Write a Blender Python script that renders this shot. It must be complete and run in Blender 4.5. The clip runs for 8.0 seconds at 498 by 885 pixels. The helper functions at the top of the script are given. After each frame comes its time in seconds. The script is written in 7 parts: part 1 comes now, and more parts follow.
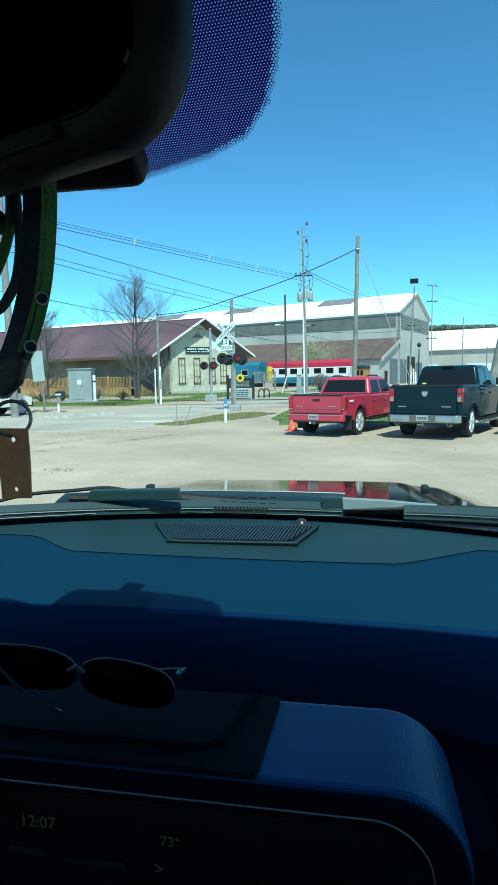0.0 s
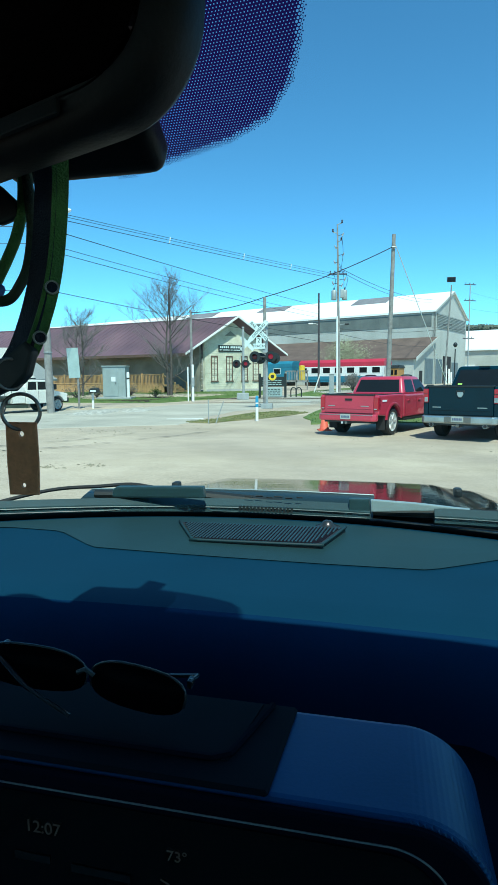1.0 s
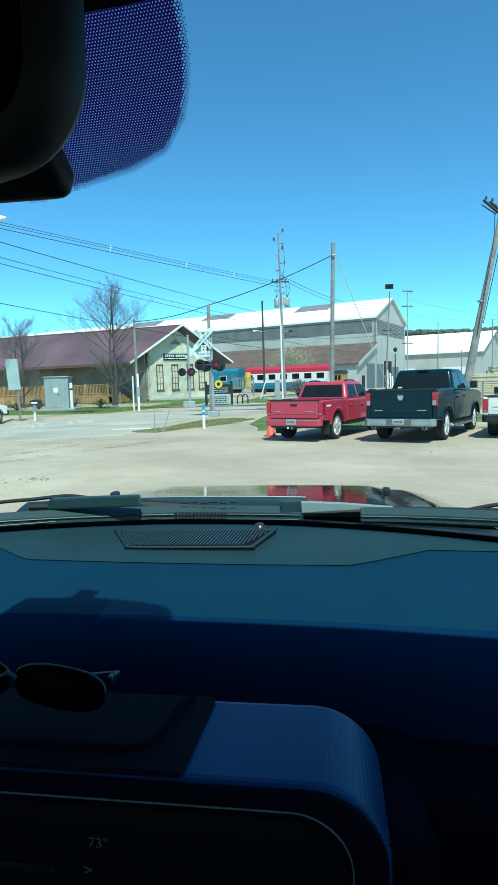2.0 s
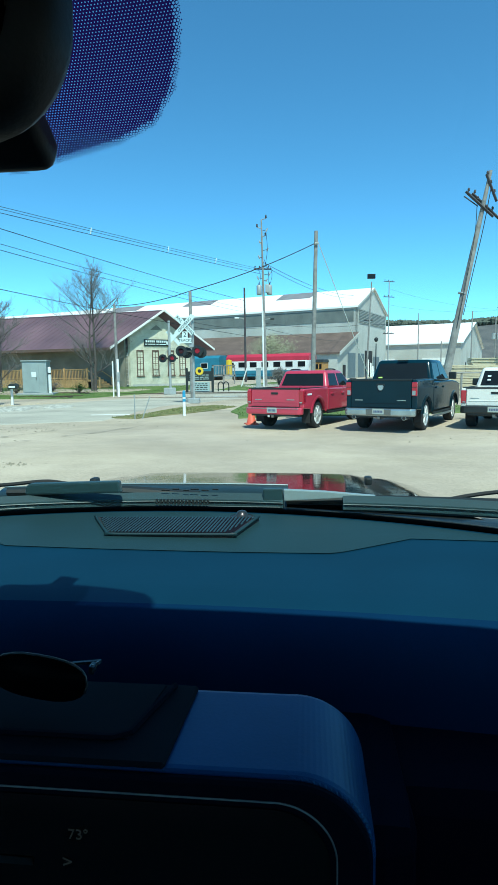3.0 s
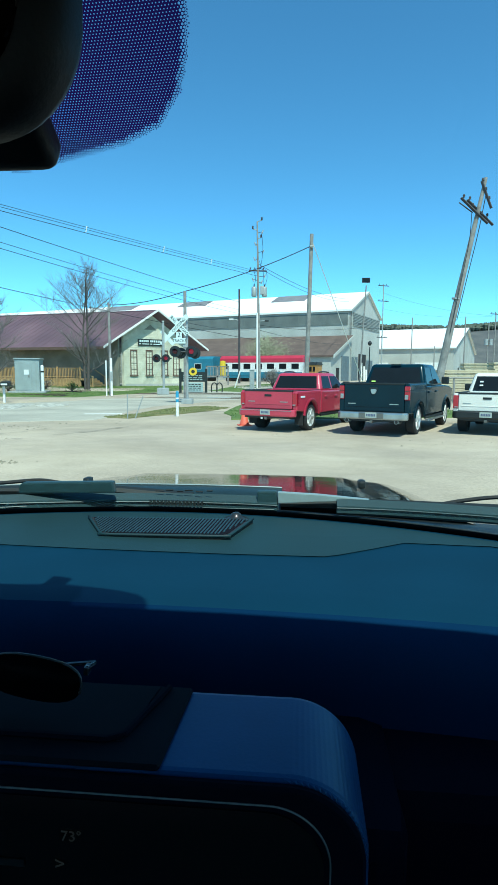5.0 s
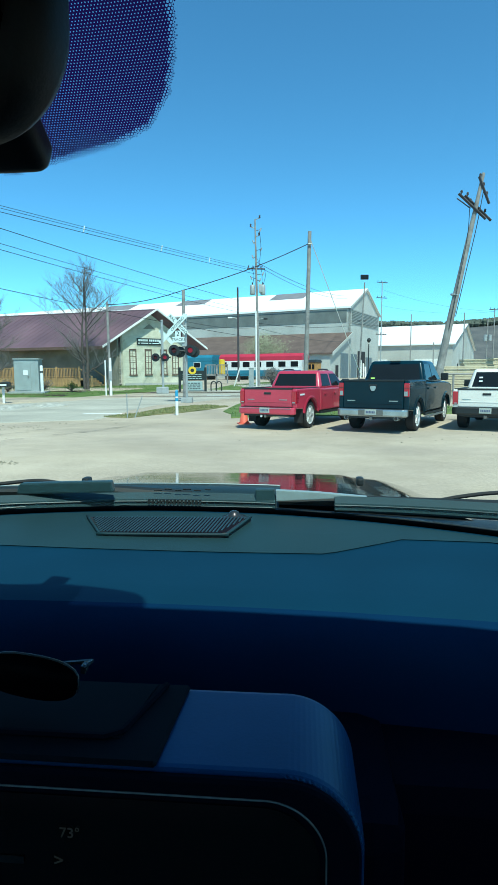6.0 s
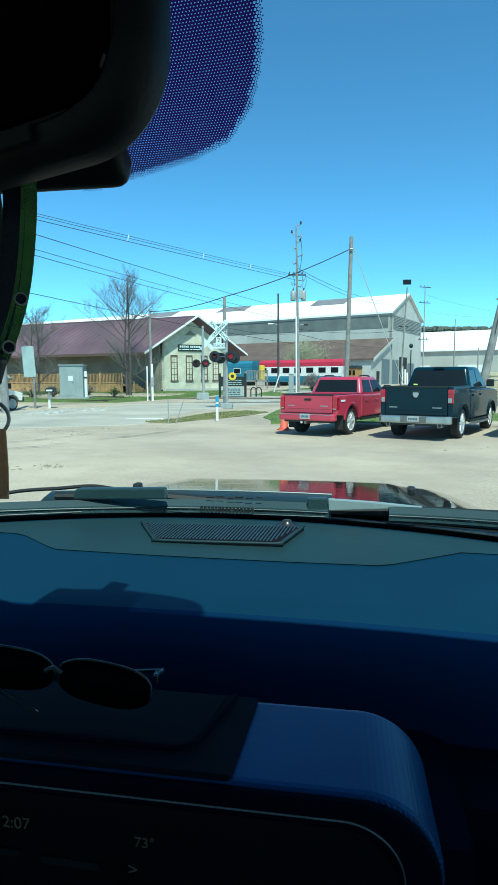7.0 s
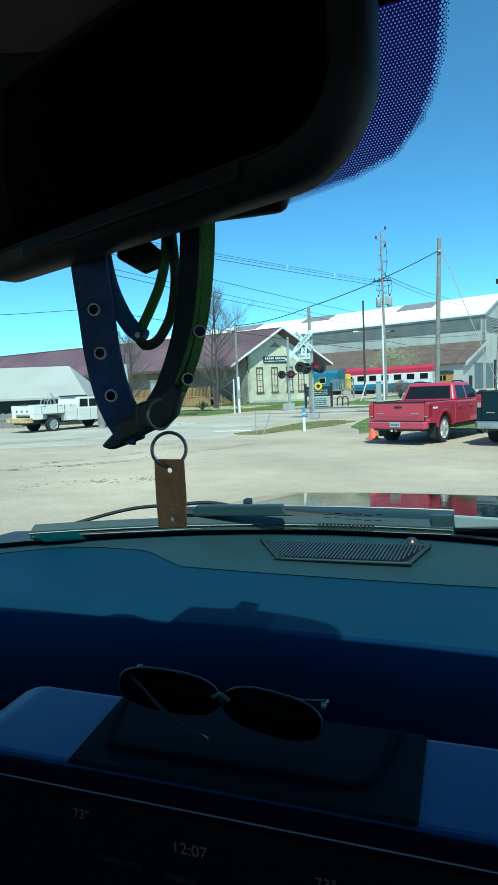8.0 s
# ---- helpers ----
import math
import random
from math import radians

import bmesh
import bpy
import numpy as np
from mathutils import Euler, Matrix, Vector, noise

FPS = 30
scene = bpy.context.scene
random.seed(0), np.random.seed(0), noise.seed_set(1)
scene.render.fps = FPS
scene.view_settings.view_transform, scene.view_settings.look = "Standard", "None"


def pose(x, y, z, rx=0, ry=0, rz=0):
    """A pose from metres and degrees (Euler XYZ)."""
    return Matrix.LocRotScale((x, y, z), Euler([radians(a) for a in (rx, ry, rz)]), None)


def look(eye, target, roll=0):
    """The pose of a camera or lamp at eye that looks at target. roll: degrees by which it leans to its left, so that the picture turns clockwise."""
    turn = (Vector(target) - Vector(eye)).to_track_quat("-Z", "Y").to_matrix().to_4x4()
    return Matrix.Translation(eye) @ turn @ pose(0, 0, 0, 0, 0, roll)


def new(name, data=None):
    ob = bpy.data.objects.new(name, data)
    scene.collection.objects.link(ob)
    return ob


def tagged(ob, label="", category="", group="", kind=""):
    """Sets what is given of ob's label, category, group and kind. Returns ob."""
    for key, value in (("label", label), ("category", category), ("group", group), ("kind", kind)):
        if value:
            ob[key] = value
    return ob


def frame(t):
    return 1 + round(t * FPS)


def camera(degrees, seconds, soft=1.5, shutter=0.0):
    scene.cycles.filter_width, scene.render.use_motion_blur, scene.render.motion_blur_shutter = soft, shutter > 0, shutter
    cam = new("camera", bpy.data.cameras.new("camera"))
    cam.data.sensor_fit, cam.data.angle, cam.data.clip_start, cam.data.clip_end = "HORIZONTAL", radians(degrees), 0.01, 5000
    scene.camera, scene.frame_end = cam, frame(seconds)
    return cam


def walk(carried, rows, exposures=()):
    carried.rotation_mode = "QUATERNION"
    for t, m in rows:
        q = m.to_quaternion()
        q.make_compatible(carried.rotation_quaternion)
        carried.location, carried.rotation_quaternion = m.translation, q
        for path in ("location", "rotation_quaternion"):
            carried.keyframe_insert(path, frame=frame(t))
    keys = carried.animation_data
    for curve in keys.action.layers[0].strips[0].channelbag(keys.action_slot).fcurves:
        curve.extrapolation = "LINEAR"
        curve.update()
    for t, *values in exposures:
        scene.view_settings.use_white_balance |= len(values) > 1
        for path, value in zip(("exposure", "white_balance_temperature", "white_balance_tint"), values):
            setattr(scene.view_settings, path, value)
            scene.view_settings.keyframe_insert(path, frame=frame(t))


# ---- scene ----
DEG = 46.9
PATH = [
    (0, look((-0.0470, -0.0078, 1.6591), (-0.2157, 1.9730, 1.4401), -1.05)),
    (0.1, look((-0.0780, 0.0025, 1.6640), (-0.2720, 1.9766, 1.4088), 0.94)),
    (0.2, look((-0.0976, -0.0019, 1.6690), (-0.3476, 1.9675, 1.4256), 2.53)),
    (0.3, look((-0.1020, -0.0018, 1.6694), (-0.4218, 1.9598, 1.4467), 3.42)),
    (0.5, look((-0.0520, 0.0120, 1.6564), (-0.4095, 1.9662, 1.4249), 0.92)),
    (0.8, look((-0.0550, 0.0049, 1.6605), (-0.3480, 1.9698, 1.4291), 0.56)),
    (1, look((-0.0402, 0.0119, 1.6566), (-0.3171, 1.9801, 1.4341), -0.47)),
    (1.2, look((-0.0154, 0.0034, 1.6521), (-0.2231, 1.9799, 1.4277), -2.18)),
    (1.5, look((-0.0275, 0.0095, 1.6531), (-0.2020, 1.9846, 1.3911), -0.44)),
    (2, look((-0.0090, -0.0155, 1.6585), (-0.1069, 1.9720, 1.4582), -1.69)),
    (3.5, look((-0.0164, -0.0036, 1.6555), (-0.0212, 1.9796, 1.3963), -0.04)),
    (4, look((-0.0163, -0.0089, 1.6575), (-0.0152, 1.9757, 1.4102), 0.13)),
    (4.5, look((-0.0206, -0.0064, 1.6572), (-0.0250, 1.9795, 1.4202), 0.44)),
    (6, look((-0.0144, -0.0100, 1.6580), (-0.0181, 1.9749, 1.4127), -0.32)),
    (6.5, look((-0.0145, -0.0083, 1.6562), (-0.0224, 1.9772, 1.4161), -0.45)),
    (7, look((-0.0389, -0.0080, 1.6620), (-0.1782, 1.9744, 1.4375), -0.26)),
    (7.2, look((-0.0520, -0.0049, 1.6651), (-0.3016, 1.9676, 1.4488), -1.33)),
    (7.5, look((-0.0630, -0.0061, 1.6672), (-0.3693, 1.9584, 1.4505), -2.52)),
    (7.8, look((-0.0821, 0.0019, 1.6671), (-0.4474, 1.9552, 1.4408), -2.38)),
    (8, look((-0.0937, -0.0062, 1.6725), (-0.5287, 1.9374, 1.4910), -2.23)),
]
cam = camera(DEG, 8.0)
walk(cam, PATH, [(0.0, 0.2), (8.0, 0.2)])

# ---- sky and sun ----
SUN_AZ = (0.27, -0.963)          # horizontal direction towards the sun
SUN_EL = radians(57)
world = bpy.data.worlds.new("sky")
scene.world = world
world.use_nodes = True
wn = world.node_tree.nodes
sky = wn.new("ShaderNodeTexSky")
sky.sky_type = "NISHITA"
sky.sun_disc = False
sky.sun_elevation = SUN_EL
sky.sun_rotation = math.atan2(SUN_AZ[0], SUN_AZ[1])
sky.air_density, sky.dust_density, sky.ozone_density = 0.65, 0.15, 2.5
wn["Background"].inputs[1].default_value = 0.13
hue = wn.new("ShaderNodeHueSaturation")      # the deep clear blue of the day
hue.inputs["Saturation"].default_value, hue.inputs["Value"].default_value = 1.06, 1.66
tone = wn.new("ShaderNodeMix")
tone.data_type, tone.blend_type = "RGBA", "MULTIPLY"
tone.inputs[0].default_value = 1.0
tone.inputs[7].default_value = (0.55, 1.045, 1.085, 1)
world.node_tree.links.new(sky.outputs[0], hue.inputs["Color"])
world.node_tree.links.new(hue.outputs[0], tone.inputs[6])
world.node_tree.links.new(tone.outputs[2], wn["Background"].inputs[0])
sun = new("sun", bpy.data.lights.new("sun", "SUN"))
sun.data.energy, sun.data.angle, sun.data.color = 5.3, radians(0.5), (1.0, 0.96, 0.88)
sun.matrix_world = look((0, 0, 0), (-SUN_AZ[0] * math.cos(SUN_EL), -SUN_AZ[1] * math.cos(SUN_EL), -math.sin(SUN_EL)))


# ---- materials ----
def mat(name, col, rough=0.6, metal=0.0, var=0.2, scale=3.0, bump=0.0, bscale=60.0, col2=None, spec=0.5, coat=0.0, island=0.0, obj_random=0.0):
    m = bpy.data.materials.new(name)
    m.use_nodes = True
    t = m.node_tree
    b = t.nodes["Principled BSDF"]
    b.inputs["Roughness"].default_value = rough
    b.inputs["Metallic"].default_value = metal
    b.inputs["Specular IOR Level"].default_value = spec
    b.inputs["Coat Weight"].default_value = coat
    b.inputs["Coat Roughness"].default_value = 0.04
    tc = t.nodes.new("ShaderNodeTexCoord")
    n1 = t.nodes.new("ShaderNodeTexNoise")
    n1.inputs["Scale"].default_value, n1.inputs["Detail"].default_value = scale, 6.0
    n2 = t.nodes.new("ShaderNodeTexNoise")
    n2.inputs["Scale"].default_value, n2.inputs["Detail"].default_value = bscale, 3.0
    t.links.new(tc.outputs["Object"], n1.inputs["Vector"])
    t.links.new(tc.outputs["Object"], n2.inputs["Vector"])
    add = t.nodes.new("ShaderNodeMath")
    add.operation = "MULTIPLY_ADD"
    add.inputs[1].default_value = 0.35
    t.links.new(n2.outputs[0], add.inputs[0])
    t.links.new(n1.outputs[0], add.inputs[2])
    last = add.outputs[0]
    if island or obj_random:
        g = t.nodes.new("ShaderNodeNewGeometry" if island else "ShaderNodeObjectInfo")
        k = t.nodes.new("ShaderNodeMath")
        k.operation = "MULTIPLY_ADD"
        k.inputs[1].default_value = island or obj_random
        t.links.new(g.outputs["Random Per Island" if island else "Random"], k.inputs[0])
        t.links.new(last, k.inputs[2])
        last = k.outputs[0]
    ramp = t.nodes.new("ShaderNodeValToRGB")
    c2 = col2 or tuple(min(1.0, c * (1 + var)) for c in col)
    c1 = col if col2 else tuple(c * (1 - var) for c in col)
    ramp.color_ramp.elements[0].position, ramp.color_ramp.elements[1].position = 0.45, 0.95
    ramp.color_ramp.elements[0].color, ramp.color_ramp.elements[1].color = (*c1, 1), (*c2, 1)
    t.links.new(last, ramp.inputs[0])
    t.links.new(ramp.outputs[0], b.inputs["Base Color"])
    if bump:
        bp = t.nodes.new("ShaderNodeBump")
        bp.inputs["Strength"].default_value, bp.inputs["Distance"].default_value = bump, 0.01
        t.links.new(n2.outputs[0], bp.inputs["Height"])
        t.links.new(bp.outputs[0], b.inputs["Normal"])
    return m


def glow(name, col, strength):
    m = bpy.data.materials.new(name)
    m.use_nodes = True
    b = m.node_tree.nodes["Principled BSDF"]
    b.inputs["Base Color"].default_value = (*[c * 0.04 for c in col], 1)
    b.inputs["Emission Color"].default_value = (*col, 1)
    b.inputs["Emission Strength"].default_value = strength
    return m


def pane_mat(name, tint, gloss=0.05, rough=0.02):
    """Thin clear glass: it lets light straight through, tinted, and mirrors a little."""
    m = bpy.data.materials.new(name)
    m.use_nodes = True
    t = m.node_tree
    t.nodes.clear()
    out = t.nodes.new("ShaderNodeOutputMaterial")
    mix = t.nodes.new("ShaderNodeMixShader")
    mix.inputs[0].default_value = gloss
    a = t.nodes.new("ShaderNodeBsdfTransparent")
    a.inputs[0].default_value = (*tint, 1)
    g = t.nodes.new("ShaderNodeBsdfGlossy")
    g.inputs["Roughness"].default_value = rough
    t.links.new(a.outputs[0], mix.inputs[1])
    t.links.new(g.outputs[0], mix.inputs[2])
    t.links.new(mix.outputs[0], out.inputs[0])
    return m


M = {}
M["dirt"] = mat("packed_dirt", (0.455, 0.374, 0.29), 0.95, var=0.25, scale=0.25, bump=0.6, bscale=14, spec=0.2)
M["asphalt"] = mat("old_asphalt", (0.42, 0.385, 0.32), 0.9, var=0.16, scale=0.5, bump=0.4, bscale=30, spec=0.25)
M["grass"] = mat("grass", (0.055, 0.12, 0.028), 0.9, col2=(0.17, 0.21, 0.07), scale=1.2, bump=0.8, bscale=25, spec=0.2)
M["blade"] = mat("grass_blade", (0.05, 0.12, 0.025), 0.8, col2=(0.14, 0.21, 0.06), scale=2, spec=0.2, island=0.3)
M["weeds"] = mat("weedy_patch", (0.1, 0.125, 0.04), 0.95, col2=(0.3, 0.25, 0.14), scale=1.6, bump=0.8, bscale=25, spec=0.2)
M["weed_blade"] = mat("weed_blade", (0.07, 0.13, 0.03), 0.85, col2=(0.26, 0.25, 0.11), scale=2, spec=0.2, island=0.4)
M["ballast"] = mat("ballast", (0.14, 0.13, 0.12), 0.95, var=0.3, scale=3, bump=1.0, bscale=30)
M["rail"] = mat("rusty_rail", (0.11, 0.07, 0.05), 0.5, 0.7, var=0.3, scale=6)
M["tie"] = mat("creosote_tie", (0.05, 0.04, 0.035), 0.9, var=0.3)
M["white_paint"] = mat("white_paint", (0.8, 0.8, 0.78), 0.5, var=0.06, scale=2, bump=0.1)
M["white_car"] = mat("white_car_paint", (0.78, 0.745, 0.67), 0.3, var=0.04, coat=0.5)
M["red_car"] = mat("red_car_paint", (0.52, 0.035, 0.07), 0.35, var=0.08, scale=1.5, coat=0.7)
M["navy_car"] = mat("navy_car_paint", (0.001, 0.02, 0.031), 0.25, var=0.1, scale=1.5, spec=0.08, coat=0.3)
M["dark_hood"] = mat("dark_hood_paint", (0.006, 0.014, 0.015), 0.06, var=0.05, scale=2, bump=0.035, bscale=11, spec=0.3)
M["black_plastic"] = mat("black_plastic", (0.012, 0.016, 0.016), 0.5, var=0.2, scale=20, bump=0.015, bscale=300)
M["rubber"] = mat("rubber", (0.018, 0.018, 0.018), 0.85, var=0.2, scale=8, bump=0.2)
M["chrome"] = mat("chrome", (0.75, 0.76, 0.77), 0.12, 1.0, var=0.03)
M["alloy"] = mat("alloy", (0.62, 0.63, 0.62), 0.32, 0.4, var=0.08, scale=9)
M["galv"] = mat("galvanised_steel", (0.36, 0.38, 0.37), 0.55, 0.3, var=0.15, scale=3)
M["tail_red"] = mat("tail_lamp_red", (0.4, 0.008, 0.025), 0.15, var=0.1, coat=1.0)
M["clear_lens"] = mat("clear_lens", (0.75, 0.75, 0.75), 0.15, var=0.05, coat=1.0)
M["car_glass"] = mat("dark_car_glass", (0.012, 0.015, 0.017), 0.06, var=0.1, spec=0.18)
M["plate"] = mat("plate_white", (0.38, 0.42, 0.38), 0.5, var=0.05)
M["plate_bar"] = mat("plate_bar", (0.1, 0.12, 0.2), 0.5)
M["pole_wood"] = mat("weathered_pole", (0.25, 0.24, 0.225), 0.9, var=0.3, scale=3, bump=0.6, bscale=18)
M["pole_dark"] = mat("dark_pole", (0.06, 0.056, 0.06), 0.9, var=0.3, scale=3, bump=0.6, bscale=18)
M["wire"] = mat("black_wire", (0.015, 0.016, 0.018), 0.6)
M["maroon_roof"] = mat("maroon_metal_roof", (0.15, 0.083, 0.1), 0.55, var=0.15, scale=0.4, bump=0.15, bscale=8)
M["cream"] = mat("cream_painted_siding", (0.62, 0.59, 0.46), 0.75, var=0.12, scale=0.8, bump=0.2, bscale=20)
# siding tone darkened to carry the shade under the depot's eaves
M["shade_toned_wall"] = mat("shaded_tan_siding", (0.23, 0.215, 0.165), 0.8, var=0.3, scale=0.8, bump=0.2, bscale=20)
M["trim_white"] = mat("trim_white", (0.72, 0.72, 0.68), 0.6, var=0.08)
M["dark_trim"] = mat("brown_trim", (0.12, 0.07, 0.05), 0.7, var=0.2)
M["deck_wood"] = mat("deck_wood", (0.42, 0.25, 0.11), 0.8, var=0.25, scale=2, obj_random=0.3)
M["white_roof"] = mat("white_roof", (0.85, 0.85, 0.84), 0.6, var=0.05, scale=0.2)
M["grey_siding"] = mat("grey_metal_siding", (0.45, 0.45, 0.41), 0.65, var=0.12, scale=0.25, bump=0.2, bscale=4)
M["grey_roof"] = mat("grey_metal_roof", (0.4, 0.4, 0.36), 0.6, var=0.12, scale=0.4)
M["clerestory"] = mat("dirty_clerestory", (0.15, 0.165, 0.15), 0.5, var=0.25, scale=0.5)
M["dull_sheet"] = mat("dull_sheet", (0.2, 0.19, 0.2), 0.7, var=0.2, scale=0.4)
M["brown_roof"] = mat("brown_shingle_roof", (0.13, 0.085, 0.07), 0.9, var=0.25, scale=0.6, bump=0.4, bscale=6)
M["blue_door"] = mat("blue_grey_door", (0.12, 0.16, 0.18), 0.6, var=0.15)
M["black_void"] = mat("dark_opening", (0.012, 0.012, 0.014), 0.8)
M["sign_black"] = mat("sign_black", (0.012, 0.018, 0.016), 0.5)
M["sign_white"] = mat("sign_white", (0.75, 0.78, 0.78), 0.4, var=0.04)
M["sign_green"] = mat("sign_back_green", (0.32, 0.42, 0.4), 0.5, var=0.1)
M["train_red"] = mat("train_red", (0.5, 0.03, 0.06), 0.45, var=0.12, scale=0.8)
M["train_white"] = mat("train_white", (0.7, 0.7, 0.68), 0.45, var=0.08, scale=0.8)
M["train_blue"] = mat("train_blue", (0.02, 0.18, 0.26), 0.45, var=0.15, scale=0.8)
M["yellow"] = mat("yellow_paint", (0.75, 0.5, 0.03), 0.5, var=0.1)
M["orange"] = mat("orange_plastic", (0.7, 0.12, 0.07), 0.6, var=0.1)
M["blue_marker"] = mat("blue_marker", (0.02, 0.3, 0.5), 0.5)
M["bark"] = mat("bark", (0.085, 0.072, 0.062), 0.95, var=0.3, scale=5, bump=0.5)
M["twig"] = mat("twig", (0.17, 0.155, 0.14), 0.95, var=0.3, scale=3)
M["lumber"] = mat("lumber", (0.44, 0.37, 0.25), 0.8, var=0.25, scale=2, island=0.4)
# greyed and blued so that the colour includes the distance haze
M["hill"] = mat("bare_woods", (0.085, 0.088, 0.09), 1.0, col2=(0.145, 0.138, 0.13), scale=0.06, bump=0.5, bscale=0.5, spec=0.1)
M["blossom"] = mat("pale_blossom", (0.33, 0.34, 0.22), 0.9, var=0.3, scale=2, island=0.5, spec=0.1)
M["bush"] = mat("bush", (0.05, 0.08, 0.025), 0.9, var=0.4, scale=2, island=0.4, spec=0.1)
M["signal_white"] = mat("signal_white", (0.6, 0.72, 0.7), 0.45, var=0.05)
M["bright_bumper"] = mat("bright_bumper", (0.42, 0.46, 0.46), 0.28, 0.8, var=0.2, scale=3)


def layer(m, scale, lo, hi, stretch=(1, 1, 1), detail=4.0):
    """Wider stains laid over a material's colour."""
    t = m.node_tree
    b = t.nodes["Principled BSDF"]
    src = b.inputs["Base Color"].links[0].from_socket
    tc, mp = t.nodes.new("ShaderNodeTexCoord"), t.nodes.new("ShaderNodeMapping")
    mp.inputs["Scale"].default_value = stretch
    mp.inputs["Rotation"].default_value = (0, 0, 0.2)
    n = t.nodes.new("ShaderNodeTexNoise")
    n.inputs["Scale"].default_value, n.inputs["Detail"].default_value = scale, detail
    r = t.nodes.new("ShaderNodeValToRGB")
    r.color_ramp.elements[0].position, r.color_ramp.elements[1].position = 0.36, 0.62
    r.color_ramp.elements[0].color, r.color_ramp.elements[1].color = (*lo, 1), (*hi, 1)
    x = t.nodes.new("ShaderNodeMix")
    x.data_type, x.blend_type = "RGBA", "MULTIPLY"
    x.inputs[0].default_value = 1.0
    t.links.new(tc.outputs["Object"], mp.inputs[0])
    t.links.new(mp.outputs[0], n.inputs["Vector"])
    t.links.new(n.outputs[0], r.inputs[0])
    t.links.new(src, x.inputs[6])
    t.links.new(r.outputs[0], x.inputs[7])
    t.links.new(x.outputs[2], b.inputs["Base Color"])


layer(M["dirt"], 0.35, (0.93, 0.93, 0.94), (1.04, 1.03, 1.0), (0.7, 1, 1))
layer(M["dirt"], 2.2, (0.94, 0.94, 0.93), (1.03, 1.03, 1.03), (0.7, 1, 1), 8.0)
layer(M["dirt"], 22.0, (0.9, 0.9, 0.9), (1.05, 1.05, 1.05), (1, 1, 1), 8.0)
layer(M["asphalt"], 0.5, (0.86, 0.87, 0.87), (1.05, 1.05, 1.04), (0.25, 1, 1))
layer(M["cream"], 1.3, (0.8, 0.8, 0.76), (1.03, 1.03, 1.03))
layer(M["maroon_roof"], 0.4, (0.85, 0.86, 0.88), (1.12, 1.1, 1.08), (1, 1, 0.2))
layer(M["grey_siding"], 0.2, (0.88, 0.88, 0.86), (1.05, 1.05, 1.05), (1, 1, 0.3))
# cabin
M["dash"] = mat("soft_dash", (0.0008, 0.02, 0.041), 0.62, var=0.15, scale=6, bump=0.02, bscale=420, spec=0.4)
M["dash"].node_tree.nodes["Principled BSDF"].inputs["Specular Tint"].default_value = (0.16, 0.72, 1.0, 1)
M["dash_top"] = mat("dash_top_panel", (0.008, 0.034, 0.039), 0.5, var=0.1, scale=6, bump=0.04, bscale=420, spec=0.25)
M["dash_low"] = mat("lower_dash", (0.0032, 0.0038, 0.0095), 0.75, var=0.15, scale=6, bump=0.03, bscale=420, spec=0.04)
# darker copy of the dash pad: shade below the brow is in its colour
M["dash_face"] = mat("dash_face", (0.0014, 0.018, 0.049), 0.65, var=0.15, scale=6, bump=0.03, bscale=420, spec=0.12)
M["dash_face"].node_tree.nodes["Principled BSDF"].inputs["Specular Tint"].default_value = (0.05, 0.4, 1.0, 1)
M["satin"] = mat("satin_bezel", (0.0025, 0.037, 0.115), 0.42, var=0.2, scale=9, bump=0.02, bscale=400, spec=0.5)
M["satin"].node_tree.nodes["Principled BSDF"].inputs["Specular Tint"].default_value = (0.2, 0.65, 1.0, 1)
M["wiper_grey"] = mat("wiper_grey", (0.017, 0.044, 0.049), 0.4, var=0.15, scale=12, bump=0.02, bscale=300)
M["mat_rubber"] = mat("tray_mat", (0.004, 0.005, 0.009), 0.8, var=0.2, scale=20, spec=0.1)
M["screen"] = mat("screen_glass", (0.008, 0.0085, 0.009), 0.08, var=0.0, spec=0.5)
M["screen_text"] = glow("screen_text", (0.55, 0.65, 0.62), 0.0095)
M["headliner"] = mat("headliner", (0.1, 0.1, 0.1), 0.95, var=0.1, scale=20)
M["frit_black"] = mat("frit_foot", (0.006, 0.008, 0.01), 0.5, var=0.1)
M["mirror_shell"] = mat("mirror_shell", (0.009, 0.010, 0.012), 0.6, var=0.1, scale=20, bump=0.05, bscale=400, spec=0.25)
M["mirror_glass"] = mat("mirror_glass", (0.016, 0.014, 0.017), 0.03, 1.0, var=0.02)
M["collar_navy"] = mat("navy_webbing", (0.028, 0.075, 0.21), 0.85, var=0.3, scale=60, bump=0.5, bscale=900)
M["collar_green"] = mat("green_webbing", (0.065, 0.2, 0.045), 0.85, var=0.3, scale=60, bump=0.5, bscale=900)
M["leather"] = mat("brown_leather", (0.68, 0.27, 0.12), 0.6, var=0.25, scale=60, bump=0.2, bscale=500)
M["steel"] = mat("dull_steel", (0.24, 0.22, 0.2), 0.35, 0.9, var=0.2, scale=100)
M["shades"] = mat("sunglass_lens", (0.0015, 0.0015, 0.0025), 0.45, spec=0.02)
M["teal"] = mat("teal_sticker", (0.0, 0.42, 0.36), 0.5, var=0.1)
M["windshield"] = pane_mat("windshield_glass", (0.75, 0.94, 0.90), 0.03, 0.01)
# purple tint puts lens glare into the black print's colour
M["dotted_print"] = pane_mat("dotted_print", (0.13, 0.022, 0.11), 0.025, 0.4)
M["cab_glass"] = pane_mat("privacy_glass", (0.8, 0.86, 0.85), 0.05)


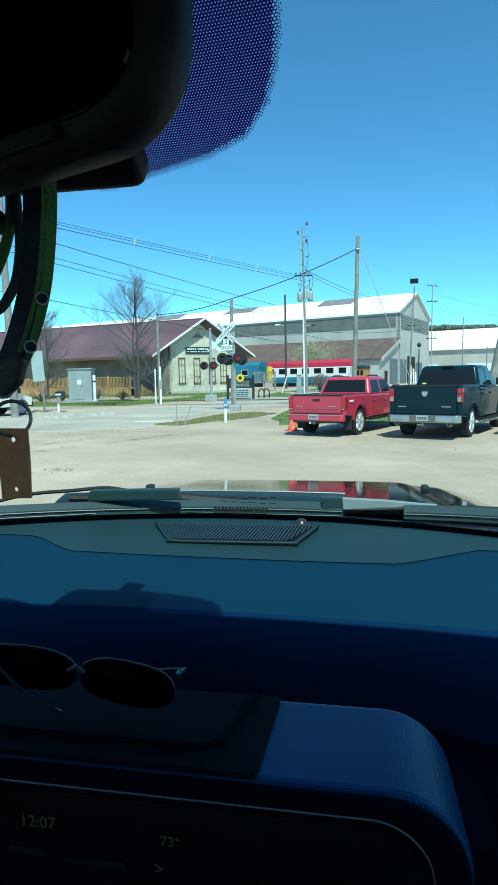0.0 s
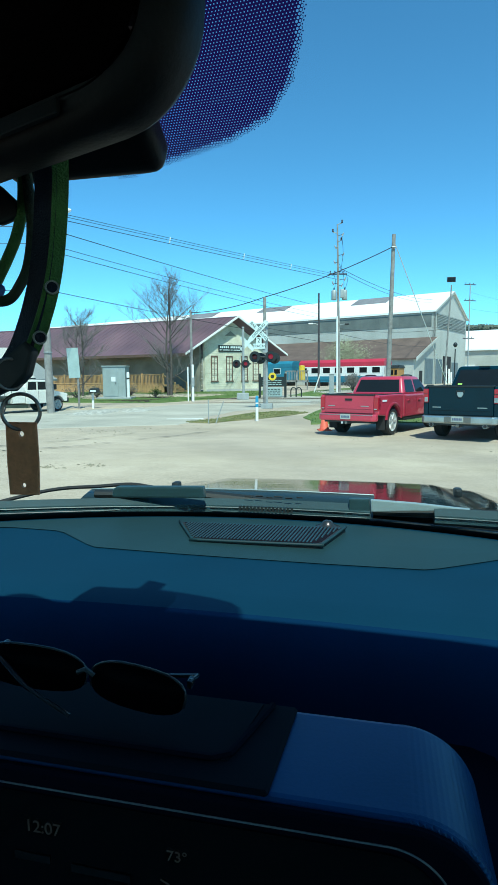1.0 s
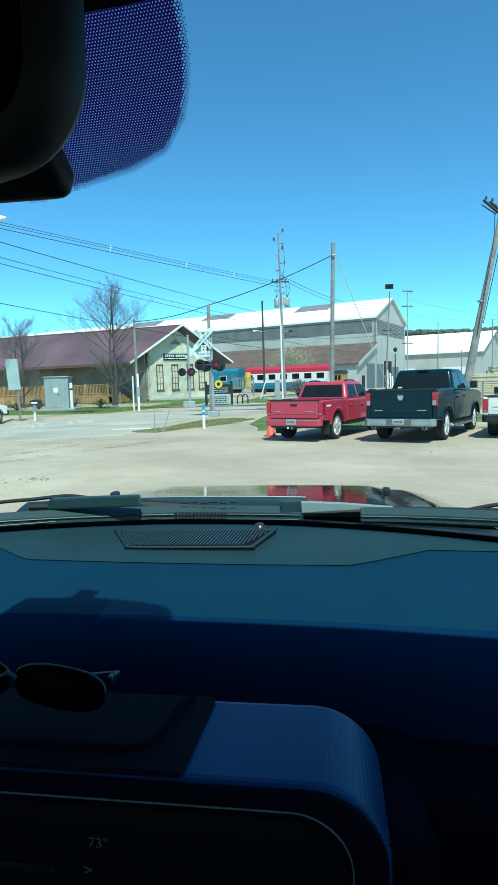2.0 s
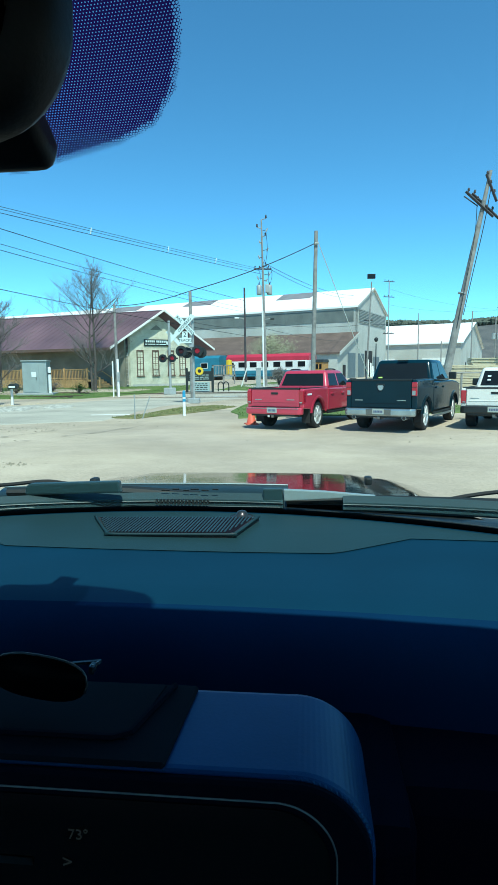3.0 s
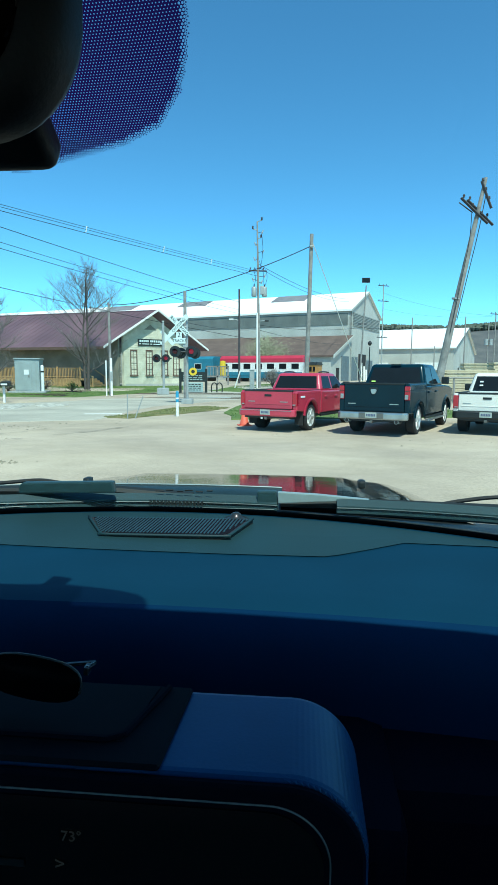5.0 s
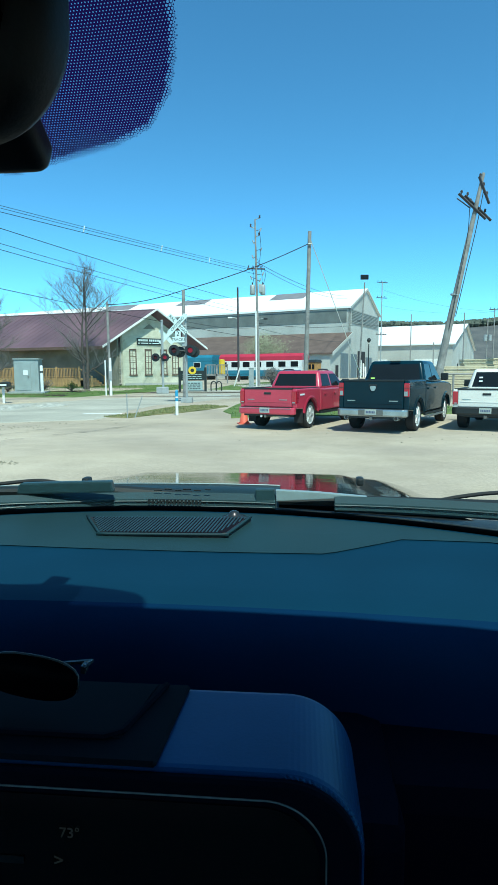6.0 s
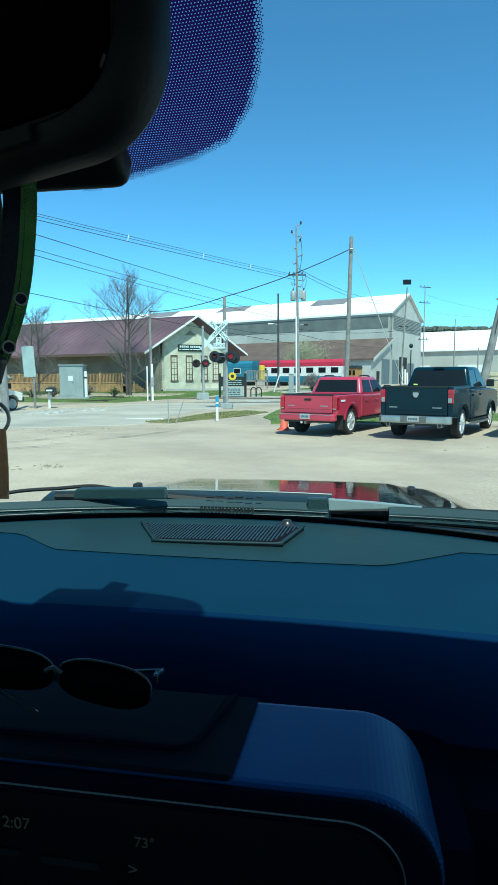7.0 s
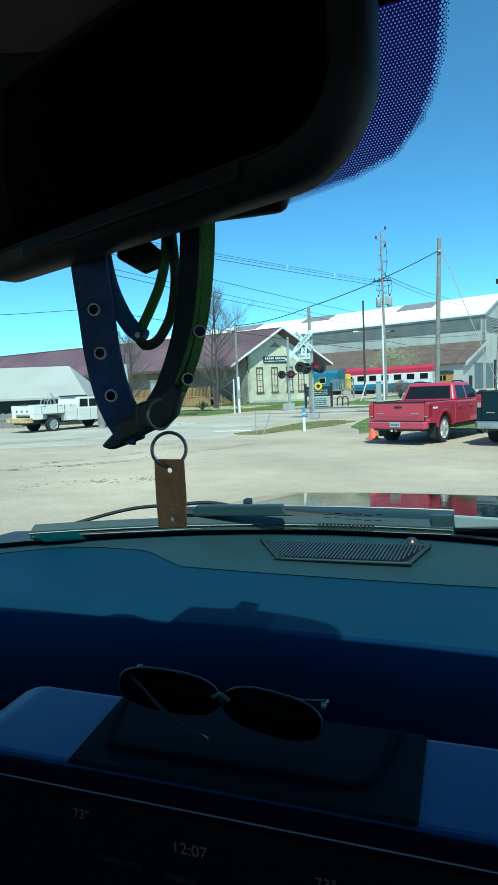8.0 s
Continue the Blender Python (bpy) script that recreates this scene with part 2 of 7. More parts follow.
# ---- mesh helpers ----
def to_mesh(name, bm, material, smooth=False):
    me = bpy.data.meshes.new(name)
    bm.to_mesh(me)
    bm.free()
    if material:
        me.materials.append(M[material])
    if smooth:
        for p in me.polygons:
            p.use_smooth = True
    return me


def part(name, bm, material, parent=None, label="", m=None, smooth=False):
    ob = new(name, to_mesh(name, bm, material, smooth))
    if parent is not None:
        ob.parent = parent
    if m is not None:
        ob.matrix_basis = m
    if label:
        ob["label"] = label
    return ob


def thing(name, m, label, category, group="", kind=""):
    ob = new(name)
    ob.empty_display_size = 0.2
    ob.matrix_basis = m
    return tagged(ob, label, category, group, kind)


def solid(name, bm, material, label, category, group="", kind="", m=None, smooth=False):
    return tagged(part(name, bm, material, None, "", m, smooth), label, category, group, kind)


def box(x0, x1, y0, y1, z0, z1, bevel=0.0, bm=None, seg=2):
    b = bmesh.new()
    r = bmesh.ops.create_cube(b, size=1.0)
    for v in b.verts:
        v.co = Vector((x0 + (v.co.x + 0.5) * (x1 - x0), y0 + (v.co.y + 0.5) * (y1 - y0), z0 + (v.co.z + 0.5) * (z1 - z0)))
    if bevel:
        bmesh.ops.bevel(b, geom=b.edges[:], offset=bevel, segments=seg, affect="EDGES", profile=0.6)
    return merge(bm, b)


def merge(bm, b, m=None):
    if m is not None:
        b.transform(m)
    if bm is None:
        return b
    tmp = bpy.data.meshes.new("tmp")
    b.to_mesh(tmp)
    b.free()
    bm.from_mesh(tmp)
    bpy.data.meshes.remove(tmp)
    return bm


def prism(pts, d, axis="x", bevel=0.0, bm=None, seg=2):
    """A polygon pushed through. axis x: pts are (y, z), from d[0] to d[1] in x; y: (x, z); z: (x, y)."""
    b = bmesh.new()
    put = {"x": lambda p, k: (k, p[0], p[1]), "y": lambda p, k: (p[0], k, p[1]), "z": lambda p, k: (p[0], p[1], k)}[axis]
    lo = [b.verts.new(put(p, d[0])) for p in pts]
    hi = [b.verts.new(put(p, d[1])) for p in pts]
    b.faces.new(lo)
    b.faces.new(hi[::-1])
    for i in range(len(pts)):
        b.faces.new((lo[i - 1], hi[i - 1], hi[i], lo[i]))
    bmesh.ops.recalc_face_normals(b, faces=b.faces[:])
    if bevel:
        bmesh.ops.bevel(b, geom=b.edges[:], offset=bevel, segments=seg, affect="EDGES", profile=0.6)
    return merge(bm, b)


def tube(pts, r, sides=8, bm=None, r1=None, cap=True):
    """A round bar along points, tapering from r to r1."""
    b = bmesh.new()
    r1 = r if r1 is None else r1
    pts = [Vector(p) for p in pts]
    rings, n = [], len(pts)
    side = None
    for i, p in enumerate(pts):
        d = (pts[min(i + 1, n - 1)] - pts[max(i - 1, 0)]).normalized()
        if side is None:
            side = d.cross(Vector((0, 0, 1)) if abs(d.z) < 0.9 else Vector((1, 0, 0))).normalized()
        side = (side - d * side.dot(d)).normalized()
        up = d.cross(side)
        rr = r + (r1 - r) * i / max(1, n - 1)
        rings.append([b.verts.new(p + side * rr * math.cos(a) + up * rr * math.sin(a)) for a in (2 * math.pi * k / sides for k in range(sides))])
    for a, c in zip(rings, rings[1:]):
        for k in range(sides):
            b.faces.new((a[k - 1], a[k], c[k], c[k - 1]))
    if cap:
        b.faces.new(rings[0][::-1])
        b.faces.new(rings[-1])
    bmesh.ops.recalc_face_normals(b, faces=b.faces[:])
    return merge(bm, b)


def lathe(profile, sides=24, bm=None, m=None):
    """(r, z) pairs turned about z."""
    b = bmesh.new()
    rings = [[b.verts.new((r * math.cos(2 * math.pi * k / sides), r * math.sin(2 * math.pi * k / sides), z)) for k in range(sides)] for r, z in profile]
    for a, c in zip(rings, rings[1:]):
        for k in range(sides):
            b.faces.new((a[k - 1], a[k], c[k], c[k - 1]))
    if profile[0][0] > 1e-4:
        b.faces.new(rings[0])
    if profile[-1][0] > 1e-4:
        b.faces.new(rings[-1])
    bmesh.ops.remove_doubles(b, verts=b.verts[:], dist=1e-5)
    bmesh.ops.recalc_face_normals(b, faces=b.faces[:])
    return merge(bm, b, m)


def sheet(rows, bm=None, close=False):
    """A grid surface through rows of points."""
    b = bmesh.new()
    vs = [[b.verts.new(p) for p in row] for row in rows]
    for a, c in zip(vs, vs[1:]):
        for k in range(len(a) - 1):
            b.faces.new((a[k], a[k + 1], c[k + 1], c[k]))
    bmesh.ops.recalc_face_normals(b, faces=b.faces[:])
    return merge(bm, b)


def from_lists(name, verts, faces, material):
    me = bpy.data.meshes.new(name)
    me.from_pydata(verts, [], faces)
    me.materials.append(M[material])
    return me


def solidify(ob, d, offset=-1.0):
    k = ob.modifiers.new("thickness", "SOLIDIFY")
    k.thickness, k.offset = d, offset
    return ob


def lettering(text, size, material, parent, m, label="", depth=0.004, name="lettering"):
    cu = bpy.data.curves.new(name, "FONT")
    cu.body, cu.size, cu.extrude = text, size, depth
    cu.align_x, cu.align_y = "CENTER", "CENTER"
    tmp = bpy.data.objects.new("tmp", cu)
    me = bpy.data.meshes.new_from_object(tmp)
    bpy.data.objects.remove(tmp)
    me.name = name
    me.materials.clear()
    me.materials.append(M[material])
    ob = new(name, me)
    ob.parent = parent
    ob.matrix_basis = m
    if label:
        ob["label"] = label
    return ob


def curve_through(pts, n=8):
    """A smooth line through the points."""
    pts = [Vector(p) for p in pts]
    e = [pts[0] * 2 - pts[1]] + pts + [pts[-1] * 2 - pts[-2]]
    out = []
    for i in range(1, len(e) - 2):
        for k in range(n):
            t = k / n
            a, b, c, d = e[i - 1:i + 3]
            out.append(0.5 * ((2 * b) + (c - a) * t + (2 * a - 5 * b + 4 * c - d) * t * t + (3 * b - a - 3 * c + d) * t ** 3))
    return out + [pts[-1]]


# ---- plan: tracks, depot and parked vehicles share one grid, turned 26.5 degrees ----
GRID = 26.5
U = Vector((-math.cos(radians(GRID)), math.sin(radians(GRID)), 0))
V = Vector((math.sin(radians(GRID)), math.cos(radians(GRID)), 0))


def ground_z(x, y):
    d = math.hypot(x, y)
    k = min(1.0, max(0.0, (d - 38) / 16))
    return 0.45 * k * k * (3 - 2 * k) + 0.0


def gpose(x, y, turn=0.0, dz=0.0):
    return pose(x, y, ground_z(x, y) + dz, 0, 0, turn)


# ---- ground ----
def make_ground():
    rings = [0.0] + [1.2 * 1.16 ** k for k in range(46)]
    rings = [r for r in rings if r < 1500] + [3500]
    n = 96
    verts, faces = [(0, 0, 0)], []
    for r in rings[1:]:
        for k in range(n):
            a = 2 * math.pi * k / n
            x, y = r * math.cos(a), r * math.sin(a)
            verts.append((x, y, ground_z(x, y) + (0.012 * noise.noise((x * 0.4, y * 0.4, 0)) if r < 60 else 0)))
    for k in range(n):
        faces.append((0, 1 + k, 1 + (k + 1) % n))
    for i in range(len(rings) - 2):
        for k in range(n):
            a, b = 1 + i * n + k, 1 + i * n + (k + 1) % n
            faces.append((a, a + n, b + n, b))
    ob = new("ground", from_lists("ground", verts, faces, "dirt"))
    tagged(ob, "pale packed dirt and gravel parking lot ground", "ground", "", "structure")


make_ground()


def flat_patch(name, pts, material, label, category, lift=0.03, edge=0.35, steps=1):
    """A low slab with an uneven outline that follows the ground."""
    pts = [Vector((*p, 0)) for p in pts]
    ring = []
    for i, p in enumerate(pts):
        q = pts[(i + 1) % len(pts)]
        k = max(1, int((q - p).length / 1.5))
        for j in range(k):
            w = p.lerp(q, j / k)
            ring.append(w + edge * Vector((noise.noise(w * 0.7), noise.noise(w * 0.7 + Vector((9, 3, 0))), 0)))
    b = bmesh.new()
    top = [b.verts.new((p.x, p.y, ground_z(p.x, p.y) + lift)) for p in ring]
    c = sum(ring, Vector()) / len(ring)
    low = [b.verts.new((c.x + (p.x - c.x) * 1.01, c.y + (p.y - c.y) * 1.01, ground_z(p.x, p.y) - 0.05)) for p in ring]
    f = b.faces.new(top)
    for i in range(len(ring)):
        b.faces.new((top[i - 1], low[i - 1], low[i], top[i]))
    bmesh.ops.triangulate(b, faces=[f])
    bmesh.ops.recalc_face_normals(b, faces=b.faces[:])
    return solid(name, b, material, label, category, "", "structure")


C0 = Vector((-6.7, 32.8, 0))


def on_road(u, v):
    p = C0 + U * u + V * v
    return (p.x, p.y)


road_pts = [on_road(3.7, 26), on_road(3.7, -2), (-16, 26.5), (-34, 27.5), (-36, 17), (-12, 17.5), (-5.5, 20.2), on_road(-3.6, -3), on_road(-3.6, 26)]
flat_patch("road", road_pts, "asphalt", "worn pale asphalt road leading over the railway", "road", 0.02, 0.2)


def grass_area(pts, label, n, h=0.12, turf="grass", blade="blade"):
    flat_patch("grass_verge", pts, turf, label, "grass", 0.035, 0.4)
    xs, ys = [p[0] for p in pts], [p[1] for p in pts]

    def inside(x, y):
        hit = False
        for i in range(len(pts)):
            (x1, y1), (x2, y2) = pts[i - 1], pts[i]
            if (y1 > y) != (y2 > y) and x < (x2 - x1) * (y - y1) / (y2 - y1) + x1:
                hit = not hit
        return hit
    verts, faces = [], []
    tries = 0
    while len(faces) < n and tries < n * 8:
        tries += 1
        x, y = random.uniform(min(xs), max(xs)), random.uniform(min(ys), max(ys))
        if not inside(x, y):
            continue
        z, a, hh = ground_z(x, y) + 0.03, random.uniform(0, 6.28), h * random.uniform(0.4, 1.4)
        w = 0.02 + hh * 0.1
        k = len(verts)
        lean = (random.uniform(-0.5, 0.5) * hh, random.uniform(-0.5, 0.5) * hh)
        verts += [(x - w * math.cos(a), y - w * math.sin(a), z), (x + w * math.cos(a), y + w * math.sin(a), z), (x + lean[0], y + lean[1], z + hh)]
        faces.append((k, k + 1, k + 2))
    ob = new("grass", from_lists("grass", verts, faces, blade))
    tagged(ob, "short spring grass blades on the verge", "grass", "", "stuff")


grass_area([(-5.5, 21.3), (-4.6, 20.7), (-2.9, 23.3), (-0.9, 27.3), (-2.2, 28.6), (-3.6, 27.2), (-4.6, 23.0)], "small weedy grass island beside the crossing mast", 2200, 0.045, "weeds", "weed_blade")
grass_area([(-26, 38.8), (-15, 37.6), (-11.2, 37.8), (-9.6, 41), (-5.2, 47.5), (-6.2, 54), (-10, 52.0), (-16, 53), (-24, 55)], "green lawn strip before the wooden depot", 5000, 0.06)
grass_area([(-0.5, 20.6), (1.0, 21.0), (9, 22), (9.5, 34), (1.6, 41), (-0.2, 32), (-1.0, 24)], "green grass behind the parked pickups", 3500, 0.06)
grass_area([(-3.2, 46), (6, 42), (24, 48), (26, 66), (2, 66)], "green lawn by the train display", 3500, 0.06)


# ---- railway ----
def tracks():
    d = Vector((-0.985, 0.17, 0)).normalized()
    s = Vector((-d.y, d.x, 0))
    for k, c in enumerate((Vector((-8, 39.2, 0)), Vector((-8, 43.2, 0)))):
        turn = math.degrees(math.atan2(d.y, d.x))
        t = thing("railway_track", gpose(c.x, c.y, turn), "rusty railway track on dark ballast crossing the road", "railway track", "tracks at the crossing")
        t["kind"] = "structure"
        part("ballast_bed", prism([(-1.5, -0.1), (1.5, -0.1), (1.25, 0.04), (-1.25, 0.04)], (4.6, 26), "x"), "ballast", t)
        for y in (-0.75, 0.75):
            part("rail", prism([(y - 0.06, 0.05), (y + 0.06, 0.05), (y + 0.035, 0.15), (y - 0.035, 0.15)], (4.6, 26), "x"), "rail", t)
        for y in (-0.75, 0.75):
            part("crossing_rail", box(-12, 4.6, y - 0.05, y + 0.05, 0.0, 0.035), "rail", t)
        me = to_mesh("sleeper", box(-0.11, 0.11, -1.25, 1.25, 0.02, 0.085), "tie")
        for i in range(55):
            x = 4.6 + i * 0.6
            if x < 26:
                o = new("sleeper", me)
                o.parent = t
                o.location = (x, 0, 0)


tracks()

# ---- depot, a long wooden building ----
DU = Vector((-0.94, 0.34, 0)).normalized()
DW = Vector((0.83, 0.56, 0)).normalized()
APEX = Vector((-8.35, 52.7, 0))
GZ = 0.42


def dp(w, u, z):
    p = APEX + DW * w + DU * u
    return (p.x, p.y, z)


def quad_slab(corners, thick, bm=None):
    """A flat slab below four corners."""
    b = bmesh.new()
    top = [b.verts.new(c) for c in corners]
    low = [b.verts.new((c[0], c[1], c[2] - thick)) for c in corners]
    b.faces.new(top)
    b.faces.new(low[::-1])
    for i in range(len(corners)):
        b.faces.new((top[i - 1], low[i - 1], low[i], top[i]))
    bmesh.ops.recalc_face_normals(b, faces=b.faces[:])
    return merge(bm, b)


def wall_slab(p, q, z0, z1, thick, bm=None, tops=None):
    """An upright wall from p to q (x, y), thick to the left of that way."""
    p, q = Vector((*p[:2], 0)), Vector((*q[:2], 0))
    n = (q - p).normalized()
    n = Vector((-n.y, n.x, 0)) * thick
    z2 = z1 if tops is None else tops
    b = bmesh.new()
    lo = [b.verts.new((a.x, a.y, z0)) for a in (p, q, q + n, p + n)]
    hi = [b.verts.new((a.x, a.y, z)) for a, z in ((p, z1), (q, z2), (q + n, z2), (p + n, z1))]
    b.faces.new(lo[::-1])
    b.faces.new(hi)
    for i in range(4):
        b.faces.new((lo[i - 1], lo[i], hi[i], hi[i - 1]))
    bmesh.ops.recalc_face_normals(b, faces=b.faces[:])
    return merge(bm, b)


def window_unit(parent, m, w, h, frame_mat, glass_mat, name="window", bars=(2, 4), d=0.06):
    """A framed window facing local -y, its sill at the origin's height."""
    win = part(name, box(-w / 2 - 0.09, w / 2 + 0.09, -d, 0.02, h, h + 0.14, 0.01), frame_mat, parent, m=m)
    for x in (-w / 2 - 0.045, w / 2 + 0.045):
        part("jamb", box(x - 0.045, x + 0.045, -d, 0.02, 0, h), frame_mat, win)
    part("sill", box(-w / 2 - 0.14, w / 2 + 0.14, -d - 0.06, 0.02, -0.1, 0), frame_mat, win)
    part("pane", box(-w / 2, w / 2, -0.02, 0.015, 0, h), glass_mat, win)
    b = None
    for i in range(1, bars[0]):
        x = -w / 2 + w * i / bars[0]
        b = box(x - 0.02, x + 0.02, -0.045, -0.02, 0, h, bm=b)
    for i in range(1, bars[1]):
        z = h * i / bars[1]
        b = box(-w / 2, w / 2, -0.043, -0.022, z - 0.02, z + 0.02, bm=b)
    if b:
        part("muntins", b, frame_mat, win)
    return win


M["old_pane"] = mat("old_window_pane", (0.09, 0.075, 0.06), 0.2, var=0.4, scale=3)


def depot():
    t = thing("depot_building", pose(0, 0, 0), "long cream wooden depot with maroon metal roof and deep eaves", "building")
    H, E, R, EV, L = 5.1, 3.9, 7.3, 5.1, 62.0
    HL, HR = 2.4, 3.6   # the walls stand far back under the eaves
    over = 1.05         # the walls stand back under the gable's overhang
    # roof
    part("roof", quad_slab([dp(0, 0, R), dp(-EV, 0, E), dp(-EV, L, E), dp(0, L, R)], 0.16), "maroon_roof", t, "maroon standing seam roof slope")
    part("roof", quad_slab([dp(0, 0, R), dp(EV, 0, E), dp(EV, L, E), dp(0, L, R)], 0.16), "maroon_roof", t)
    seams = None
    for i in range(1, 90):
        u = i * 0.68
        seams = quad_slab([dp(-0.05, u, R + 0.014), dp(-EV, u, E + 0.018), dp(-EV, u + 0.05, E + 0.018), dp(-0.05, u + 0.05, R + 0.014)], 0.05, seams)
    part("roof_seams", seams, "maroon_roof", t)
    part("ridge_cap", quad_slab([dp(-0.2, -0.02, R - 0.02), dp(0.2, -0.02, R - 0.02), dp(0.2, L, R + 0.06), dp(-0.2, L, R + 0.06)], 0.1), "maroon_roof", t)
    for s in (-1, 1):
        b = quad_slab([dp(0, -0.06, R + 0.05), dp(s * (EV + 0.05), -0.06, E + 0.03), dp(s * (EV + 0.05), 0.02, E + 0.03), dp(0, 0.02, R + 0.05)], 0.17)
        part("rake_board", b, "trim_white", t, "white rake board")
    part("fascia", quad_slab([dp(-EV - 0.04, 0, E), dp(-EV - 0.04, L, E), dp(-EV + 0.04, L, E), dp(-EV + 0.04, 0, E)], 0.24), "dark_trim", t)
    # gable wall
    zt = lambda w: R - 0.2 - abs(w) * (R - E) / EV
    b = bmesh.new()
    ring = [(-HL, GZ - 0.5), (HR, GZ - 0.5), (HR, zt(HR)), (0, zt(0)), (-HL, zt(HL))]
    f0 = [b.verts.new(dp(w, over, z)) for w, z in ring]
    f1 = [b.verts.new(dp(w, over + 0.2, z)) for w, z in ring]
    b.faces.new(f0)
    b.faces.new(f1[::-1])
    for i in range(5):
        b.faces.new((f0[i - 1], f1[i - 1], f1[i], f0[i]))
    bmesh.ops.recalc_face_normals(b, faces=b.faces[:])
    part("gable_wall", b, "cream", t, "sunlit cream gable wall")
    wn_turn = math.degrees(math.atan2(DW.y, DW.x))

    def on_gable(w, z):
        p = dp(w + 0.2, over, 0)
        return pose(p[0], p[1], z, 0, 0, wn_turn)
    # horizontal siding boards
    me = None
    for i in range(22):
        z = GZ + 0.1 + i * 0.2
        lim = max(0.2, (R - 0.4 - z) * EV / (R - E))
        me = box(-min(HL, lim) + 0.01, min(HR, lim) - 0.01, -0.022, 0.0, z, z + 0.185, bm=me)
    part("siding", me, "cream", t, m=on_gable(-0.2, 0))
    for w in (-1.65, -0.15, 1.4, 2.6):
        window_unit(t, on_gable(w, 1.45), 0.5, 2.15, "dark_trim", "old_pane")
    sg = part("name_board", box(-1.2, 1.2, -0.1, -0.03, -0.3, 0.3, 0.01), "sign_black", t, "black name board with pale lettering bars", m=on_gable(-0.05, 4.4))
    bars = None
    for x0 in (-1.05, -0.86, -0.67, -0.48, -0.29, 0.0, 0.18, 0.36, 0.54, 0.72, 0.9):
        bars = box(x0, x0 + 0.12, -0.115, -0.1, 0.03, 0.21, bm=bars)
    for x0, x1 in ((-1.1, -0.9), (-0.8, -0.1), (0.0, 0.2), (0.3, 1.0)):
        bars = box(x0, x1, -0.115, -0.1, -0.17, -0.1, bm=bars)
    part("lettering_bars", bars, "signal_white", sg)
    part("gable_vent", prism([(-0.6, 0), (0.6, 0), (0, 0.45)], (-0.06, -0.02), "y"), "shade_toned_wall", t, m=on_gable(0, 5.55))
    part("foundation", box(-HL - 0.05, HR + 0.05, -0.08, 0.1, GZ - 0.5, GZ + 0.25), "grey_siding", t, m=on_gable(0, 0))
    # long wall
    SB = 2.6            # the long wall stands back under the eaves
    p, q = dp(-SB, over + 0.2, 0), dp(-SB, L, 0)
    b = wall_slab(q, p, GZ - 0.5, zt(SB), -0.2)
    part("long_wall", b, "shade_toned_wall", t, "board wall with the eaves' shade in its tan colour")
    turn = math.degrees(math.atan2(-DU.y, -DU.x))

    def on_long(u, z):
        p = dp(-SB, u, 0)
        return pose(p[0], p[1], z, 0, 0, turn)
    for u in (4.5, 10, 17.5, 24, 31, 38):
        part("freight_door", box(-0.9, 0.9, -0.08, 0, 0, 2.3, 0.01), "dark_trim", t, m=on_long(u, 1.2))
    me = None
    for i in range(10):
        z = GZ + 0.3 + i * 0.32
        me = box(-L + over + 0.6, -0.02, -0.025, 0, z, z + 0.29, bm=me)
    part("siding", me, "shade_toned_wall", t, m=on_long(over, 0))
    # a porch deck with railing and stair along the long wall
    d = thing("porch_deck", pose(*dp(-SB, 0, GZ)[:2], GZ, 0, 0, turn), "orange-brown wooden porch deck with railing and stair", "deck")
    x0, x1, dep = -40.0, -3.6, 2.6
    part("deck_floor", box(x0, x1, -dep, -0.05, 0.66, 0.74), "deck_wood", d)
    skirt = to_mesh("skirt_board", box(-0.07, 0.07, -dep - 0.02, -dep + 0.02, -0.05, 0.66), "deck_wood")
    pick = to_mesh("baluster", box(-0.025, 0.025, -dep + 0.02, -dep + 0.07, 0.74, 1.62), "deck_wood")
    for i in range(170):
        x = x1 - 0.1 - i * 0.16
        for me in (pick,) + ((skirt,) if i < 110 else ()):
            o = new(me.name, me)
            o.parent = d
            o.location = (x, 0, 0)
    for z in (0.86, 1.62):
        part("rail", box(x0, x1, -dep, -dep + 0.09, z - 0.03, z + 0.03), "deck_wood", d)
    post = to_mesh("post", box(-0.06, 0.06, -dep - 0.03, -dep + 0.09, -0.1, 1.75), "deck_wood")
    for i in range(15):
        o = new("post", post)
        o.parent = d
        o.location = (x1 - i * 2.4, 0, 0)
    for i in range(4):
        part("stair_tread", box(x1 + 0.1 + i * 0.28, x1 + 0.42 + i * 0.28, -dep, -0.7, 0.74 - (i + 1) * 0.175, 0.74 - i * 0.175 - 0.01), "deck_wood", d)
    for y in (-dep, -0.7):
        part("stair_rail", tube([(x1, y, 1.6), (x1 + 1.3, y, 0.85)], 0.05, 6), "deck_wood", d)
        part("stair_post", box(x1 + 1.24, x1 + 1.34, y - 0.05, y + 0.05, -0.1, 0.95), "deck_wood", d)


depot()

# ---- large mill building with a white roof ----
BR = 90 - GRID


